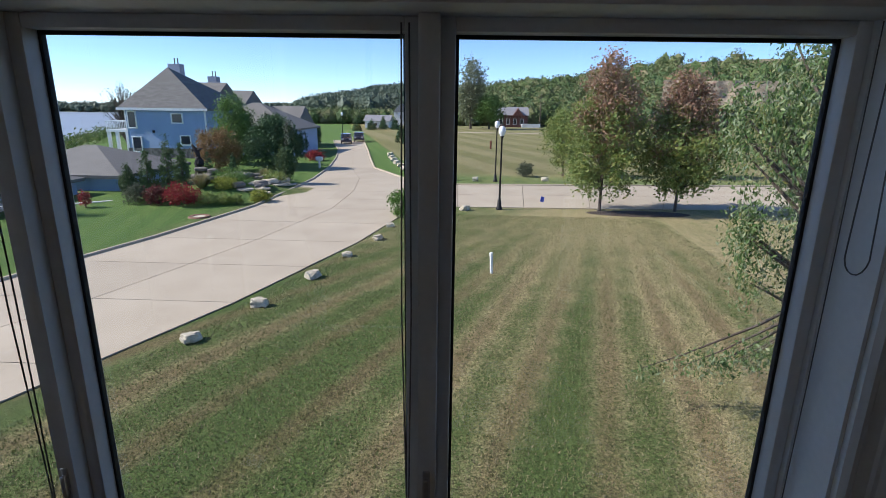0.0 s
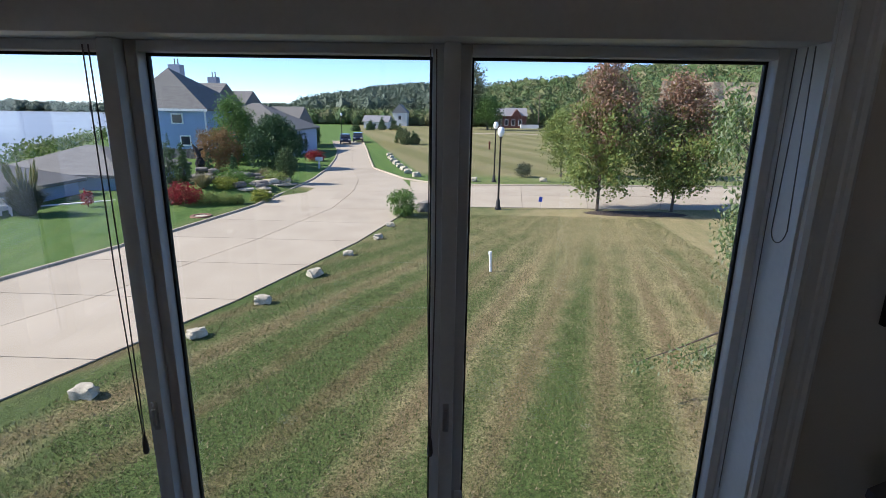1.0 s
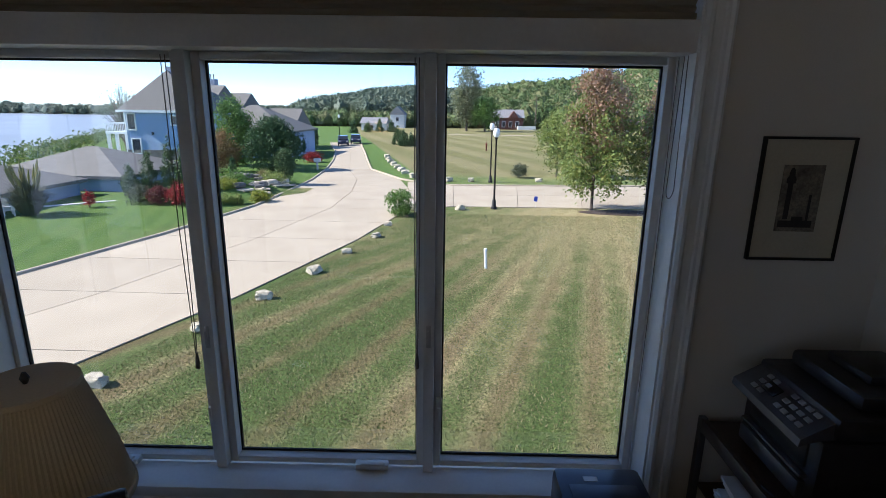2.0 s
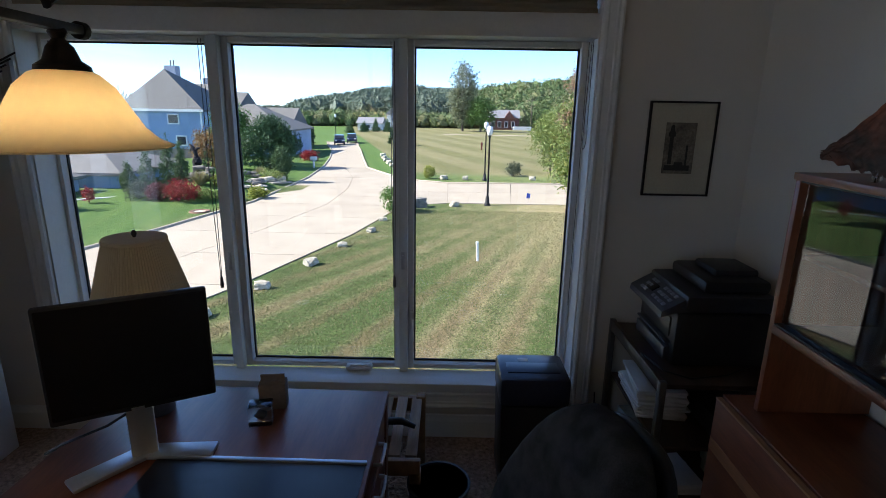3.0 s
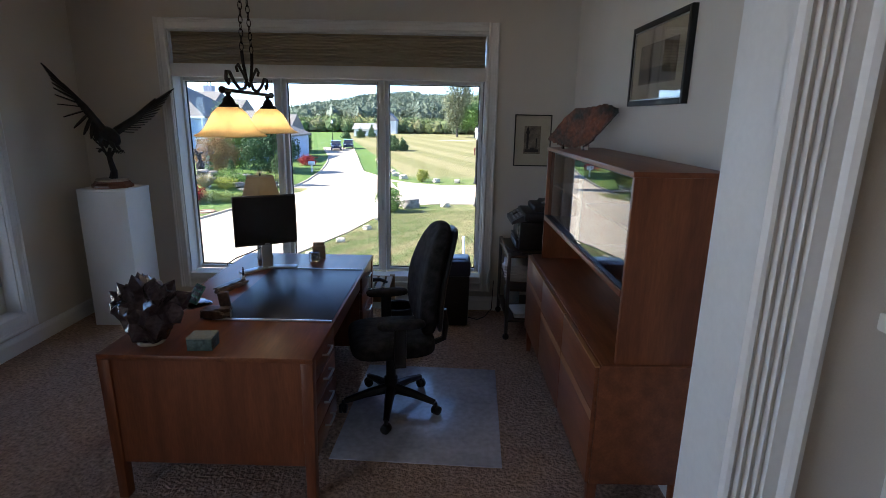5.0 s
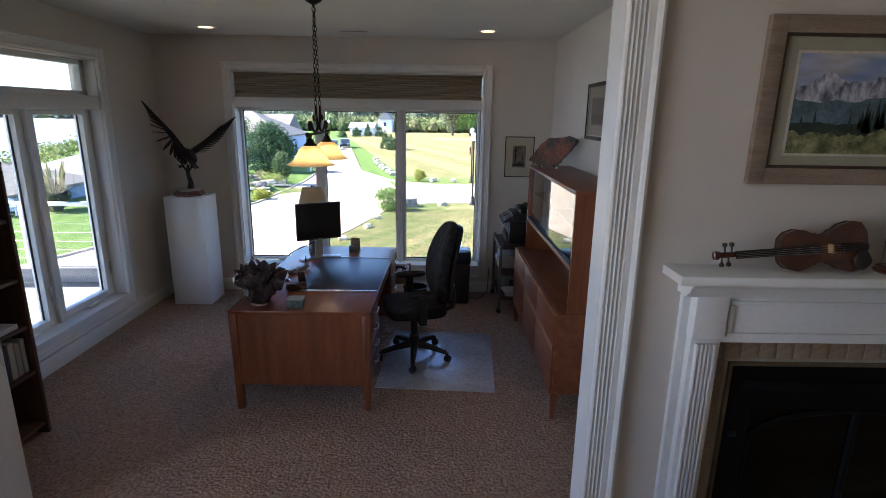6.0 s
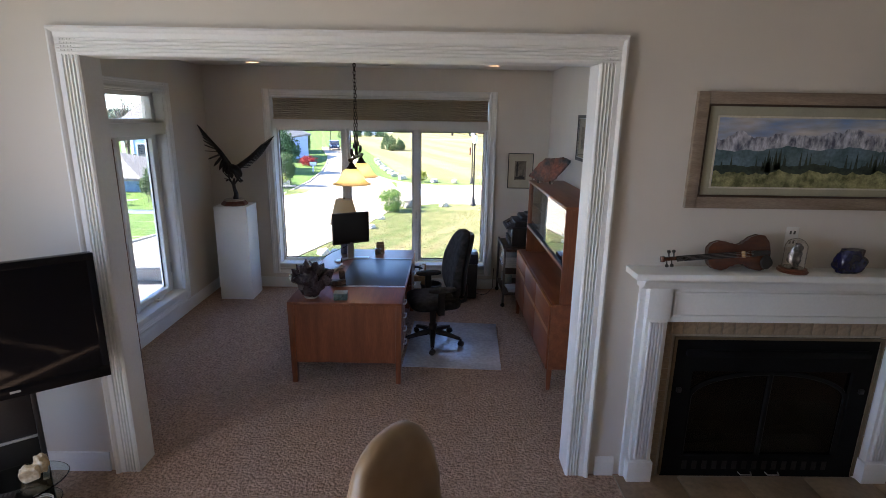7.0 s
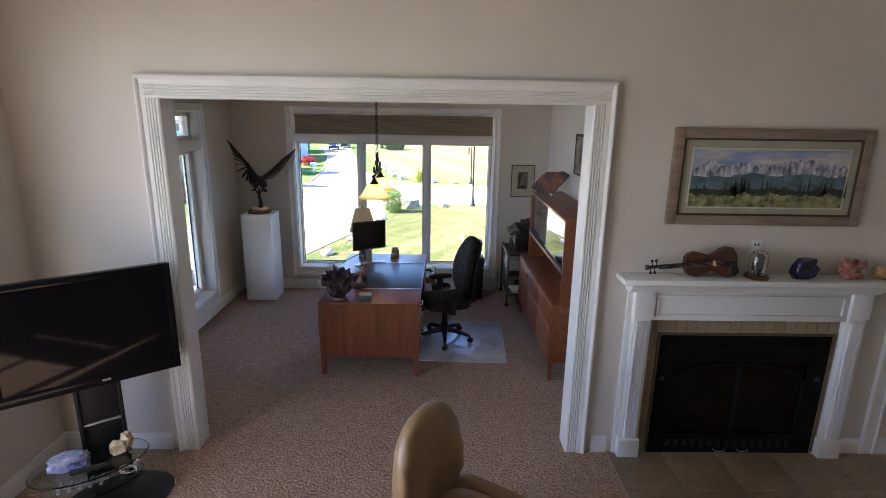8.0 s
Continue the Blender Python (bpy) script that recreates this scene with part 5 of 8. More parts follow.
part("mountain_range", ridge_shape(-0.0182, 0.085, 0.035, 9, 3.3, 130, (0.20, 0.06, 0.14)), paint("painted_peaks", (0.62, 0.64, 0.72), (0.10, 0.11, 0.16), 26, 70, (1.6, 1, 0.8)), pt, smooth=False)
part("hill_band", ridge_shape(-0.0186, 0.015, 0.03, 5, 7.7), paint("painted_hills", (0.13, 0.20, 0.25), (0.06, 0.11, 0.12), 12, 60), pt, smooth=False)
bm = ridge_shape(-0.0190, -0.075, 0.02, 6, 1.2)
rng = random.Random(11)
for i in range(46):
    u = rng.choice([rng.gauss(-0.22, 0.07), rng.gauss(0.36, 0.06), rng.uniform(-0.48, 0.48)])
    h, w = rng.uniform(0.05, 0.12), rng.uniform(0.008, 0.014)
    z0 = -0.11 + rng.uniform(-0.02, 0.02)
    bm.faces.new([bm.verts.new(p) for p in ((u - w, -0.01905, z0), (u + w, -0.01905, z0), (u, -0.01905, z0 + h))])
part("fir_band", bm, paint("painted_firs", (0.02, 0.035, 0.03), (0.05, 0.07, 0.05), 20, 90), pt, smooth=False)
part("meadow", ridge_shape(-0.0195, -0.11, 0.028, 11, 5.1), paint("painted_meadow", (0.36, 0.36, 0.18), (0.09, 0.10, 0.04), 26, 110), pt, smooth=False)


# ---- on the mantel shelf ----
VARN = mat("violin_varnish", (0.11, 0.030, 0.012), 0.22, col2=(0.05, 0.013, 0.007), scale=6, fine=60, var=0.2, bump=0.03, stretch=(1, 4, 4), coat=0.5)
EBON = mat("ebony", (0.012, 0.010, 0.009), 0.35, bump=0.02)
vio = thing("violin", "old varnished violin on its side on the mantel shelf", "violin")
vio.matrix_world = pose(1.583, -1.207, 1.463, -8, -5, 0)


def violin_half(u):
    pts = [(0, 0), (0.004, 0.045), (0.03, 0.072), (0.07, 0.083), (0.105, 0.076), (0.130, 0.062), (0.137, 0.066), (0.150, 0.056), (0.175, 0.053), (0.200, 0.058), (0.212, 0.072), (0.220, 0.070), (0.245, 0.090), (0.290, 0.102), (0.325, 0.094), (0.349, 0.055), (0.355, 0)]
    for (a, b), (c, d) in zip(pts, pts[1:]):
        if a <= u <= c:
            return b + (d - b) * (u - a) / max(c - a, 1e-6)
    return 0


def violin_plate(y0, y1, grow):
    bm = B()
    us = np.linspace(0, 0.355, 60)
    out = [(u, violin_half(u) + grow) for u in us] + [(u, -violin_half(u) - grow) for u in us[::-1]]
    return extrude_profile(bm, [(0.245 + u, 0.03 + w) for u, w in out], "y", y0, y1)


part("top_plate", violin_plate(-0.022, -0.017, 0.002), VARN, vio, smooth=False)
part("ribs", violin_plate(-0.017, 0.014, -0.001), VARN, vio, smooth=False)
part("back_plate", violin_plate(0.014, 0.019, 0.002), VARN, vio, smooth=False)
part("neck", box(B(), 0.07, 0.30, -0.020, 0.002, 0.018, 0.042, 0.004), VARN, vio)
part("fingerboard", box(B(), 0.065, 0.40, -0.034, -0.023, 0.014, 0.046, 0.003), EBON, vio)
part("bridge", box(B(), 0.435, 0.441, -0.052, -0.022, 0.012, 0.048, 0.001), mat("maple", (0.5, 0.33, 0.16), 0.5), vio)
part("tailpiece", extrude_profile(B(), [(0.485, 0.012), (0.585, 0.020), (0.585, 0.040), (0.485, 0.048)], "y", -0.044, -0.034), EBON, vio)
part("chin_rest", stone(B(), 0.565, -0.036, -0.025, 0.035, 0.012, 0.04, 2, 0.1, 3), EBON, vio)
for i in range(4):
    part("string", tube(B(), [(0.066, -0.036, 0.021 + i * 0.006), (0.438, -0.053, 0.016 + i * 0.009), (0.49, -0.044, 0.018 + i * 0.008)], 0.0006, 4), CHROME, vio)
part("pegbox", box(B(), 0.005, 0.07, -0.016, 0.008, 0.019, 0.041, 0.004), VARN, vio)
part("scroll", lathe(B(), [(0.004, -0.018), (0.013, -0.016), (0.015, 0), (0.013, 0.016), (0.004, 0.018)], n=20, m=pose(-0.004, -0.004, 0.03, 0, 0, 0)), VARN, vio)
for i, s in enumerate((-1, 1, -1, 1)):
    part("peg", lathe(B(), [(0.003, 0), (0.004, 0.03), (0.010, 0.036), (0.010, 0.046), (0.003, 0.05)], n=12, m=pose(0.018 + i * 0.014, -0.004, 0.03, 0 if s > 0 else 180, 0, 0)), EBON, vio)

dm = thing("glass_dome", "glass display dome with a mineral on a dark wood base", "display dome", (2.33, -1.21, 1.431))
part("base", lathe(B(), [(0.078, 0), (0.08, 0.008), (0.070, 0.014), (0.072, 0.022), (0.062, 0.026)], n=36), MAHOG, dm)
dome_p = [(0.057, 0.027), (0.057, 0.14)] + [(0.057 * math.cos(a), 0.14 + 0.055 * math.sin(a)) for a in np.linspace(0.15, 1.57, 9)]
part("dome", lathe(B(), dome_p + [(max(r - 0.002, 0), z - 0.002) for r, z in dome_p[::-1]], n=40), PANE, dm)
part("mineral", stone(stone(B(), 0, 0, 0.085, 0.032, 0.03, 0.06, 6, 0.35, 3, 2.2), 0.01, -0.005, 0.14, 0.022, 0.02, 0.028, 7, 0.35, 3, 2.2), mat("grey_mineral", (0.25, 0.25, 0.24), 0.4, col2=(0.05, 0.05, 0.05), scale=25, fine=90, var=0.3, bump=0.4), dm)
SODA = mat("blue_sodalite", (0.022, 0.024, 0.10), 0.25, col2=(0.008, 0.008, 0.02), scale=14, fine=60, var=0.4, bump=0.3, dist=0.003)
bm = B()
stone(bm, 0, 0, 0.068, 0.105, 0.055, 0.088, 12, 0.25, 4, 1.4, True)
solid("blue_stone", bm, SODA, "faceted dark blue sodalite block on the mantel shelf", "mineral", at=(2.65, -1.215, 1.431), rz=8)
PINK = mat("pink_red_mineral", (0.34, 0.10, 0.075), 0.6, col2=(0.42, 0.22, 0.18), scale=20, fine=70, var=0.3, bump=0.5, dist=0.004)
rng = random.Random(3)
rose = thing("rose_mineral", "pinkish red branching mineral on the mantel shelf", "mineral", (2.985, -1.207, 1.431))
part("matrix", stone(B(), 0, 0, 0.028, 0.085, 0.045, 0.035, 4, 0.3, 3, 2.0, True), PINK, rose)
for i in range(15):
    part("branch", stone(B(), rng.uniform(-0.065, 0.075), rng.uniform(-0.03, 0.03), rng.uniform(0.04, 0.115), rng.uniform(0.014, 0.026), 0.014, rng.uniform(0.018, 0.034), i, 0.5, 2, 2.5), PINK, rose)
solid("orange_stone", stone(B(), 0, 0, 0.045, 0.075, 0.045, 0.05, 21, 0.25, 3, 1.8, True), mat("orange_calcite", (0.45, 0.24, 0.10), 0.5, var=0.2, bump=0.2), "pale orange stone at the end of the mantel shelf", "mineral", at=(3.21, -1.21, 1.431))


def outlet(x, z, label, slots=True):
    o = thing("outlet", label, "outlet", (x, YF, z), group="wall outlets")
    part("plate", box(B(), -0.037, 0.037, -0.007, 0, -0.06, 0.06, 0.003), TRIM, o)
    for dz in (-0.026, 0.026):
        part("socket", box(box(B(), -0.017, -0.006, -0.0085, -0.0065, dz - 0.010, dz + 0.010), 0.006, 0.017, -0.0085, -0.0065, dz - 0.010, dz + 0.010), GREYM, o)


outlet(2.35, 1.615, "white wall outlet above the mantel shelf"), outlet(-2.28, 0.335, "white wall outlet near the baseboard")

# ---- television and its stand ----
tv = thing("television", "black flat-screen television, switched off, on a post stand", "television", (-1.985, -1.60, 0.785), 37)
tv.scale = (1.025, 1.0, 1.025)
TVB = mat("gloss_black", (0.006, 0.006, 0.007), 0.10, spec=0.2, var=0.05, bump=0)
part("casing", box(box(B(), -0.47, 0.47, 0.006, 0.06, 0.0, 0.712, 0.01), -0.3, 0.3, 0.06, 0.09, 0.15, 0.6, 0.02), TVB, tv)
part("bezel", box(box(box(box(B(), -0.475, 0.475, -0.004, 0.008, -0.002, 0.062, 0.003), -0.475, 0.475, -0.004, 0.008, 0.675, 0.714, 0.003), -0.475, -0.44, -0.004, 0.008, 0.062, 0.675, 0.003), 0.44, 0.475, -0.004, 0.008, 0.062, 0.675, 0.003), TVB, tv)
part("screen", box(B(), -0.44, 0.44, -0.001, 0.005, 0.062, 0.675), mat("screen_glass", (0.004, 0.004, 0.005), 0.05, spec=0.22, var=0.02, bump=0), tv, smooth=False)
part("badge", box(B(), 0.03, 0.075, -0.0055, -0.0035, 0.024, 0.036), SILVER, tv)
st = thing("tv_stand", "black post television stand with glass shelves", "stand", (-1.985, -1.60, 0), 37)
part("post", box(box(B(), -0.13, -0.105, 0.07, 0.12, 0.03, 1.2, 0.004), 0.105, 0.13, 0.07, 0.12, 0.03, 1.2, 0.004), BLACK, st)
part("back_plate", box(B(), -0.105, 0.105, 0.085, 0.11, 0.10, 1.2, 0.004), BLACK, st)
part("cross_bar", box(B(), -0.105, 0.105, 0.075, 0.10, 0.485, 0.50, 0.003), SILVER, st)
bm = B()
lathe(bm, [(0.0, 0), (0.34, 0.0), (0.345, 0.012), (0.32, 0.03), (0.0, 0.034)], n=40, m=Matrix.Translation((0.0, -0.10, 0)) @ Matrix.Diagonal((1.0, 0.72, 1, 1)))
part("base", bm, BLACK, st)
SHG = glass_mat("shelf_glass", (0.82, 0.92, 0.90))
for z, k in ((0.33, 1.0), (0.19, 0.85)):
    part("shelf", lathe(B(), [(0, 0), (0.32 * k, 0), (0.324 * k, 0.005), (0.32 * k, 0.010), (0, 0.010)], n=48, m=Matrix.Translation((-0.10, -0.10, z)) @ Matrix.Diagonal((1.0, 0.62, 1, 1))), SHG, st)
for x in (-0.117, 0.117):
    part("shelf_bracket", box(B(), x - 0.014, x + 0.014, -0.12, 0.07, 0.315, 0.3298, 0.003), SILVER, st)
BLUR = mat("lapis_rough", (0.10, 0.11, 0.30), 0.7, col2=(0.38, 0.40, 0.46), scale=11, fine=60, var=0.3, bump=0.6, dist=0.008)
solid("blue_mineral", stone(B(), 0, 0, 0.035, 0.13, 0.075, 0.05, 31, 0.35, 4, 1.8, True), BLUR, "rough blue and white mineral on the glass shelf", "mineral", at=(-2.10, -1.79, 0.341), rz=20)
CHALK = mat("cream_mineral", (0.62, 0.54, 0.40), 0.8, col2=(0.42, 0.30, 0.16), scale=16, fine=60, var=0.2, bump=0.5, dist=0.006)
solid("cream_mineral", stone(stone(B(), 0, 0, 0.042, 0.058, 0.04, 0.052, 14, 0.35, 3, 1.8, True), 0.05, 0.02, 0.07, 0.035, 0.03, 0.055, 15, 0.35, 3, 2.0), CHALK, "cream and tan crystal chunk on the glass shelf", "mineral", at=(-1.88, -1.65, 0.341), rz=25)
rm = thing("remote_control", "black remote control on the glass shelf", "remote control", (-1.96, -1.82, 0.3405), 25)
part("body", box(B(), -0.10, 0.10, -0.022, 0.022, 0, 0.018, 0.004), BLACK, rm)
for i in range(10):
    part("button", box(B(), -0.085 + i * 0.018, -0.075 + i * 0.018, -0.012, 0.012, 0.0175, 0.020, 0.001), GREYM, rm)
bm = B()
for i in range(5):
    box(bm, -0.15 + i * 0.055, -0.13 + i * 0.055, -0.05, 0.05, 0.0, 0.012, 0.003)
box(bm, -0.16, 0.12, -0.008, 0.008, 0.002, 0.010, 0.002)
solid("cable_rack", bm, SILVER, "silver comb-like rack on the lower glass shelf", "rack", at=(-2.03, -1.77, 0.201), rz=25)
bm = B()
tube(bm, [(0.05 * math.cos(a), 0.035 * math.sin(a), 0.004 + 0.002 * a) for a in np.linspace(0, 11, 44)], 0.003, 5)
solid("white_cable", bm, WHITE, "coiled white cable on the lower glass shelf", "cable", at=(-1.84, -1.65, 0.201))
solid("carpet_card", box(B(), -0.03, 0.03, -0.02, 0.02, 0, 0.003), PAPER, "small white card lying on the carpet", "card", at=(-1.66, -1.50, 0.001), rz=20)

# ---- leather armchair ----
HIDE = mat("tan_leather", (0.33, 0.215, 0.115), 0.42, col2=(0.255, 0.16, 0.082), scale=5, fine=220, var=0.12, bump=0.25, dist=0.0012)
ac = thing("armchair", "tan leather swivel armchair with a tall curved back", "armchair", (0.30, -2.30, 0), -33)
ac.scale = (1.03, 0.88, 1.02)


def back_form(thick, half, rise, back, lift, folds):
    """A tall pad, narrower at its rounded top, whose sides come forward."""
    bm = B()
    for vv in cushion(bm, 0, 0, 0, thick, half, rise, 2.7):
        t = (vv.co.z + rise) / (2 * rise)
        front = vv.co.x > 0
        vv.co.y *= 1 - 0.34 * max(0, t - 0.40) ** 1.2
        if front:
            vv.co.x += folds * math.sin(vv.co.z * 46 + 3 * vv.co.y) * (1 - t * 0.4)
        vv.co.x += back + 0.05 * t + 0.10 * (vv.co.y / half) ** 2 * (1.25 - t)
        vv.co.z += lift
    return bm


part("backrest", back_form(0.078, 0.33, 0.345, -0.285, 0.640, 0.008), HIDE, ac)
part("back_shell", back_form(0.052, 0.31, 0.322, -0.322, 0.622, 0.0), HIDE, ac)
bm = B()
cushion(bm, 0.06, 0, 0.36, 0.27, 0.28, 0.085, 3.4)
part("seat_cushion", bm, HIDE, ac)
for s in (-1, 1):
    bm = B()
    for vv in cushion(bm, 0.09, s * 0.335, 0.355, 0.33, 0.062, 0.075, 2.8):
        vv.co.z += 0.004 * math.sin(vv.co.x * 37) + 0.03 * (0.12 - vv.co.x)
    part("armrest", bm, HIDE, ac)
part("swivel_post", lathe(B(), [(0.03, 0.04), (0.03, 0.28)], n=20), CHROME, ac)
part("seat_base", box(B(), -0.2, 0.3, -0.26, 0.26, 0.25, 0.295, 0.01), DARKW, ac)
part("foot_ring", lathe(B(), [(0.0, 0.0), (0.29, 0.0), (0.30, 0.012), (0.27, 0.035), (0.0, 0.045)], n=40), DARKW, ac)


# ---- land ----
INDOORS = set(bpy.data.objects)
GZ = -4.2


def smooth(a, b, v):
    s = max(0.0, min(1.0, (v - a) / (b - a)))
    return s * s * (3 - 2 * s)


def land(x, y):
    """Height of the ground: a flat terrace that falls to the river."""
    d = (-50 - 0.45 * y) - x
    z = GZ - 9.0 * smooth(-30, 0, d)
    mound = max(0, 1 - ((x + 17.5) / 5.0) ** 2 - ((y - 39) / 6.5) ** 2)
    return z + 0.9 * mound


def node_math(nt, op, a, b=None):
    n = nt.nodes.new("ShaderNodeMath")
    n.operation = op
    for i, v in enumerate((a, b)):
        if v is None:
            continue
        if isinstance(v, (int, float)):
            n.inputs[i].default_value = v
        else:
            nt.links.new(v, n.inputs[i])
    return n.outputs[0]


def mix_col(nt, fac, a, b, blend="MIX"):
    n = nt.nodes.new("ShaderNodeMix")
    n.data_type, n.blend_type = "RGBA", blend
    for i, v in ((0, fac), (6, a), (7, b)):
        if isinstance(v, (int, float)):
            n.inputs[i].default_value = v
        elif isinstance(v, tuple):
            n.inputs[i].default_value = (*v, 1)
        else:
            nt.links.new(v, n.inputs[i])
    return n.outputs[2]


def ramp(nt, v, a, b):
    n = nt.nodes.new("ShaderNodeMapRange")
    n.interpolation_type = "SMOOTHSTEP"
    n.inputs["From Min"].default_value, n.inputs["From Max"].default_value = a, b
    nt.links.new(v, n.inputs["Value"])
    return n.outputs[0]


def noise_at(nt, vec, scale, detail=4, rough=0.55):
    n = nt.nodes.new("ShaderNodeTexNoise")
    n.inputs["Scale"].default_value, n.inputs["Detail"].default_value, n.inputs["Roughness"].default_value = scale, detail, rough
    nt.links.new(vec, n.inputs["Vector"])
    return n.outputs[0]


def lawn_mat():
    """Mown grass: curved mowing stripes, dry patches in the near lot, lush grass past the street."""
    m = bpy.data.materials.new("mown_lawn")
    m.use_nodes = True
    nt, b = m.node_tree, m.node_tree.nodes["Principled BSDF"]
    tc = nt.nodes.new("ShaderNodeTexCoord").outputs["Object"]
    sp = nt.nodes.new("ShaderNodeSeparateXYZ")
    nt.links.new(tc, sp.inputs[0])
    x, y = sp.outputs[0], sp.outputs[1]
    big, mid, fine, blade = noise_at(nt, tc, 0.16, 5), noise_at(nt, tc, 1.1, 5, 0.65), noise_at(nt, tc, 10.0, 6, 0.8), noise_at(nt, tc, 42.0, 4, 0.8)
    # stripes in the near lot
    u = node_math(nt, "MULTIPLY", node_math(nt, "ARCTAN2", node_math(nt, "SUBTRACT", 12.5, x), node_math(nt, "SUBTRACT", 49.0, y)), 32.0)
    u = node_math(nt, "ADD", u, node_math(nt, "MULTIPLY", mid, 0.45))
    stripe = node_math(nt, "SINE", node_math(nt, "MULTIPLY", u, 4.1))
    stripe2 = node_math(nt, "SINE", node_math(nt, "MULTIPLY", u, 1.3))
    calm = node_math(nt, "SUBTRACT", 1.0, node_math(nt, "MULTIPLY", ramp(nt, y, 16, 29), 0.8))
    stripe = node_math(nt, "MULTIPLY", stripe, calm)
    s = node_math(nt, "ADD", node_math(nt, "MULTIPLY", stripe, 0.5), node_math(nt, "MULTIPLY", node_math(nt, "MULTIPLY", stripe2, calm), 0.35))
    dry = node_math(nt, "ADD", ramp(nt, x, -3.5, 5.5), node_math(nt, "MULTIPLY", ramp(nt, y, 14, 30), 0.25))
    v = node_math(nt, "ADD", node_math(nt, "MULTIPLY", dry, 0.50), node_math(nt, "MULTIPLY", node_math(nt, "SUBTRACT", mid, 0.5), 1.0))
    v = node_math(nt, "ADD", v, node_math(nt, "MULTIPLY", node_math(nt, "SUBTRACT", big, 0.5), 1.1))
    v = node_math(nt, "ADD", v, node_math(nt, "MULTIPLY", s, 0.62))
    v = node_math(nt, "ADD", v, node_math(nt, "MULTIPLY", node_math(nt, "SUBTRACT", fine, 0.5), 1.9))
    near = mix_col(nt, ramp(nt, v, -0.25, 1.10), (0.082, 0.118, 0.036), (0.37, 0.30, 0.16))
    brown = ramp(nt, node_math(nt, "ADD", stripe, node_math(nt, "MULTIPLY", big, 1.2)), 0.75, 1.9)
    near = mix_col(nt, node_math(nt, "MULTIPLY", brown, 0.68), near, (0.125, 0.086, 0.044))
    lush = mix_col(nt, fine, (0.050, 0.112, 0.024), (0.115, 0.178, 0.050))
    band = ramp(nt, node_math(nt, "SINE", node_math(nt, "MULTIPLY", node_math(nt, "ADD", x, node_math(nt, "MULTIPLY", y, 0.27)), 4.2)), -0.4, 0.4)
    lush = mix_col(nt, node_math(nt, "MULTIPLY", band, 0.55), lush, mix_col(nt, mid, (0.075, 0.16, 0.035), (0.15, 0.19, 0.06)))
    lot = mix_col(nt, ramp(nt, node_math(nt, "SINE", node_math(nt, "MULTIPLY", node_math(nt, "ADD", x, node_math(nt, "MULTIPLY", y, 0.35)), 0.9)), -0.3, 0.3), (0.17, 0.16, 0.07), (0.235, 0.205, 0.105))
    lot = mix_col(nt, node_math(nt, "MULTIPLY", fine, 0.5), lot, (0.13, 0.14, 0.05))
    left = ramp(nt, node_math(nt, "SUBTRACT", node_math(nt, "MULTIPLY", y, 0.12), x), 17.0, 19.0)
    left = node_math(nt, "MULTIPLY", left, node_math(nt, "SUBTRACT", 1.0, ramp(nt, y, 62, 80)))
    col = mix_col(nt, ramp(nt, y, 50, 54), near, lot)
    strip = node_math(nt, "MULTIPLY", ramp(nt, y, 43, 44), node_math(nt, "SUBTRACT", 1.0, ramp(nt, y, 49, 53)))
    isl = node_math(nt, "MULTIPLY", ramp(nt, node_math(nt, "ADD", node_math(nt, "MULTIPLY", y, -0.26), node_math(nt, "MULTIPLY", x, -1.0)), -9.5, -9.0), ramp(nt, y, 47, 50))
    col = mix_col(nt, node_math(nt, "MAXIMUM", node_math(nt, "MULTIPLY", strip, 0.7), node_math(nt, "MAXIMUM", isl, left)), col, lush)
    wild = node_math(nt, "MULTIPLY", ramp(nt, node_math(nt, "SUBTRACT", node_math(nt, "MULTIPLY", y, -0.45), x), 20, 27), 1.0)
    col = mix_col(nt, wild, col, mix_col(nt, mid, (0.05, 0.085, 0.025), (0.17, 0.17, 0.07)))
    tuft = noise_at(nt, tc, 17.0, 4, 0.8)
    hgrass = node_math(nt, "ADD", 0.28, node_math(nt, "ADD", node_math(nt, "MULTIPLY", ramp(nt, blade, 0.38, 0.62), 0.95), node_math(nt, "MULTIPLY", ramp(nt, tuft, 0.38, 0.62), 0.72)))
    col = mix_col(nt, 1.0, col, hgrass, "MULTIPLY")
    nt.links.new(col, b.inputs["Base Color"])
    b.inputs["Roughness"].default_value, b.inputs["Specular IOR Level"].default_value = 0.95, 0.12
    bp = nt.nodes.new("ShaderNodeBump")
    bp.inputs["Strength"].default_value, bp.inputs["Distance"].default_value = 0.9, 0.05
    nt.links.new(blade, bp.inputs["Height"])
    nt.links.new(bp.outputs[0], b.inputs["Normal"])
    return m


bm = B()
xs = [-3500, -2000, -1200] + list(range(-900, -95, 15)) + list(range(-95, 61, 2)) + [75, 100, 140, 200, 300, 450, 700, 1200, 2500]
ys = [-200, -60, -30, -10] + [2.9] + list(range(6, 121, 3)) + list(range(130, 901, 20)) + [1000, 1600, 3500]
grid = [[bm.verts.new((x, y, land(x, y))) for x in xs] for y in ys]
for r0, r1 in zip(grid, grid[1:]):
    for i in range(len(xs) - 1):
        bm.faces.new((r0[i], r0[i + 1], r1[i + 1], r1[i]))
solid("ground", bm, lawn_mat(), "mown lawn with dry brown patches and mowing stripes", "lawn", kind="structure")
WATER = mat("river_water", (0.27, 0.30, 0.32), 0.4, scale=0.02, fine=0.6, var=0.12, bump=0.3, dist=0.15)
solid("water", box(B(), -3500, -30, -200, 3500, -12, -11.2), WATER, "wide calm grey-blue river", "river", kind="structure", smooth=False)

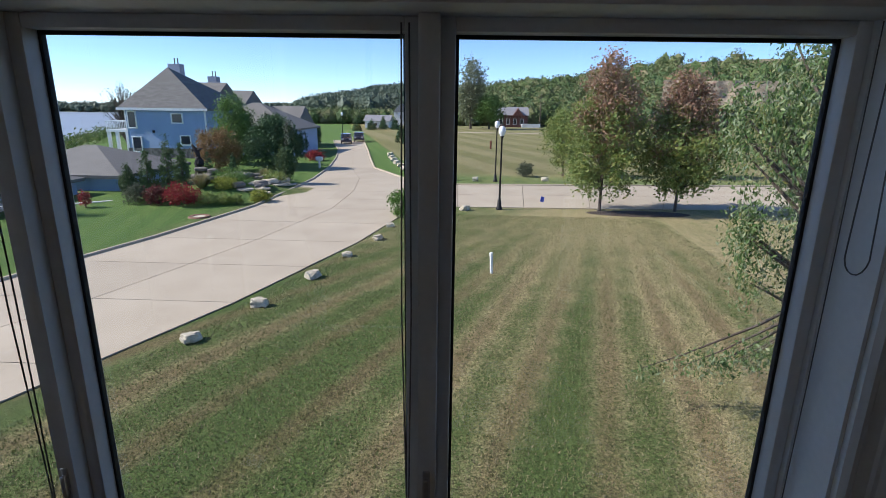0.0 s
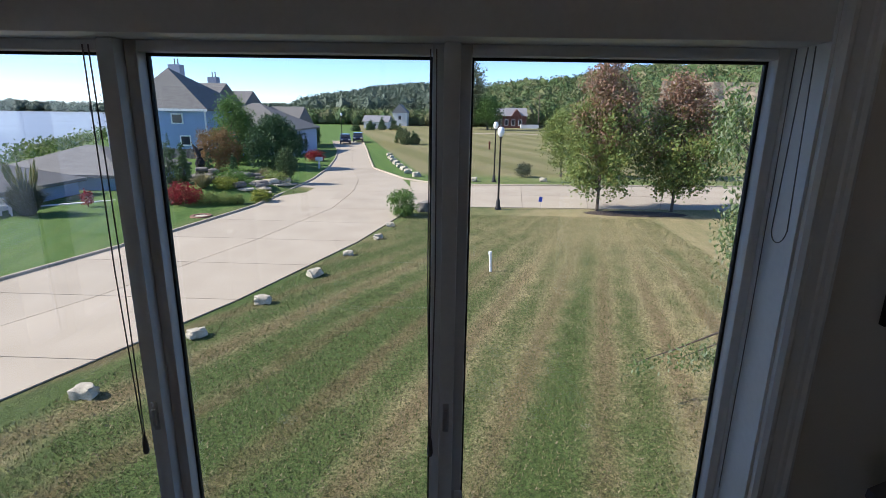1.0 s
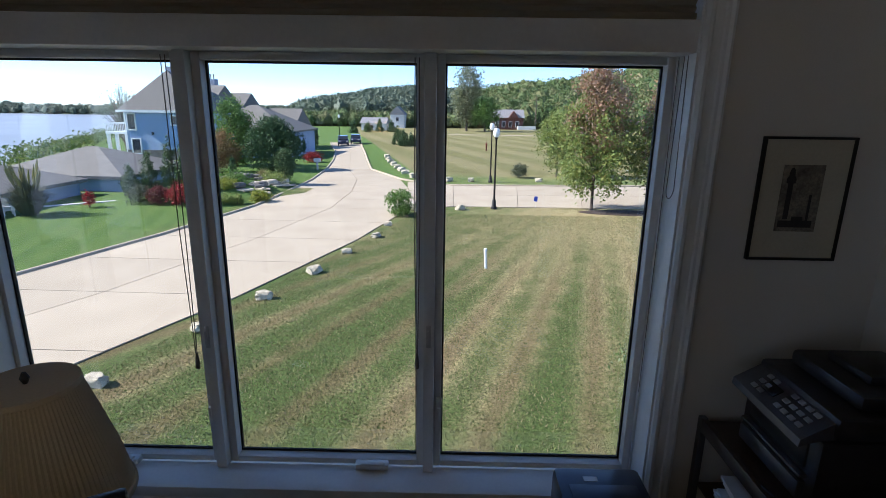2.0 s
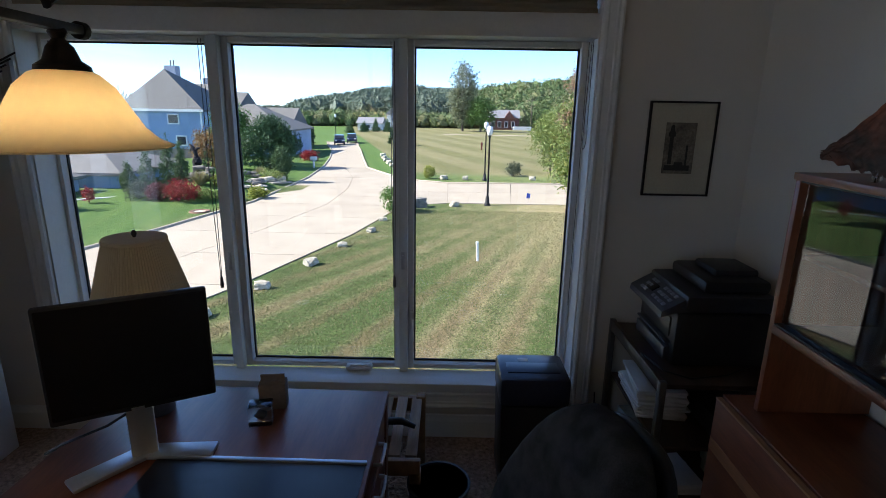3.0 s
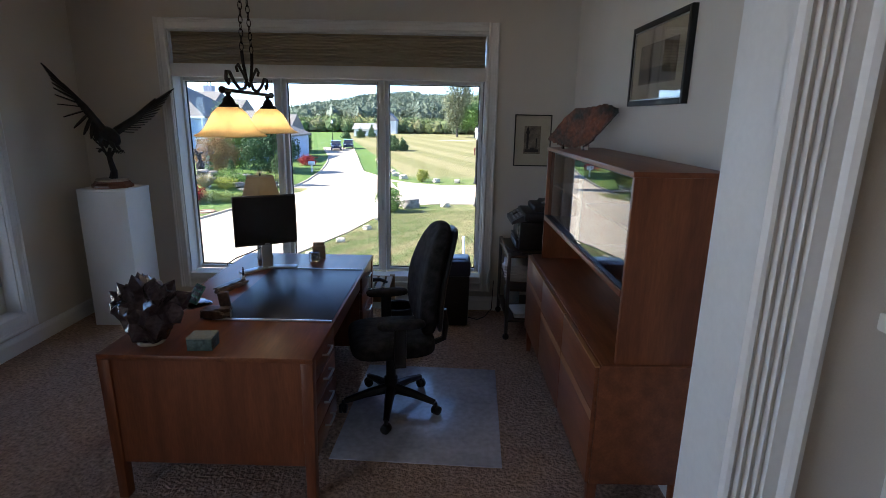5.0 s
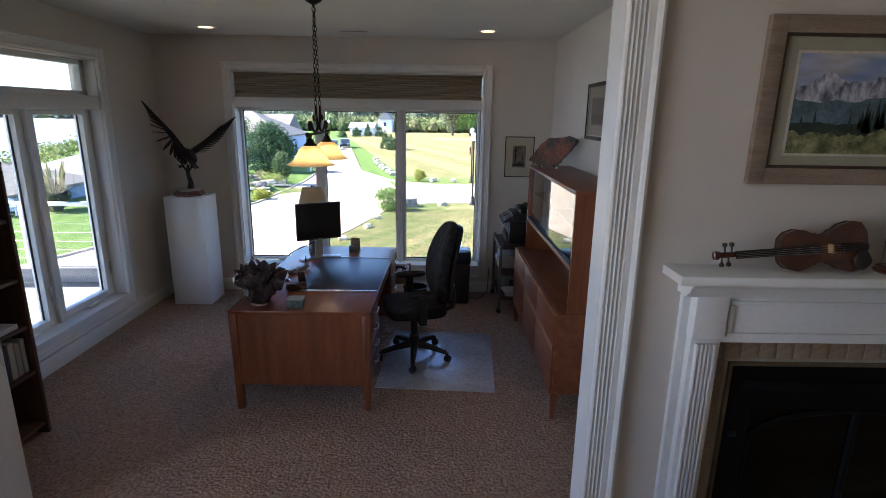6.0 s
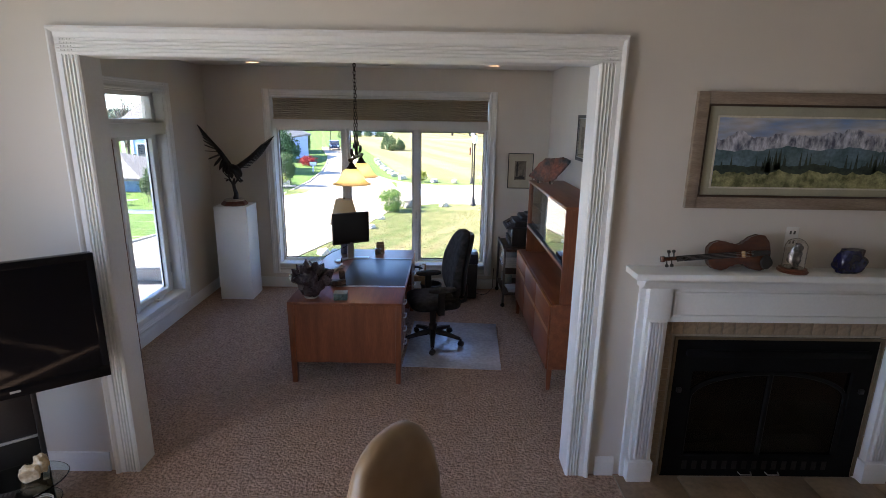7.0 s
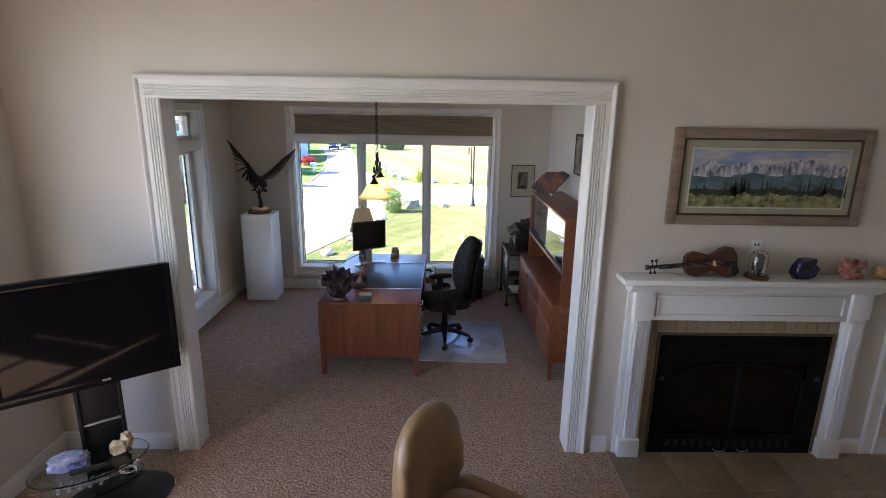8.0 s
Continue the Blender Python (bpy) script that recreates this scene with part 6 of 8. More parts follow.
# ---- street ----
CONC = mat("road_concrete", (0.42, 0.36, 0.27), 0.88, col2=(0.37, 0.313, 0.23), scale=0.5, fine=70, var=0.07, bump=0.2, dist=0.003)
cb = CONC.node_tree
oi = cb.nodes.new("ShaderNodeObjectInfo")
src = cb.nodes["Principled BSDF"].inputs["Base Color"].links[0].from_socket
cb.links.new(mix_col(cb, 1.0, src, node_math(cb, "ADD", 0.93, node_math(cb, "MULTIPLY", oi.outputs["Random"], 0.12)), "MULTIPLY"), cb.nodes["Principled BSDF"].inputs["Base Color"])
DIRT = mat("joint_dirt", (0.17, 0.14, 0.105), 0.95, bump=0.3)
road = thing("road", "pale concrete street of saw-cut slabs", "road", kind="structure")
STATIONS = [((-36, -24), (-27, -24)), ((-22, 4), (-12.3, 4)), ((-16.4, 17), (-7.2, 17)), ((-14.35, 25), (-4.85, 25)), ((-12.9, 33.2), (-3.3, 33)), ((-12.8, 40), (-3.6, 40)),
            ((-12.9, 46.2), (-5.4, 47.6)), ((-13.8, 55), (-9.36, 55.2)), ((-15.5, 65), (-11.5, 65)), ((-18.3, 78), (-14.2, 78)), ((-21.3, 88), (-16.6, 88.8)), ((-24.2, 99), (-18.7, 99))]


def along(stations, step):
    """Cross lines about every step metres along pairs of edge points."""
    out = []
    for (a0, b0), (a1, b1) in zip(stations, stations[1:]):
        n = max(1, round((Vector(b1) - Vector(b0)).length / step))
        for i in range(n):
            out.append((Vector(a0).lerp(Vector(a1), i / n), Vector(b0).lerp(Vector(b1), i / n)))
    out.append((Vector(stations[-1][0]), Vector(stations[-1][1])))
    return out


def slab_mesh(c, z0, z1, gap=0.017):
    bm = B()
    mid = sum(c, Vector((0, 0))) / 4
    c = [p + (mid - p).normalized() * gap * 1.4 for p in c]
    A, Bt = [bm.verts.new((p.x, p.y, z0)) for p in c], [bm.verts.new((p.x, p.y, z1)) for p in c]
    for i in range(4):
        bm.faces.new((A[i], A[(i + 1) % 4], Bt[(i + 1) % 4], Bt[i]))
    bm.faces.new(Bt), bm.faces.new(A[::-1])
    bmesh.ops.recalc_face_normals(bm, faces=bm.faces[:])
    return bm


def pave(stations, lanes, step, z):
    rows = along(stations, step)
    bm = B()
    for (a0, b0), (a1, b1) in zip(rows, rows[1:]):
        bm.faces.new([bm.verts.new((p.x, p.y, z - 0.03)) for p in (a0, b0, b1, a1)])
        for k in range(lanes):
            c = [a0.lerp(b0, k / lanes), a0.lerp(b0, (k + 1) / lanes), a1.lerp(b1, (k + 1) / lanes), a1.lerp(b1, k / lanes)]
            part("slab", slab_mesh(c, z - 0.06, z), CONC, road, smooth=False)
    bmesh.ops.recalc_face_normals(bm, faces=bm.faces[:])
    part("joint_bed", bm, DIRT, road, smooth=False)


pave(STATIONS, 2, 4.6, GZ + 0.04)
pave([((-4.6, 46.2), (-3.2, 33.3)), ((-0.6, 44.2), (-0.4, 34.6)), ((10, 45.2), (8, 34.9)), ((23.6, 46.6), (17.3, 35.5)), ((90, 52), (90, 41))], 2, 4.8, GZ + 0.034)


def curb(name, pts, label, w=0.16, h=0.14):
    bm = B()
    pts = [Vector(p) for p in pts]
    prev = None
    for i, p in enumerate(pts):
        d = (pts[min(i + 1, len(pts) - 1)] - pts[max(i - 1, 0)]).normalized()
        nrm = Vector((-d.y, d.x))
        ring = [bm.verts.new((p.x + nrm.x * o, p.y + nrm.y * o, GZ + z)) for o, z in ((0, 0), (0.01, h * 0.75), (0.05, h), (w, h), (w + 0.02, 0))]
        if prev:
            for k in range(4):
                bm.faces.new((prev[k], prev[k + 1], ring[k + 1], ring[k]))
        prev = ring
    bmesh.ops.recalc_face_normals(bm, faces=bm.faces[:])
    return solid(name, bm, CONC, label, "kerb", kind="structure")


curb("kerb_west", [a for a, b in along(STATIONS[1:], 3)][:40], "pale concrete kerb along the street")
curb("kerb_island", [b for a, b in along(STATIONS[6:], 3)][::-1], "pale concrete kerb round the grass island")
curb("kerb_cross", [(90, 52), (23.6, 46.6), (10, 45.2), (-0.6, 44.2), (-3.4, 45.6), (-5.4, 47.6)][::-1], "pale concrete kerb of the side street")

# ---- leaves, trees and shrubs ----


def leaf_mat(name, cols, rough=0.6, trans=0.35):
    """Leaf colours picked for each leaf, with light passing through."""
    m = bpy.data.materials.new(name)
    m.use_nodes = True
    nt, b = m.node_tree, m.node_tree.nodes["Principled BSDF"]
    g = nt.nodes.new("ShaderNodeNewGeometry")
    r = nt.nodes.new("ShaderNodeValToRGB")
    el = r.color_ramp.elements
    for i, c in enumerate(cols):
        e = el[i] if i < 2 else el.new(1.0)
        e.position, e.color = i / (len(cols) - 1), (*c, 1)
    nt.links.new(g.outputs["Random Per Island"], r.inputs[0])
    nt.links.new(r.outputs[0], b.inputs["Base Color"])
    b.inputs["Roughness"].default_value, b.inputs["Specular IOR Level"].default_value = rough, 0.3
    t, mx = nt.nodes.new("ShaderNodeBsdfTranslucent"), nt.nodes.new("ShaderNodeMixShader")
    mx.inputs[0].default_value = trans
    nt.links.new(r.outputs[0], t.inputs[0]), nt.links.new(b.outputs[0], mx.inputs[1]), nt.links.new(t.outputs[0], mx.inputs[2])
    nt.links.new(mx.outputs[0], nt.nodes["Material Output"].inputs[0])
    return m


def leaves(name, centres, size, material, rs, parent, label="", long=1.6, droop=0.0):
    """Folded leaf blades at the given centres, as one mesh."""
    n = len(centres)
    d = rs.normal(size=(n, 3))
    d[:, 2] -= droop
    d /= np.linalg.norm(d, axis=1)[:, None]
    s = np.cross(d, rs.normal(size=(n, 3)))
    s /= np.linalg.norm(s, axis=1)[:, None] + 1e-9
    up = np.cross(d, s)
    L = (size * rs.uniform(0.6, 1.3, n))[:, None]
    tip, base = centres + d * L * long / 2, centres - d * L * long / 2
    a, b = centres + s * L * 0.45 + up * L * 0.12, centres - s * L * 0.45 + up * L * 0.12
    v = np.stack([base, a, tip, b], 1).reshape(-1, 3)
    i = np.arange(n)[:, None] * 4
    f = np.concatenate([i + [0, 1, 2], i + [0, 2, 3]], 1).reshape(-1, 3)
    me = bpy.data.meshes.new(name)
    me.from_pydata(v.tolist(), [], f.tolist())
    me.materials.append(material)
    ob = new(name, me)
    ob.parent = parent
    return tagged(ob, label, kind="stuff")


def crown_points(rs, n, clusters, shape, spread):
    """Leaf places in clumps: shape(rs) gives one clump's middle."""
    cs = np.array([shape(rs) for _ in range(clusters)])
    pick = rs.integers(0, clusters, n)
    return cs[pick] + rs.normal(size=(n, 3)) * spread, cs


def oval(rx, ry, z0, z1, skew=0.0, hollow=0.35):
    def f(rs):
        while True:
            p = rs.uniform(-1, 1, 3)
            r = np.linalg.norm(p)
            if hollow < r < 1:
                break
        z = (p[2] + 1) / 2
        k = 1 - skew * z
        return np.array([p[0] * rx * k, p[1] * ry * k, z0 + (z1 - z0) * z])
    return f


def cone(r, z0, z1):
    def f(rs):
        z = 1 - math.sqrt(rs.uniform(0, 1))
        a, q = rs.uniform(0, 6.283), r * (1 - z) * rs.uniform(0.55, 1.0) * (1 if z > 0.12 else 0.5 + z * 4)
        return np.array([q * math.cos(a), q * math.sin(a), z0 + (z1 - z0) * z])
    return f


def tree(name, label, x, y, z, height, shape, n, clusters, spread, size, material, seed, trunk_r=0.12, category="tree", group="", limbs=9, droop=0.0, bark=BARK, long=1.6):
    rs = np.random.default_rng(seed)
    t = thing(name, label, category, (x, y, z), group=group)
    pts, cs = crown_points(rs, n, clusters, shape, spread)
    if trunk_r:
        bm = B()
        lean = rs.normal(size=2) * 0.03 * height
        tube(bm, [(0, 0, -0.15), (0, 0, 0.15), (lean[0] * 0.4, lean[1] * 0.4, height * 0.4), (lean[0], lean[1], height * 0.85)], [trunk_r * 1.35, trunk_r, trunk_r * 0.7, trunk_r * 0.15], 8)
        for c in cs[:limbs]:
            zz = max(0.15 * height, c[2] * 0.55)
            tube(bm, [(lean[0] * zz / height, lean[1] * zz / height, zz), tuple(np.array([0, 0, zz]) * 0.45 + c * 0.5 + np.array([0, 0, 0.02 * height])), tuple(c)], [trunk_r * 0.45, trunk_r * 0.28, trunk_r * 0.08], 5)
        part("trunk", bm, bark, t)
    leaves("crown", pts, size, material, rs, t, long=long, droop=droop)
    return t


MAPLE = leaf_mat("maple_leaves_turning", [(0.075, 0.12, 0.03), (0.10, 0.15, 0.04), (0.14, 0.15, 0.045), (0.20, 0.12, 0.06), (0.26, 0.13, 0.085), (0.22, 0.17, 0.12)])
MAPLE_G = leaf_mat("maple_leaves_green", [(0.11, 0.17, 0.045), (0.17, 0.24, 0.065), (0.25, 0.31, 0.10), (0.30, 0.28, 0.08)], trans=0.4)
SILVER_L = leaf_mat("silver_maple_leaves", [(0.045, 0.09, 0.026), (0.075, 0.14, 0.038), (0.12, 0.19, 0.06), (0.17, 0.23, 0.09), (0.32, 0.38, 0.23), (0.22, 0.21, 0.06)])
SPRUCE = leaf_mat("spruce_needles", [(0.026, 0.065, 0.024), (0.048, 0.105, 0.038), (0.07, 0.13, 0.048)], trans=0.1)
CYPR = leaf_mat("cypress_green", [(0.045, 0.085, 0.03), (0.07, 0.12, 0.04), (0.095, 0.15, 0.055)], trans=0.15)
ORANGE = leaf_mat("orange_leaves", [(0.20, 0.10, 0.045), (0.28, 0.15, 0.06), (0.24, 0.17, 0.09), (0.13, 0.11, 0.04)])
LIME = leaf_mat("bright_green_leaves", [(0.07, 0.15, 0.03), (0.11, 0.20, 0.045), (0.15, 0.24, 0.07)])
REDL = leaf_mat("red_leaves", [(0.22, 0.02, 0.03), (0.33, 0.035, 0.04), (0.15, 0.02, 0.025)])
DRED = leaf_mat("dark_red_leaves", [(0.10, 0.025, 0.03), (0.16, 0.04, 0.04), (0.06, 0.035, 0.025)])
GOLD = leaf_mat("gold_green_leaves", [(0.22, 0.25, 0.03), (0.30, 0.32, 0.06), (0.16, 0.20, 0.04)])
GREY_L = leaf_mat("grey_green_leaves", [(0.07, 0.09, 0.05), (0.11, 0.13, 0.08), (0.05, 0.06, 0.04)])
STRAW = leaf_mat("straw_blades", [(0.30, 0.25, 0.14), (0.22, 0.22, 0.09), (0.38, 0.33, 0.22)])

# near lot
REDTOP = leaf_mat("maple_leaves_red", [(0.17, 0.19, 0.06), (0.28, 0.16, 0.09), (0.38, 0.21, 0.15), (0.38, 0.29, 0.22), (0.22, 0.15, 0.08)])


def maple(label, x, y, r, h, seed, red, n=12000):
    """A maple: green lower crown, turning upper crown."""
    t = tree("maple", label, x, y, GZ, h * 0.92, oval(r, r * 0.95, 1.1, h * (0.80 if red else 1.0), 0.22, 0.3), n, 110, 0.30, 0.125, MAPLE_G, seed, 0.10, group="street trees", limbs=30)
    if red:
        rs = np.random.default_rng(seed + 1)
        pts, _ = crown_points(rs, int(n * 0.75), 110, oval(r * 0.78, r * 0.74, h * 0.38, h * 1.08, 0.6, 0.3), 0.34)
        leaves("upper_crown", pts, 0.12, REDTOP, rs, t, "reddish autumn leaves")
    return t


sm = tree("silver_maple", "large silver maple with drooping green leaves close by", 7.9, 11.9, GZ, 9.2, oval(3.1, 2.4, 1.4, 10.5, 0.12, 0.25), 42000, 125, np.array([0.16, 0.16, 0.42]), 0.046, SILVER_L, 5, 0.17, limbs=120, droop=1.3, long=2.5)
rs = np.random.default_rng(15)
bm = B()
low = []
for k in range(7):
    e = np.array([-1.6 - 0.42 * k * (0.6 if k % 2 else 1.0), -0.9 + 0.12 * k, 1.7 - 0.13 * k])
    tube(bm, [(-0.1, 0, 3.0), tuple(e * 0.45 + np.array([0, 0, 1.5])), tuple(e * 0.8 + np.array([0, 0, 0.5])), tuple(e)], [0.05, 0.03, 0.015, 0.006], 5)
    low += [e * f + np.array([0, 0, 0.95 * (1 - f) * 1.6]) for f in (0.7, 0.8, 0.9, 1.0)]
low = np.array(low)
part("low_limbs", bm, BARK, sm)
leaves("low_leaves", low[rs.integers(0, len(low), 1200)] + rs.normal(size=(1200, 3)) * 0.17, 0.045, SILVER_L, rs, sm, long=2.5, droop=1.3)
maple("young maple turning red at the top", 8.45, 34.4, 2.85, 8.9, 7, True)
maple("young maple with red upper leaves beside the street", 13.2, 34.7, 3.0, 7.9, 17, True)
maple("green maple across the side street", 9.2, 51.8, 2.3, 6.1, 27, False, 10000)
maple("turning maple farther along the side street", 19.5, 52.5, 3.1, 7.2, 31, True, 5000)
maple("green maple at the far end of the side street", 28, 50.5, 3.4, 8.2, 37, False, 5000)


def shrub(name, label, x, y, r, h, material, seed, n=1100, size=0.07, group="", z=None, category="shrub", hollow=0.55):
    zz = land(x, y) if z is None else z
    return tree(name, label, x, y, zz, h, oval(r, r, 0.05, h, 0.25, hollow), n, 60, r * 0.16, size, material, seed, 0.03, category, group, limbs=10)


shrub("round_bush", "round yellow-green bush at the street corner", -3.55, 31.4, 0.92, 1.45, LIME, 41, 2600, 0.085)
shrub("small_bush", "small reddish bush across the side street", 5.55, 50.8, 0.85, 1.2, GREY_L, 42, 1000, 0.10)
shrub("gold_bush", "small golden bush on the corner of the island", -2.4, 47.6, 0.55, 1.25, GOLD, 43, 900, 0.09)


def boulder(x, y, sx, sy, sz, seed, label="pale limestone block beside the street", material=ROCK):
    bm = stone(B(), 0, 0, sz * 0.62, sx, sy, sz, seed, 0.42, 3, 1.7, True)
    solid("boulder", bm, material, label, "rock", "boulders along the street", at=(x, y, land(x, y)), rz=(seed * 47) % 90)


for i, (x, y, s) in enumerate(((-8.05, 11.1, 0.33), (-7.15, 14.2, 0.31), (-6.32, 16.85, 0.33), (-5.45, 19.75, 0.34), (-4.85, 22.7, 0.28), (-4.05, 25.7, 0.30), (-3.85, 28.5, 0.27))):
    boulder(x, y, s, s * 0.7, s * 0.55, i + 2)
boulder(-2.25, 33.0, 0.75, 0.5, 0.42, 12, "grey boulder beside the round bush", mat("grey_boulder", (0.25, 0.235, 0.20), 0.9, var=0.25, bump=0.6, dist=0.02))
for i, (x, y, s) in enumerate(((-1.05, 47.3, 0.45), (0.9, 47.2, 0.42), (0.05, 33.6, 0.38), (7.0, 48.0, 0.4), (-4.4, 49.6, 0.5), (-5.4, 52, 0.5), (-6.1, 54.5, 0.5), (-6.8, 57, 0.5), (-7.6, 60, 0.5), (-8.3, 63, 0.5), (-9, 66, 0.5), (-9.7, 70, 0.5))):
    boulder(x, y, s, s * 0.75, s * 0.6, i + 20)

# street furniture
LAMPM = mat("black_lamp_metal", (0.015, 0.015, 0.015), 0.5, metal=0.4, bump=0.05)
OPAL = mat("opal_globe", (0.80, 0.82, 0.82), 0.25, var=0.03, bump=0)


def street_lamp(x, y, label):
    t = thing("street_lamp", label, "street lamp", (x, y, GZ), group="street lamps")
    part("base", lathe(B(), [(0.20, 0), (0.20, 0.12), (0.14, 0.2), (0.12, 0.55), (0.07, 0.65)], n=16), LAMPM, t)
    part("pole", lathe(B(), [(0.065, 0.6), (0.05, 4.35), (0.09, 4.4), (0.10, 4.5), (0.06, 4.52)], n=14), LAMPM, t)
    part("globe", lathe(B(), [(0.10, 4.5), (0.20, 4.68), (0.215, 4.82), (0.17, 5.0), (0.09, 5.08)], n=20), OPAL, t)
    part("finial", lathe(B(), [(0.10, 5.07), (0.07, 5.12), (0.02, 5.2), (0.0, 5.28)], n=14), LAMPM, t)


street_lamp(2.19, 34.1, "black street lamp with a white acorn globe"), street_lamp(2.6, 47.0, "farther black street lamp with a white acorn globe")
street_lamp(-21.9, 96.0, "distant black street lamp by the end of the street")
WPVC = mat("white_pvc", (0.78, 0.78, 0.76), 0.4, var=0.04, bump=0.02)
pp = thing("vent_pipe", "white plastic pipe standing in the lawn", "pipe", (1.13, 20.9, GZ))
part("pipe", lathe(B(), [(0.055, -0.1), (0.055, 0.72), (0.052, 0.72)], n=18, m=pose(0, 0, 0, 0, -3, 0)), WPVC, pp)
part("cap", lathe(B(), [(0.066, 0.70), (0.066, 0.80), (0.055, 0.815), (0, 0.815)], n=18, m=pose(0, 0, 0, 0, -3, 0)), WPVC, pp)
fl = thing("marker_flag", "small blue marker flag on a wire in the lawn", "flag", (4.88, 34.3, GZ), 10)
part("wire", tube(B(), [(0, 0, -0.1), (0, 0, 0.85)], 0.008, 6), CHROME, fl)
part("flag", box(B(), -0.22, 0.0, -0.004, 0.004, 0.50, 0.82, 0.0, pose(0, 0, 0, 0, 8, 0)), mat("blue_plastic", (0.02, 0.08, 0.62), 0.5, var=0.1), fl)
sg = thing("hydrant_post", "small dark red post in the far lawn", "post", (3.85, 84.7, GZ))
part("post", lathe(B(), [(0.12, 0), (0.12, 0.8), (0.16, 0.85), (0.16, 1.1), (0.05, 1.3)], n=12), mat("dark_red_paint", (0.14, 0.02, 0.015), 0.6), sg)
mp_ = thing("mailbox", "white mailbox on a post by the street", "mailbox", (-14.75, 54.6, GZ))
part("post", box(B(), -0.08, 0.08, -0.08, 0.08, 0, 0.75, 0.01), WPVC, mp_)
part("box", box(B(), -0.35, 0.35, -0.15, 0.15, 0.75, 1.15, 0.05), WPVC, mp_)
mh = thing("lawn_ring", "round stone-edged cover in the lawn", "cover", (-14.8, 29.9, land(-14.8, 29.9)))
part("ring", lathe(B(), [(0.35, 0), (0.38, 0.06), (0.55, 0.07), (0.60, 0)], n=24), mat("brick_edge", (0.2, 0.11, 0.07), 0.9), mh)
part("cover", lathe(B(), [(0, 0.05), (0.20, 0.05), (0.34, 0.03), (0.36, 0)], n=24), ROCK, mh)

# short blades that stand up from the near lawn
rs = np.random.default_rng(99)
n = 190000
gx, gy = rs.uniform(-9, 11, n), 3.2 + 29 * rs.uniform(0, 1, n) ** 1.25
keep = gx > -9.2 + (gy - 10.3) * 0.275 + 0.5
gx, gy = gx[keep], gy[keep]
n = len(gx)
a, w, h = rs.uniform(0, 6.283, n), rs.uniform(0.008, 0.017, n), rs.uniform(0.025, 0.06, n)
lean = rs.normal(size=(n, 2)) * 0.03
b0 = np.stack([gx - np.cos(a) * w, gy - np.sin(a) * w, np.full(n, GZ - 0.005)], 1)
b1 = np.stack([gx + np.cos(a) * w, gy + np.sin(a) * w, np.full(n, GZ - 0.005)], 1)
tp = np.stack([gx + lean[:, 0], gy + lean[:, 1], GZ + h], 1)
me = bpy.data.meshes.new("grass_tufts")
me.from_pydata(np.stack([b0, b1, tp], 1).reshape(-1, 3).tolist(), [], np.arange(3 * n).reshape(-1, 3).tolist())
me.materials.append(leaf_mat("lawn_blades", [(0.05, 0.085, 0.02), (0.09, 0.125, 0.035), (0.16, 0.16, 0.06), (0.26, 0.22, 0.12), (0.33, 0.28, 0.17)], 0.8, 0.2))
tagged(new("grass_tufts", me), "short mixed green and dry grass blades", "grass", kind="stuff")


# ---- garden bed across the street ----
shrub("red_shrub", "bright red burning-bush shrub in the garden bed", -17.3, 33.0, 1.05, 1.25, REDL, 51, 2400, 0.08, "bed shrubs")
shrub("red_shrub", "dark red barberry shrub in the garden bed", -19.0, 33.1, 0.8, 1.05, DRED, 52, 1600, 0.08, "bed shrubs")
shrub("grey_shrub", "grey-green shrub at the bed's edge", -20.6, 33.4, 0.85, 1.15, GREY_L, 53, 1600, 0.08, "bed shrubs")
for i, (x, y, r, h) in enumerate(((-15.9, 33.3, 0.65, 0.7), (-15.1, 33.6, 0.6, 0.65), (-14.4, 33.9, 0.5, 0.6))):
    shrub("box_hedge", "clipped dark green box shrub in a low row", x, y, r, h, MAPLE_G, 60 + i, 1100, 0.06, "clipped hedge")
shrub("gold_shrub", "yellow-green ground shrub in the bed", -16.2, 36.2, 0.9, 0.6, GOLD, 54, 1200, 0.08, "bed shrubs")
shrub("gold_shrub", "low golden tuft beside the paving", -13.2, 34.8, 0.7, 0.75, GOLD, 55, 1100, 0.09, "bed shrubs")
shrub("juniper", "spreading green juniper over the rockery", -16.6, 38.2, 1.4, 0.6, LIME, 56, 1600, 0.08, "bed shrubs")
shrub("juniper", "low green juniper behind the rocks", -14.6, 41.5, 1.2, 0.55, MAPLE_G, 57, 1300, 0.09, "bed shrubs")
shrub("round_shrub", "round dark shrub near the paving", -15.2, 45.2, 0.55, 0.85, MAPLE_G, 58, 900, 0.08, "bed shrubs")


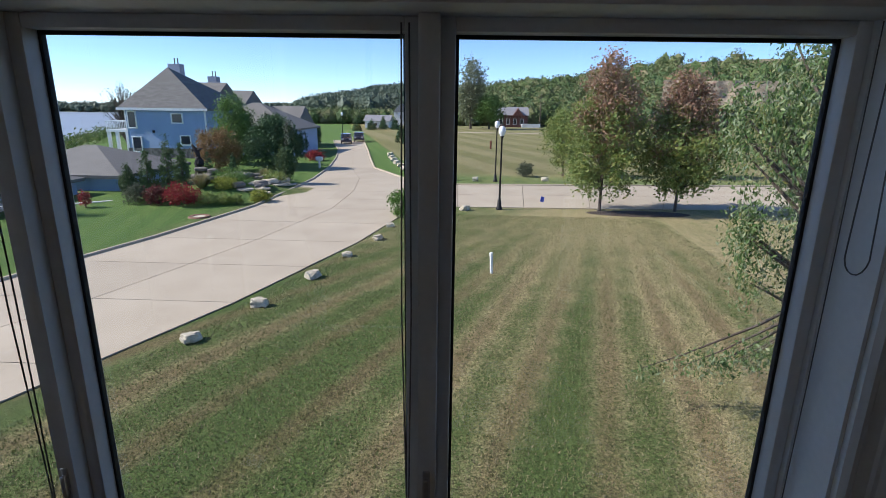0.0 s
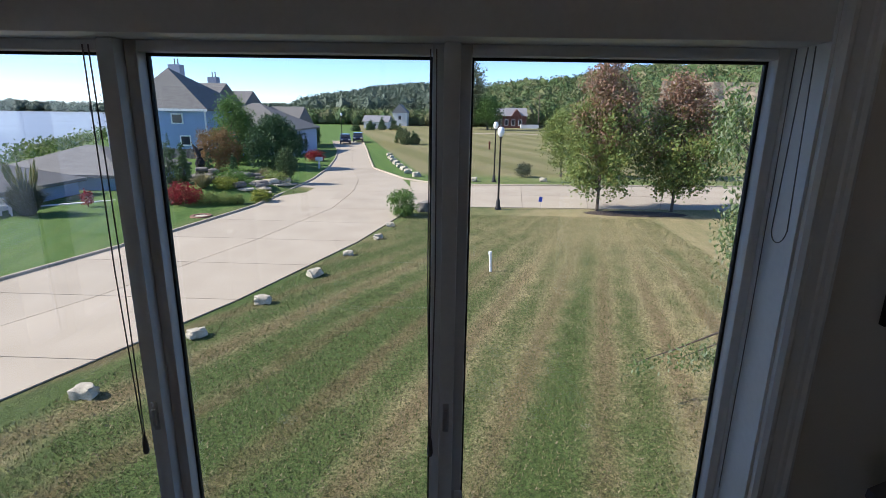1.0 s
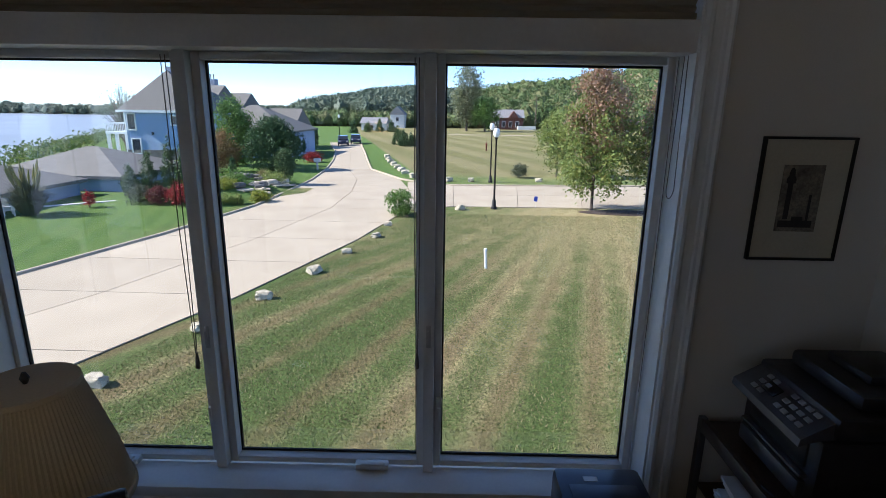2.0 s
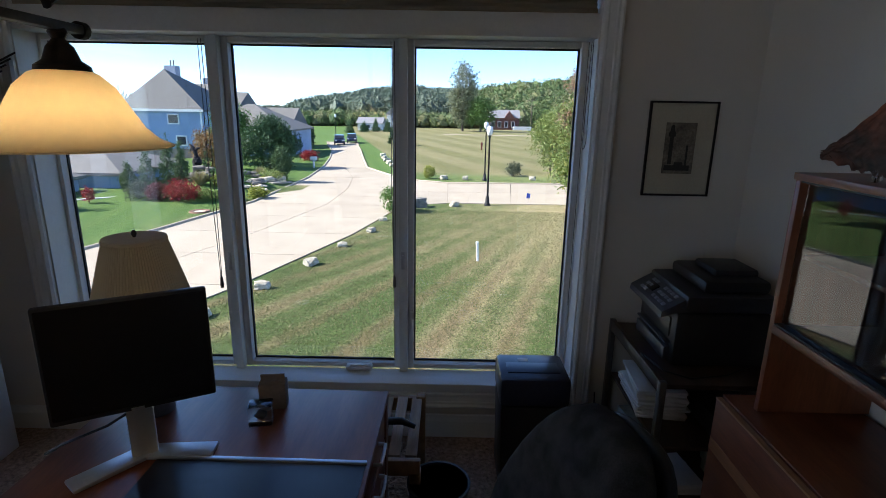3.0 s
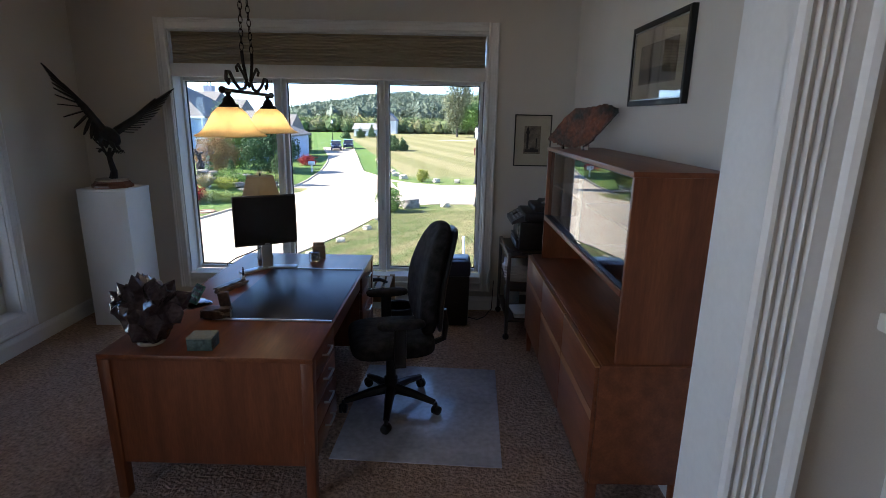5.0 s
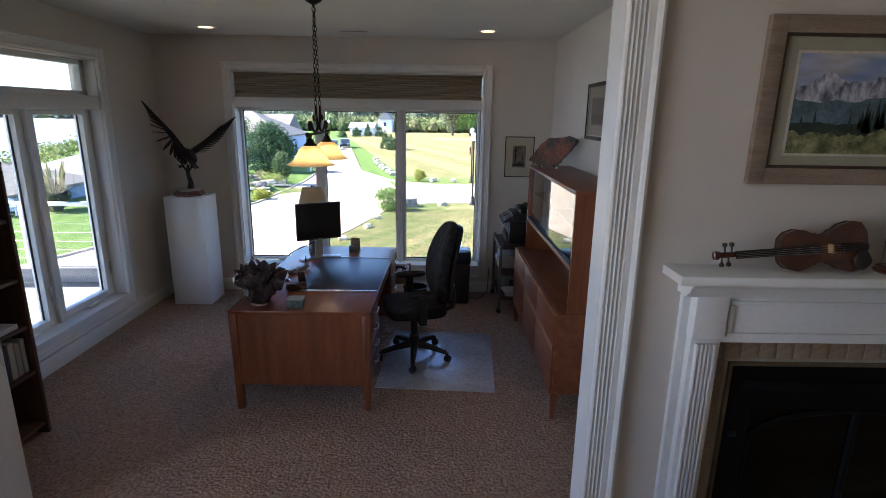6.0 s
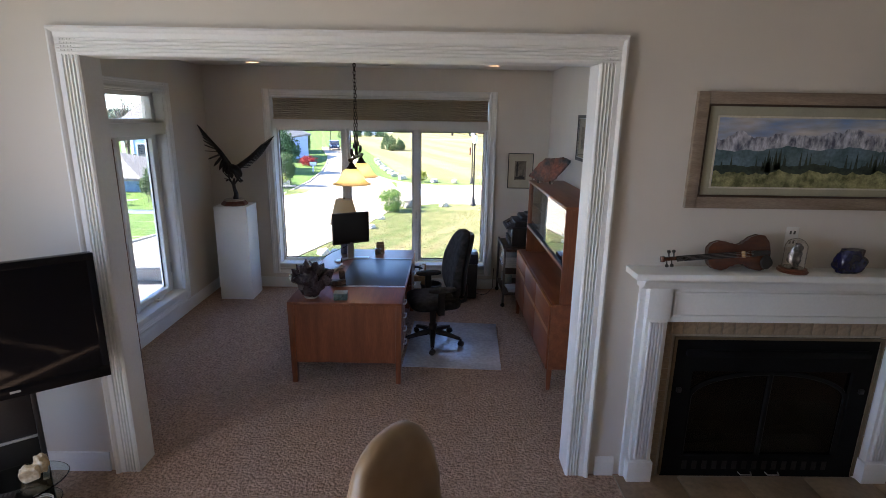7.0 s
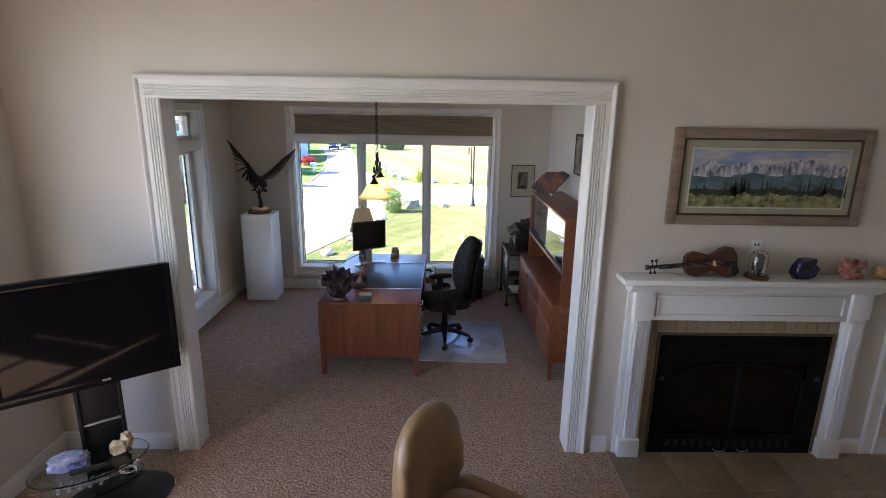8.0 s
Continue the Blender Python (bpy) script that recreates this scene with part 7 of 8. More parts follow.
def grass_tuft(name, label, x, y, r, h, material, seed, n=500, plume=0):
    rs = np.random.default_rng(seed)
    t = thing(name, label, "ornamental grass", (x, y, land(x, y)))
    a, q = rs.uniform(0, 6.283, n), rs.uniform(0.2, 1.0, n)
    b = np.stack([np.cos(a) * 0.2 * r, np.sin(a) * 0.2 * r, np.zeros(n)], 1)
    e = np.stack([np.cos(a) * r * q, np.sin(a) * r * q, h * (1.05 - 0.55 * q ** 2) * rs.uniform(0.7, 1.1, n)], 1)
    m = (b + e) / 2 + np.stack([np.zeros(n), np.zeros(n), h * 0.22 * np.ones(n)], 1)
    w = np.stack([-np.sin(a), np.cos(a), np.zeros(n)], 1) * 0.018 * (h / 1.2)
    v = np.stack([b - w, b + w, m + w, m - w, e], 1).reshape(-1, 3)
    i = np.arange(n) * 5
    f = [(int(k), int(k + 1), int(k + 2), int(k + 3)) for k in i] + [(int(k + 3), int(k + 2), int(k + 4)) for k in i]
    me = bpy.data.meshes.new("blades")
    me.from_pydata(v.tolist(), [], f)
    me.materials.append(material)
    o = new("blades", me)
    o.parent = t
    tagged(o, kind="stuff")
    for k in range(plume):
        aa, hh = rs.uniform(0, 6.283), h * rs.uniform(1.1, 1.6)
        p = Vector((math.cos(aa) * r * 0.5, math.sin(aa) * r * 0.5, hh))
        part("plume", tube(B(), [(0, 0, 0.1), tuple(p * 0.6), tuple(p * 0.8), tuple(p)], [0.01, 0.012, 0.06, 0.008], 6), STRAW, t)
    return t


grass_tuft("fountain_grass", "pale fountain grass clump in the garden bed", -17.6, 36.0, 1.1, 1.0, STRAW, 71, 600)
grass_tuft("fountain_grass", "pale fountain grass behind the bed", -17.4, 46.5, 0.9, 0.9, STRAW, 72, 400)
grass_tuft("pampas_grass", "tall pampas grass with pale plumes by the garage", -24.3, 29.2, 1.6, 2.0, GREY_L, 73, 700, 26)
shrub("red_sapling", "small bright red sapling on the lawn", -22.7, 31.8, 0.4, 1.0, REDL, 74, 350, 0.08)

for i, (x, y, h, r) in enumerate(((-23.6, 37.4, 2.1, 0.75), (-22.4, 37.8, 3.2, 0.85), (-20.9, 38.0, 3.6, 0.85), (-19.6, 37.4, 2.9, 0.65))):
    tree("cypress", "upright grey-green juniper by the garden bed", x, y, land(x, y), h, cone(r, 0.2, h), 2300, 120, 0.09, 0.085, CYPR, 80 + i, 0.05, "conifer", "upright junipers", limbs=6)
for i, (x, y, h, r) in enumerate(((-20.3, 42.6, 2.1, 0.62), (-20.2, 46.8, 2.2, 0.62))):
    tree("dwarf_conifer", "small dark cone-shaped conifer in the bed", x, y, land(x, y), h, cone(r, 0.05, h), 1700, 90, 0.06, 0.07, SPRUCE, 90 + i, 0.04, "conifer", "bed conifers", limbs=4)
tree("upright_yew", "dense oval yew by the street", -14.2, 42.9, land(-14.2, 42.9), 2.9, oval(0.88, 0.88, 0.1, 2.9, 0.45, 0.6), 4200, 110, 0.13, 0.085, CYPR, 95, 0.06, "conifer", limbs=6)
tree("spruce", "broad dark green spruce behind the bed", -18.9, 53.5, GZ, 4.8, oval(3.5, 2.8, 0.0, 5.2, 0.5, 0.45), 12000, 170, 0.30, 0.15, SPRUCE, 96, 0.14, "conifer", limbs=10)
tree("green_tree", "bright green tree beside the blue house", -24.3, 57.0, GZ, 6.4, oval(2.6, 2.3, 0.0, 6.9, 0.3), 9500, 130, 0.34, 0.15, LIME, 97, 0.12)
tree("orange_tree", "orange-brown autumn tree beside the bed", -23.2, 50.5, GZ, 3.8, oval(2.3, 2.0, 0.0, 4.3, 0.3), 5500, 110, 0.26, 0.12, ORANGE, 98, 0.09)
for i in range(9):
    x, y = -19.6 - 0.50 * i, 66 + 3.0 * i
    tree("arborvitae", "dark columnar arborvitae in a row", x - 1.0, y, GZ, 3.0, oval(0.62, 0.62, 0.0, 3.1, 0.55, 0.5), 900, 50, 0.13, 0.14, SPRUCE, 110 + i, 0.05, "conifer", "arborvitae row", limbs=3)
shrub("red_hedge", "low red shrub by the driveway", -17.3, 62.0, 1.1, 1.1, REDL, 121, 1200, 0.12)
for i, (x, y, h) in enumerate(((-11.3, 95, 3.3), (-9.9, 92, 3.0), (-8.8, 94, 2.6))):
    tree("pine", "dark young pine on the grass island", x, y, GZ, h, cone(1.35, 0.1, h), 1500, 80, 0.14, 0.16, SPRUCE, 130 + i, 0.06, "conifer", "island pines", limbs=4)

# rockery stones and paving
SLATE = mat("grey_rockery_stone", (0.22, 0.20, 0.17), 0.9, col2=(0.12, 0.11, 0.10), scale=4, fine=30, var=0.2, bump=0.6, dist=0.02)
rng = random.Random(22)
for i in range(26):
    x, y = rng.uniform(-19.5, -13.8), rng.uniform(36.5, 44.0)
    s = rng.uniform(0.25, 0.6)
    solid("rockery_stone", stone(B(), 0, 0, s * 0.3, s, s * 0.7, s * 0.42, i + 3, 0.3, 2, 1.4, True), SLATE if i % 3 else ROCK, "flat rockery stone in the garden bed", "rock", "rockery stones", at=(x, y, land(x, y)), rz=rng.uniform(0, 90))
for i in range(7):
    s = rng.uniform(0.45, 0.7)
    x, y = -20.6 + rng.uniform(-0.6, 1.4), 41.0 + rng.uniform(-0.5, 1.2)
    solid("rockery_stone", stone(B(), 0, 0, s * 0.45 + 0.3 * (i % 3), s, s * 0.7, s * 0.45, i + 40, 0.25, 2, 1.2, True), SLATE, "stacked rockery stone of the small cascade", "rock", "rockery stones", at=(x, y, land(x, y)), rz=rng.uniform(0, 90))
paving = thing("stone_path", "pale irregular flagstone paving beside the street", "paving", kind="structure")
for i in range(34):
    x, y = rng.uniform(-15.2, -13.25), rng.uniform(36.2, 45.0)
    r = rng.uniform(0.35, 0.65)
    k = rng.randint(5, 7)
    bm = B()
    ring = [(x + r * rng.uniform(0.8, 1.1) * math.cos(6.283 * j / k), y + r * rng.uniform(0.8, 1.1) * math.sin(6.283 * j / k)) for j in range(k)]
    extrude_profile(bm, ring, "z", land(x, y) - 0.05, land(x, y) + 0.05 + 0.004 * (i % 5))
    part("flagstone", bm, ROCK, paving, smooth=False)

for i, (px_, d_, h_) in enumerate(((676, 150, 3.4), (655, 148, 2.6), (698, 150, 3.8), (628, 140, 3.0))):
    tree("pine", "dark pine in front of the white building", ((px_ - 784) / 977 - 0.043) * d_, d_, GZ, h_, cone(1.5, 0.0, h_), 900, 60, 0.2, 0.25, SPRUCE, 230 + i, 0.08, "conifer", "far pines", limbs=3)

# bronze garden sculpture on a rock column
bm = B()
tube(bm, [(0, 0, 0), (0.12, 0, 0.5), (-0.08, 0, 1.0), (0.08, 0, 1.5)], [0.42, 0.34, 0.26, 0.16], 8)
stone(bm, 0.12, 0, 1.05, 0.34, 0.3, 0.42, 4, 0.35, 3, 1.8)
tube(bm, [(0.08, 0, 1.5), (0.0, 0, 1.9), (-0.18, 0, 2.15), (-0.40, 0.05, 2.45)], [0.16, 0.2, 0.16, 0.05], 8)
tube(bm, [(0.0, 0, 1.95), (0.22, 0, 2.1), (0.45, 0, 2.15)], [0.15, 0.12, 0.04], 8)
tube(bm, [(-0.18, 0, 2.15), (-0.32, 0, 2.05), (-0.42, 0, 1.9)], [0.12, 0.09, 0.03], 8)
solid("garden_sculpture", bm, BRONZE, "dark bronze bird sculpture on a rock in the garden", "sculpture", at=(-21.6, 43.6, land(-21.6, 43.6) + 0.5))
solid("sculpture_rock", stone(B(), 0, 0, 0.2, 0.9, 0.8, 0.5, 8, 0.3, 3, 1.3, True), SLATE, "grey boulder under the garden sculpture", "rock", at=(-21.6, 43.6, land(-21.6, 43.6)))

# ---- blue house ----
SIDING = mat("pale_blue_siding", (0.30, 0.40, 0.56), 0.7, scale=0.6, fine=25, var=0.06, bump=0.1, dist=0.004)
ROOF = mat("grey_shingles", (0.185, 0.18, 0.165), 0.9, col2=(0.135, 0.13, 0.12), scale=1.5, fine=14, var=0.25, bump=0.5, dist=0.02, stretch=(1, 1, 3))
DARKG = mat("dark_window_glass", (0.03, 0.035, 0.045), 0.08, var=0.1, bump=0)
STONEV = mat("stone_veneer", (0.22, 0.20, 0.18), 0.9, scale=3, fine=14, var=0.35, bump=0.6, dist=0.03)


def hip_roof(bm, x0, x1, y0, y1, z, h, over=0.5, ridge_y=True, shift=0.0):
    x0, x1, y0, y1 = x0 - over, x1 + over, y0 - over, y1 + over
    k = (x1 - x0) / 2 if ridge_y else (y1 - y0) / 2
    c = [(x0, y0, z), (x1, y0, z), (x1, y1, z), (x0, y1, z)]
    r = [((x0 + x1) / 2 + shift, y0 + k, z + h), ((x0 + x1) / 2 + shift, y1 - k, z + h)] if ridge_y else [(x0 + k, (y0 + y1) / 2, z + h), (x1 - k, (y0 + y1) / 2, z + h)]
    v = [bm.verts.new(p) for p in c + r]
    fs = ((0, 1, 4), (1, 2, 5, 4), (2, 3, 5), (3, 0, 4, 5)) if ridge_y else ((0, 1, 5, 4), (1, 2, 5), (2, 3, 4, 5), (3, 0, 4))
    for f in fs:
        bm.faces.new([v[i] for i in f])
    lo = [bm.verts.new((p[0], p[1], z - 0.22)) for p in c]
    for i in range(4):
        bm.faces.new((v[i], lo[i], lo[(i + 1) % 4], v[(i + 1) % 4]))
    bm.faces.new(lo[::-1])
    bmesh.ops.recalc_face_normals(bm, faces=bm.faces[:])
    return bm


def gable_roof(bm, x0, x1, y0, y1, z, h, over=0.4):
    ym = (y0 + y1) / 2
    return extrude_profile(bm, [(y0 - over, z - 0.2), (y0 - over, z), (ym, z + h), (y1 + over, z), (y1 + over, z - 0.2)], "x", x0 - over, x1 + over)


def house_window(parent, x0, x1, z0, z1, y, name="window", bars=0):
    w = part(name, box(box(box(box(B(), x0, x0 + 0.14, y - 0.10, y - 0.005, z0, z1, 0.01), x1 - 0.14, x1, y - 0.10, y - 0.005, z0, z1, 0.01), x0 + 0.14, x1 - 0.14, y - 0.10, y - 0.005, z1 - 0.14, z1, 0.01), x0 + 0.14, x1 - 0.14, y - 0.10, y - 0.005, z0, z0 + 0.14, 0.01), TRIM, parent)
    part("pane", box(B(), x0 + 0.14, x1 - 0.14, y - 0.05, y - 0.004, z0 + 0.14, z1 - 0.14), DARKG, w, smooth=False)
    for k in range(bars):
        z = z0 + 0.14 + (z1 - z0 - 0.28) * (k + 1) / (bars + 1)
        part("bar", box(B(), x0 + 0.14, x1 - 0.14, y - 0.07, y - 0.05, z - 0.025, z + 0.025), TRIM, w, smooth=False)


hs = thing("house", "pale blue two-storey house with grey hip roofs and white trim", "house")
HX0, HX1, HY = -39.1, -29.7, 62.0
bm = B()
box(bm, HX0, HX1, HY, HY + 12.5, -6.5, 1.4)
part("wall", bm, SIDING, hs, smooth=False)
bm = B()
for i in range(38):
    z = -3.05 + i * 0.115
    extrude_profile(bm, [(HY - 0.001, z), (HY - 0.03, z), (HY - 0.008, z + 0.115), (HY - 0.001, z + 0.115)], "x", HX0, HX1)
part("siding", bm, SIDING, hs, smooth=False)
part("foundation", box(B(), HX0 - 0.05, HX1 + 0.05, HY - 0.08, HY + 12.5, -6.6, -3.1), STONEV, hs, smooth=False)
part("corner_board", box(box(B(), HX0 - 0.04, HX0 + 0.12, HY - 0.05, HY + 0.1, -3.1, 1.2), HX1 - 0.12, HX1 + 0.04, HY - 0.05, HY + 0.1, -3.1, 1.2), TRIM, hs, smooth=False)


def peak_roof(bm, x0, x1, y0, y1, z, h, px, py, over=0.5):
    """Four slopes up to one point."""
    c = [(x0 - over, y0 - over, z), (x1 + over, y0 - over, z), (x1 + over, y1 + over, z), (x0 - over, y1 + over, z)]
    v, lo, p = [bm.verts.new(q) for q in c], [bm.verts.new((q[0], q[1], z - 0.22)) for q in c], bm.verts.new((px, py, z + h))
    for k in range(4):
        bm.faces.new((v[k], v[(k + 1) % 4], p)), bm.faces.new((v[k], lo[k], lo[(k + 1) % 4], v[(k + 1) % 4]))
    bm.faces.new(lo[::-1])
    bmesh.ops.recalc_face_normals(bm, faces=bm.faces[:])
    return bm


rf = part("roof", peak_roof(B(), HX0, HX1, HY, HY + 12.5, 1.4, 4.6, -34.9, HY + 2.6), ROOF, hs, smooth=False)
part("fascia", box(B(), HX0 - 0.56, HX1 + 0.56, HY - 0.58, HY - 0.545, 1.15, 1.42), TRIM, hs, smooth=False)
CHIM = mat("chimney_siding", (0.33, 0.36, 0.42), 0.8, bump=0.1)
for x, y, z, w in ((-37.3, 71.0, 6.8, 0.75), (-35.9, 78.2, 5.7, 0.62)):
    c = part("chimney", box(B(), x - w, x + w, y - 0.6, y + 0.6, 1.5, z), CHIM, rf, smooth=False)
    for k in (-0.12, 0.3):
        part("flue", lathe(B(), [(0.07, 0), (0.07, 0.6), (0.12, 0.62), (0.06, 0.72)], x + k, y, z, 10), GREYM, c)
house_window(hs, -33.7, -32.3, -0.30, 0.90, HY, bars=0)
house_window(hs, -32.9, -31.6, -2.75, -1.55, HY, bars=0)
house_window(hs, -30.7, -29.9, -1.75, -1.2, HY)
house_window(hs, -38.85, -37.75, -0.9, 1.1, HY, bars=0)
house_window(hs, -38.6, -37.4, -3.6, -1.75, HY)
part("wall_lamp", box(B(), -36.0, -35.75, HY - 0.2, HY - 0.03, -1.35, -1.05, 0.03), LAMPM, hs)
# wings behind, ridges across the street's line
for x0, x1, y0, y1, z, h in ((-37.8, -33.4, 71.5, 80.5, 2.0, 2.8), (-36.8, -32.9, 80.0, 88.0, 1.6, 2.4), (-30.2, -25.4, 80.5, 90.0, -1.2, 3.0)):
    part("wing_wall", box(B(), x0, x1, y0, y1, -6.5, z - 0.05), SIDING, hs, smooth=False)
    part("wing_roof", gable_roof(B(), x0, x1, y0, y1, z, h, 0.3), ROOF, hs, smooth=False)
part("wing_wall", box(B(), -34.0, -21.4, 66.4, 78.0, -6.5, -0.95), SIDING, hs, smooth=False)
part("wing_roof", hip_roof(B(), -34.0, -21.4, 66.4, 78.0, -0.9, 3.1, 0.4, False), ROOF, hs, smooth=False)
# balcony on the river side
bal = part("balcony", box(B(), -42.0, HX0 - 0.02, 62.6, 67.5, -1.35, -1.1), TRIM, hs, smooth=False)
for x, y in ((-41.8, 62.8), (-40.8, 62.8), (-39.6, 62.8), (-41.8, 67.2)):
    part("post", box(B(), x - 0.15, x + 0.15, y - 0.15, y + 0.15, -5.0, -1.35), TRIM, bal, smooth=False)
for x0, x1, y0, y1 in ((-42.0, HX0, 62.6, 62.7), (-42.0, -41.9, 62.7, 67.5)):
    part("handrail", box(B(), x0, x1, y0, y1, -0.2, -0.1), TRIM, bal, smooth=False)
for i in range(14):
    part("baluster", box(B(), -41.95 + i * 0.2, -41.90 + i * 0.2, 62.63, 62.68, -1.1, -0.2), TRIM, bal, smooth=False)
part("lower_deck", box(B(), -42.0, HX0 - 0.02, 62.6, 67.5, -4.1, -3.9), TRIM, bal, smooth=False)
bt = tree("bare_tree", "thin-leaved grey tree behind the blue house", -47.0, 74.0, -5.5, 10.5, oval(3.0, 2.5, 3.0, 10.6, 0.2, 0.1), 1500, 110, 0.25, 0.13, GREY_L, 140, 0.22, limbs=110)

# ---- low garages beside the bed ----


def garage(x0, x1, y0, y1, ze, h, label, ridge_y):
    g = thing("garage", label, "garage", group="garages")
    part("wall", box(B(), x0, x1, y0, y1, -7.5, ze), SIDING, g, smooth=False)
    part("roof", hip_roof(B(), x0, x1, y0, y1, ze, h, 0.4, ridge_y), ROOF, g, smooth=False)


garage(-34.5, -24.6, 38.0, 47.0, -3.05, 1.75, "low blue-grey garage with a grey hip roof", False)
garage(-36.5, -26.6, 27.0, 36.4, -3.1, 1.9, "low blue-grey garage with a grey shingle roof", True)

# riverside scrub
rng = random.Random(5)
rs = np.random.default_rng(77)
scrub = thing("river_scrub", "tangled green scrub on the river bank", "scrub", kind="stuff")
cs = []
for i in range(520):
    y = rng.uniform(38, 150)
    x = -50 - 0.45 * y + rng.uniform(-2, 30)
    cs.append((x, y, land(x, y) + rng.uniform(0.1, 1.5)))
cs = np.array(cs)
pts = cs[rs.integers(0, len(cs), 20000)] + rs.normal(size=(20000, 3)) * [0.9, 0.9, 0.45]
leaves("foliage", pts, 0.30, leaf_mat("scrub_leaves", [(0.05, 0.09, 0.02), (0.10, 0.16, 0.04), (0.17, 0.20, 0.07)]), rs, scrub)


# ---- far woods and hills ----
def way(px):
    """Sideways slope of a sight line across the far view."""
    return (px - 784) / 977 - 0.043


# the far set is paler and greyer, with distance haze in its colours
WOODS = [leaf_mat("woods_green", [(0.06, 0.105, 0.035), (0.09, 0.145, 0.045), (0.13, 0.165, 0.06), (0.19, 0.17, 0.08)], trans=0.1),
         leaf_mat("woods_far_hazed", [(0.075, 0.11, 0.075), (0.10, 0.135, 0.09), (0.12, 0.145, 0.095)], trans=0.1)]


def woods(name, label, skyline, d0, d1, count, size, material, seed, base=GZ, soil=(0.05, 0.07, 0.03), bare=0):
    """A wooded rise: a ground sheet from d0 up to a skyline at d1, covered with tree crowns."""
    rg = random.Random(seed)
    rs2 = np.random.default_rng(seed)

    def top(p):
        for (a, b), (c, d) in zip(skyline, skyline[1:]):
            if a <= p <= c:
                return b + (d - b) * (p - a) / (c - a)
        return skyline[-1][1]
    p0, p1 = skyline[0][0], skyline[-1][0]
    t = thing(name, label, "woods", kind="stuff")
    bm = B()
    rows = []
    for j in range(9):
        f = j / 8
        dist = d0 + (d1 - d0) * f
        row = []
        for i in range(41):
            p = p0 + (p1 - p0) * i / 40
            zt = 1.9 + d1 * (190 - top(p)) / 977 - size * 1.45
            row.append(bm.verts.new((way(p) * dist, dist, base - 0.3 + max(0, zt - base) * f ** 0.8)))
        rows.append(row)
    for a, b in zip(rows, rows[1:]):
        for i in range(40):
            bm.faces.new((a[i], a[i + 1], b[i + 1], b[i]))
    part("hillside", bm, mat("wood_floor", soil, 0.95, scale=0.05, fine=0.8, var=0.3, bump=0), t)
    cen, rad = [], []
    for k in range(count):
        f = rg.random() ** 0.8
        p = rg.uniform(p0, p1)
        if bare and p > bare and f > 0.68 and k % 23:
            continue
        dist = d0 + (d1 - d0) * f
        zt = 1.9 + d1 * (190 - top(p)) / 977 - size * 1.45
        s = size * rg.uniform(0.55, 1.15)
        cen.append((way(p) * dist, dist, base + max(0, zt - base) * f ** 0.8 + s * 0.6))
        rad.append(s)
    cen, rad = np.array(cen), np.array(rad)
    count, per = len(cen), 120
    ico = B()
    bmesh.ops.create_icosphere(ico, subdivisions=1, radius=1.0)
    tri = [[v.index for v in q.verts] for q in ico.faces]
    ball = np.array([v.co[:] for v in ico.verts])
    nv = len(ball)
    blob = ball[None] * (1 + 0.16 * rs2.normal(size=(count, nv, 1))) * rad[:, None, None] * [0.62, 0.62, 0.72] + cen[:, None, :]
    me = bpy.data.meshes.new("crown_masses")
    me.from_pydata(blob.reshape(-1, 3).tolist(), [], (np.array(tri)[None] + np.arange(count)[:, None, None] * nv).reshape(-1, 3).tolist())
    me.materials.append(material)
    mass = new("crown_masses", me)
    mass.parent = t
    tagged(mass, kind="stuff")
    d = rs2.normal(size=(count, per, 3))
    d /= np.linalg.norm(d, axis=2)[:, :, None]
    d[:, :, 2] = np.abs(d[:, :, 2]) * 1.15 - 0.25
    lump = 1 + 0.16 * rs2.normal(size=(count, per, 1))
    pts = (cen[:, None, :] + d * rad[:, None, None] * lump * 0.85).reshape(-1, 3)
    leaves("crowns", pts, size * 0.155, material, rs2, t, long=1.2)
    return t


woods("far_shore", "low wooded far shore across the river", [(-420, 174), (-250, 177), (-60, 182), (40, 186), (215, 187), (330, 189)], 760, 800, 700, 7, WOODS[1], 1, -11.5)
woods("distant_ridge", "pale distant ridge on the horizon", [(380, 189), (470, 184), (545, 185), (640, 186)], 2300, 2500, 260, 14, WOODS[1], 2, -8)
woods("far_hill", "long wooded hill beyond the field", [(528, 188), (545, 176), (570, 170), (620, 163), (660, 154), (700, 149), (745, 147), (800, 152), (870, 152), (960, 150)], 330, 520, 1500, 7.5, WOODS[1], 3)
woods("east_hill", "wooded hill with turning leaves behind the field", [(836, 156), (880, 141), (950, 134), (1010, 131), (1060, 118), (1120, 110), (1180, 92), (1215, 84), (1330, 78), (1500, 74), (1750, 70), (2100, 80)], 205, 300, 1700, 5.0, WOODS[0], 4, soil=(0.25, 0.21, 0.125), bare=1185)
woods("tree_line", "belt of trees at the end of the street", [(530, 206), (560, 196), (610, 190), (650, 200), (720, 192), (800, 205), (850, 200)], 190, 215, 420, 3.4, WOODS[0], 5)
woods("tree_line_east", "belt of trees behind the field", [(850, 190), (880, 186), (960, 180), (1010, 175), (1100, 170), (1300, 165)], 195, 205, 200, 4.8, WOODS[0], 6)
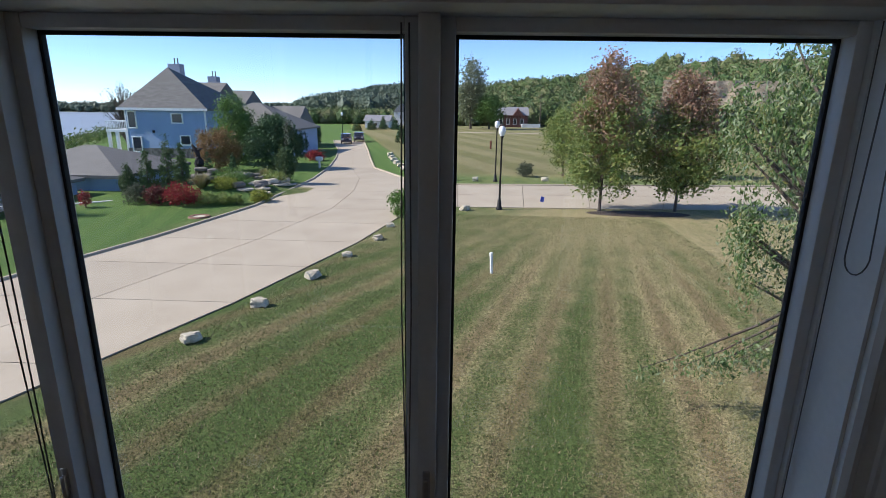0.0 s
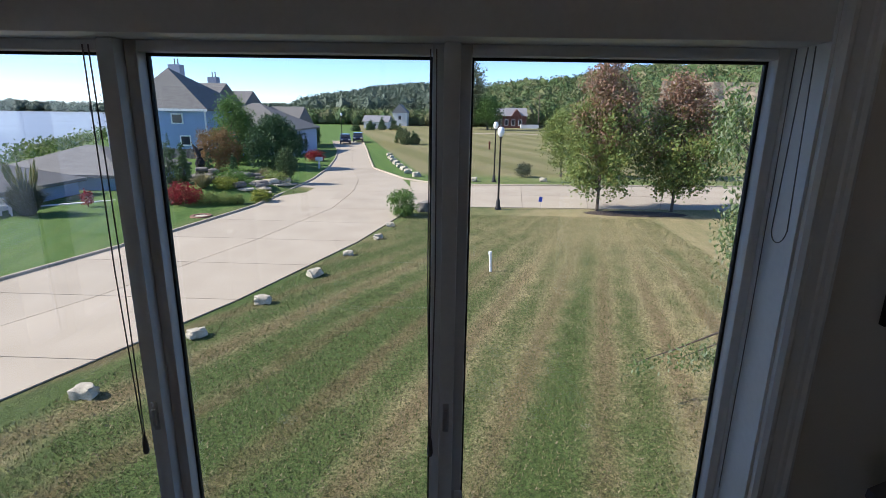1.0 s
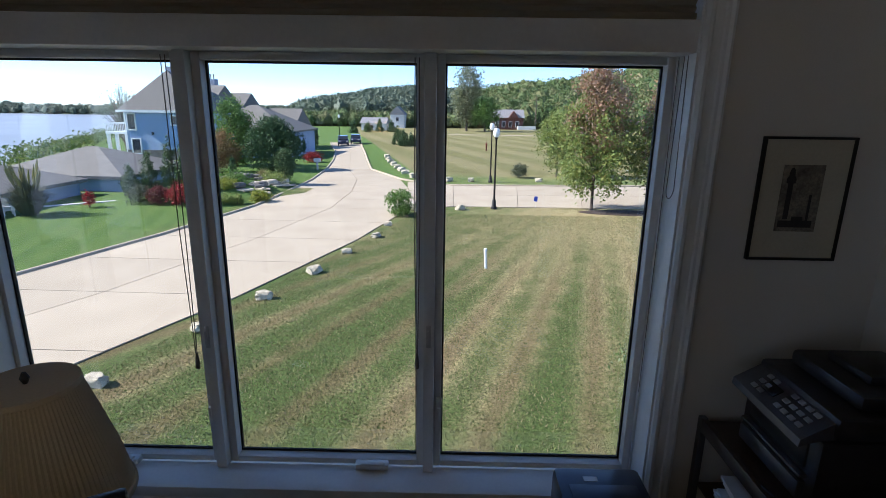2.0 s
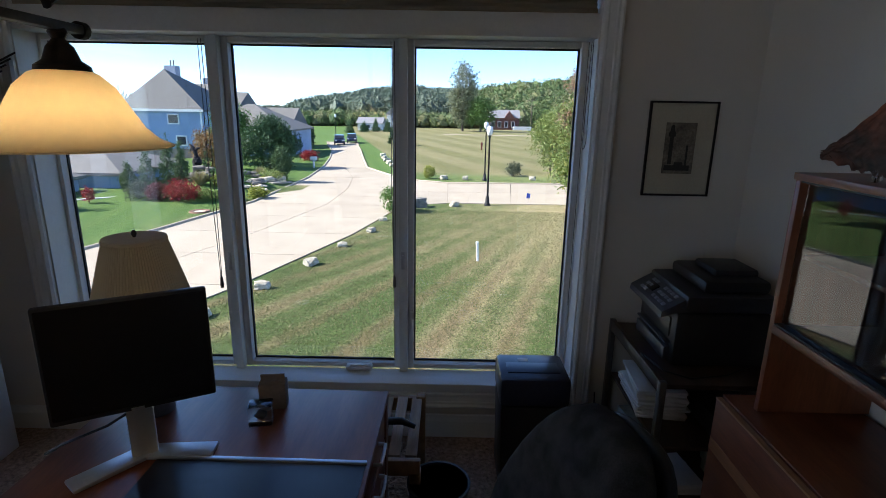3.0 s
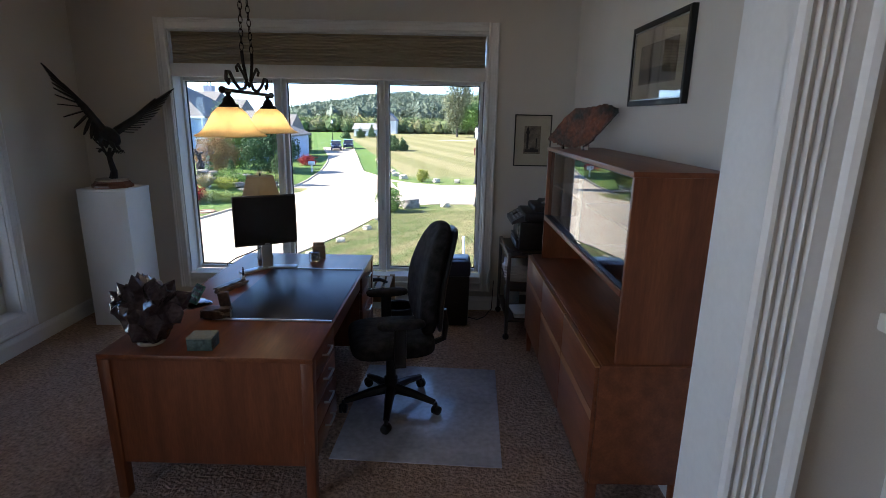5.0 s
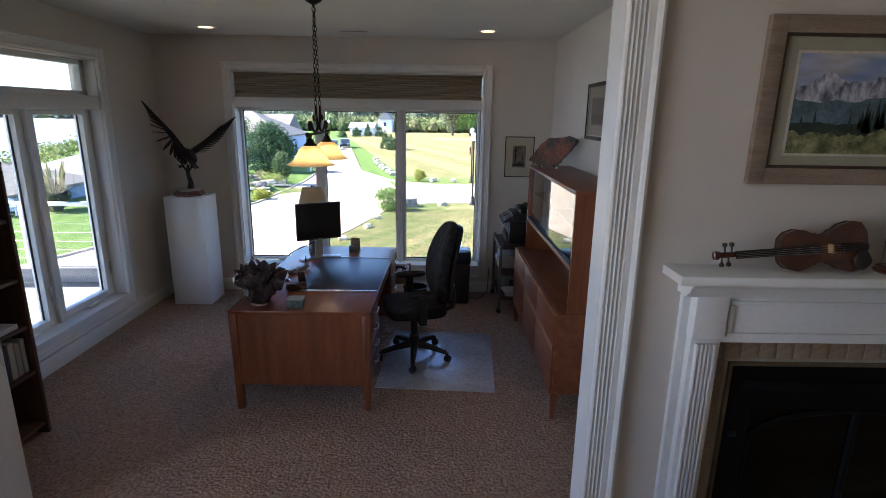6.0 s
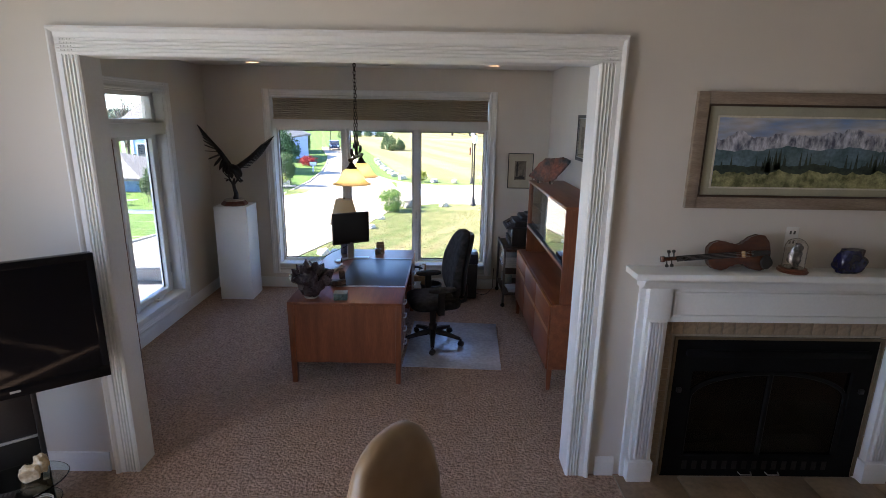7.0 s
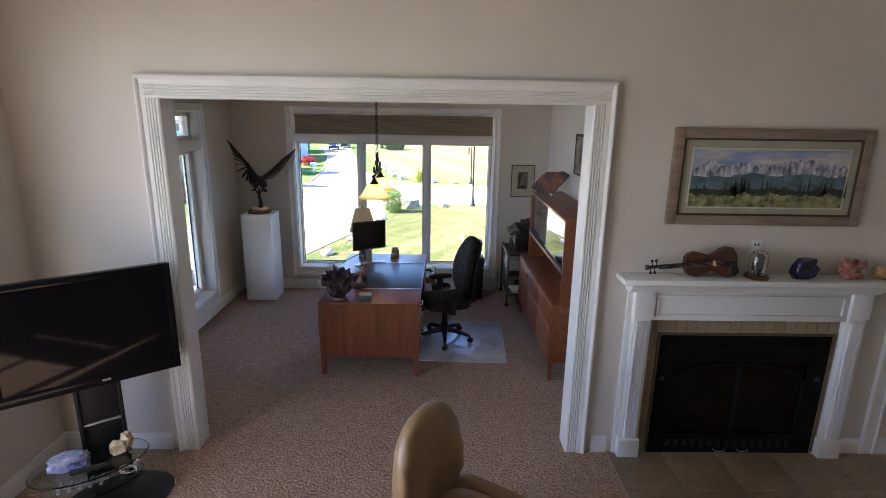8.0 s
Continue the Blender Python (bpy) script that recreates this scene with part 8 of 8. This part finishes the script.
# limestone bluff on the slope
bm = B()
rows = []
for j in range(7):
    row = []
    for i in range(40):
        p = 1165 + 230 * i / 39
        z = 4.0 + j * 1.35 + 0.5 * noise.noise(Vector((i * 0.35, j, 2)))
        dist = 190 + j * 0.7 + 1.4 * noise.noise(Vector((i * 0.3, j * 0.8, 7)))
        row.append(bm.verts.new((way(p) * dist, dist, z)))
    rows.append(row)
for a, b in zip(rows, rows[1:]):
    for i in range(39):
        bm.faces.new((a[i], a[i + 1], b[i + 1], b[i]))
solid("bluff", bm, mat("bluff_limestone", (0.42, 0.34, 0.24), 0.95, col2=(0.25, 0.20, 0.13), scale=0.3, fine=2.5, var=0.3, bump=0.5, dist=0.4, stretch=(1, 1, 3)), "exposed tan limestone bluff on the hill", "cliff", kind="structure")

tree("poplar", "tall grey-green poplar beyond the field", way(833) * 165, 165, GZ, 19, oval(4.2, 3.5, 1.5, 20.5, 0.15, 0.35), 5000, 90, 0.9, 0.42, leaf_mat("poplar_leaves", [(0.13, 0.155, 0.085), (0.18, 0.205, 0.115), (0.24, 0.25, 0.16)]), 150, 0.4, limbs=30)
tree("willow", "rounded green tree beside the poplar", way(866) * 164, 164, GZ, 8, oval(4.2, 3.6, 1.0, 9.5, 0.2, 0.35), 3500, 70, 0.8, 0.40, LIME, 151, 0.3, limbs=20)
FAR_WHITE = mat("far_white_siding", (0.72, 0.72, 0.70), 0.7, bump=0)
FROOF = mat("far_grey_roof", (0.24, 0.24, 0.25), 0.9, bump=0)
chp = thing("chapel", "white single-storey building with a grey roof", "house")
cx = way(668) * 160
part("wall", box(B(), cx - 4.2, cx + 3.0, 160, 168, GZ, -2.2), FAR_WHITE, chp, smooth=False)
part("roof", extrude_profile(B(), [(159.5, -2.2), (164, -0.5), (168.5, -2.2)], "x", cx - 4.6, cx + 3.4), FROOF, chp, smooth=False)
for k in range(3):
    house_window(chp, cx - 3.4 + k * 2.0, cx - 2.4 + k * 2.0, -3.7, -2.6, 160)
stp = thing("steeple_house", "white gabled building half hidden by trees", "house")
cx = way(708) * 185
part("wall", box(B(), cx - 2.4, cx + 2.4, 185, 192, GZ, 0.2), FAR_WHITE, stp, smooth=False)
part("roof", extrude_profile(B(), [(cx - 2.8, 0.2), (cx, 3.0), (cx + 2.8, 0.2)], "y", 184.6, 192.4), FROOF, stp, smooth=False)
house_window(stp, cx - 0.6, cx + 0.6, -2.2, -0.6, 185)
bh = thing("brick_house", "dark red brick house with a grey gabled roof", "house")
cx = way(908) * 184
FBRICK = mat("far_brick", (0.16, 0.065, 0.05), 0.9, scale=2, fine=8, var=0.2, bump=0)
part("wall", box(B(), cx - 5, cx + 5, 184, 192, GZ, -0.3), FBRICK, bh, smooth=False)
part("roof", extrude_profile(B(), [(183.5, -0.3), (188, 2.4), (192.5, -0.3)], "x", cx - 5.4, cx + 5.4), FROOF, bh, smooth=False)
part("gable", extrude_profile(B(), [(cx - 0.2, -0.4), (cx + 1.6, 2.0), (cx + 3.4, -0.4)], "y", 182.6, 186), FBRICK, bh, smooth=False)
for k in range(4):
    house_window(bh, cx - 4.5 + k * 2.3, cx - 3.3 + k * 2.3, -3.4, -1.4, 184)
part("porch", box(B(), cx + 3, cx + 9, 182, 184, GZ, -3.0), FAR_WHITE, bh, smooth=False)
po = thing("utility_pole", "wooden utility pole with a crossarm", "utility pole", (way(956) * 185, 185, GZ))
part("pole", lathe(B(), [(0.2, 0), (0.13, 11)], n=8), BARK, po)
part("crossarm", box(B(), -1.2, 1.2, -0.08, 0.08, 9.6, 9.8), BARK, po)
solid("field_path", box(B(), way(800) * 139, way(1010) * 139, 138, 141, GZ - 0.05, GZ + 0.03), CONC, "pale path across the far field", "path", kind="structure", smooth=False)
# flat dark patch drawn where the maple's shadow falls on the mulch
bed = lathe(B(), [(0, 0.03), (1.0, 0.028), (2.0, 0.02), (2.1, 0.0)], 0, 0, 0, 26, m=Matrix.Diagonal((1.5, 0.45, 1, 1)))
MULCH = mat("shaded_bark_mulch", (0.075, 0.052, 0.038), 0.95, scale=6, fine=40, var=0.4, bump=0.8, dist=0.03)
solid("mulch_shadow", bed, MULCH, "dark mulch patch shaped like the maple's cast shadow", "mulch", at=(10.6, 33.6, GZ))

# ---- cars ----
PAINTC = mat("dark_blue_car_paint", (0.02, 0.03, 0.06), 0.2, var=0.05, bump=0, coat=0.6)
RUB = mat("rubber", (0.012, 0.012, 0.012), 0.85, bump=0.1)


def car(x, y, rz, label):
    c = thing("car", label, "car", (x, y, GZ + 0.04), rz, group="cars on the street")
    part("body", extrude_profile(B(), [(-2.2, 0.35), (-2.25, 0.8), (-2.1, 0.98), (-1.1, 1.05), (1.4, 1.08), (2.15, 1.0), (2.25, 0.75), (2.2, 0.35)], "x", -0.88, 0.88), PAINTC, c, smooth=False)
    part("cabin", extrude_profile(B(), [(-1.15, 1.05), (-0.55, 1.58), (1.35, 1.62), (1.95, 1.06)], "x", -0.78, 0.78), PAINTC, c, smooth=False)
    part("windscreen", extrude_profile(B(), [(-1.13, 1.09), (-0.58, 1.54), (-0.62, 1.56), (-1.18, 1.10)], "x", -0.7, 0.7), DARKG, c, smooth=False)
    for s in (-1, 1):
        part("side_window", extrude_profile(B(), [(-0.9, 1.12), (-0.48, 1.52), (1.28, 1.55), (1.65, 1.12)], "x", s * 0.785 - 0.01, s * 0.785 + 0.01), DARKG, c, smooth=False)
        part("headlight", box(B(), s * 0.62 - 0.18, s * 0.62 + 0.18, -2.27, -2.2, 0.72, 0.88, 0.02), WHITE, c)
        for yy in (-1.4, 1.4):
            w = part("wheel", lathe(B(), [(0.18, -0.11), (0.33, -0.10), (0.34, 0), (0.33, 0.10), (0.18, 0.11)], n=18, m=pose(s * 0.8, yy, 0.34, 0, 90, 0)), RUB, c)
            part("rim", lathe(B(), [(0, -0.115), (0.19, -0.115), (0.2, 0), (0.19, 0.115), (0, 0.115)], n=14, m=pose(s * 0.8, yy, 0.34, 0, 90, 0)), SILVER, w)


car(-20.3, 91.5, 14, "dark blue car standing on the street"), car(-19.2, 97.0, 10, "dark blue car at the end of the street")

# the house stands a little askew to the street
SITE = Matrix.Translation((0.1, 1.0, 0)) @ Matrix.Rotation(radians(-1.15), 4, "Z") @ Matrix.Translation((-0.1, -1.0, 0))
for ob in bpy.data.objects:
    if ob not in INDOORS and ob.parent is None:
        ob.matrix_basis = SITE @ ob.matrix_basis

# ---- roof overhang outside the west window ----
PORCHC = mat("grey_porch_paint", (0.24, 0.235, 0.22), 0.7, var=0.06, bump=0.05)
porch = thing("porch_roof", "grey painted porch ceiling with a beam", "porch", kind="structure")
part("roof", box(B(), -6.7, XL - T - 0.01, -3.55, YW + T, 2.95, 3.1), PORCHC, porch, smooth=False)
part("beam", box(B(), -6.2, -5.95, -3.55, YW + T - 0.02, 2.34, 2.949), PORCHC, porch, smooth=False)
part("beam", box(B(), -5.95, XL - T - 0.01, YW + 0.02, YW + T - 0.02, 2.62, 2.949), PORCHC, porch, smooth=False)
part("joist", box(B(), -5.95, XL - T - 0.01, 0.3, 0.42, 2.8, 2.949), PORCHC, porch, smooth=False)
part("post", box(B(), -6.17, -5.98, -3.5, -3.3, -4.4, 2.5, 0.01), TRIM, porch)
DECKC = mat("deck_concrete", (0.30, 0.29, 0.275), 0.85, col2=(0.24, 0.23, 0.215), scale=1.4, fine=60, var=0.1, bump=0.15)
deck = thing("deck", "pale concrete deck under the porch roof", "deck", kind="structure")
part("floor_slab", box(B(), -6.2, XL - T - 0.012, -3.5, 3.1, -0.35, -0.05, 0.01), DECKC, deck)
part("edge_kerb", box(B(), -6.2, XL - T - 0.012, 2.96, 3.1, -0.048, 0.13, 0.012), DECKC, deck)
rail = thing("deck_railing", "white deck railing with thin cables along the deck's edge", "railing")
part("top_rail", box(B(), -6.1, XL - T - 0.02, 3.0, 3.06, 0.90, 0.945, 0.006), TRIM, rail)
for x in (-6.05, -4.6, -2.93):
    part("post", box(B(), x - 0.03, x + 0.03, 3.005, 3.055, 0.13, 0.90, 0.004), TRIM, rail)
for k in range(6):
    part("cable", tube(B(), [(-6.05, 3.03, 0.24 + k * 0.11), (-2.93, 3.03, 0.24 + k * 0.11)], 0.003, 6), CHROME, rail)
part("post", box(B(), -6.17, -5.98, 2.64, 2.84, -4.4, 2.5, 0.01), TRIM, porch)
solid("lawn_edging", box(B(), -2.6, 2.6, -0.14, 0.14, -0.1, 0.06, 0.02), FAR_WHITE, "pale concrete edging strip in the lawn", "edging", at=(-23.9, 33.0, land(-23.9, 33.0)), rz=38)
WCH = mat("white_chair_plastic", (0.80, 0.80, 0.79), 0.45, var=0.03, bump=0.02)


def garden_chair(x, y, rz):
    c = thing("garden_chair", "white slatted garden armchair on the lawn", "chair", (x, y, land(x, y)), rz, group="white garden chairs")
    for i in range(5):
        part("back_slat", box(B(), -0.26 + i * 0.11, -0.17 + i * 0.11, 0.30, 0.325, 0.3, 1.0 + 0.05 * (2 - abs(i - 2)), 0.005, pose(0, 0, 0, -14, 0, 0)), WCH, c)
    for i in range(5):
        part("seat_slat", box(B(), -0.28, 0.28, -0.3 + i * 0.12, -0.2 + i * 0.12, 0.36 - 0.02 * i, 0.38 - 0.02 * i, 0.004), WCH, c)
    for s in (-1, 1):
        part("arm", box(B(), s * 0.34 - 0.07, s * 0.34 + 0.07, -0.35, 0.4, 0.55, 0.575, 0.005), WCH, c)
        part("leg", box(B(), s * 0.31 - 0.02, s * 0.31 + 0.02, -0.32, -0.22, 0, 0.55, 0.004), WCH, c)
        part("leg", box(B(), s * 0.31 - 0.02, s * 0.31 + 0.02, 0.28, 0.4, 0, 0.55, 0.004), WCH, c)


for x, y, rz in ((-25.3, 26.9, 60), (-25.0, 28.2, 75), (-24.6, 29.6, 90)):
    garden_chair(x, y, rz)
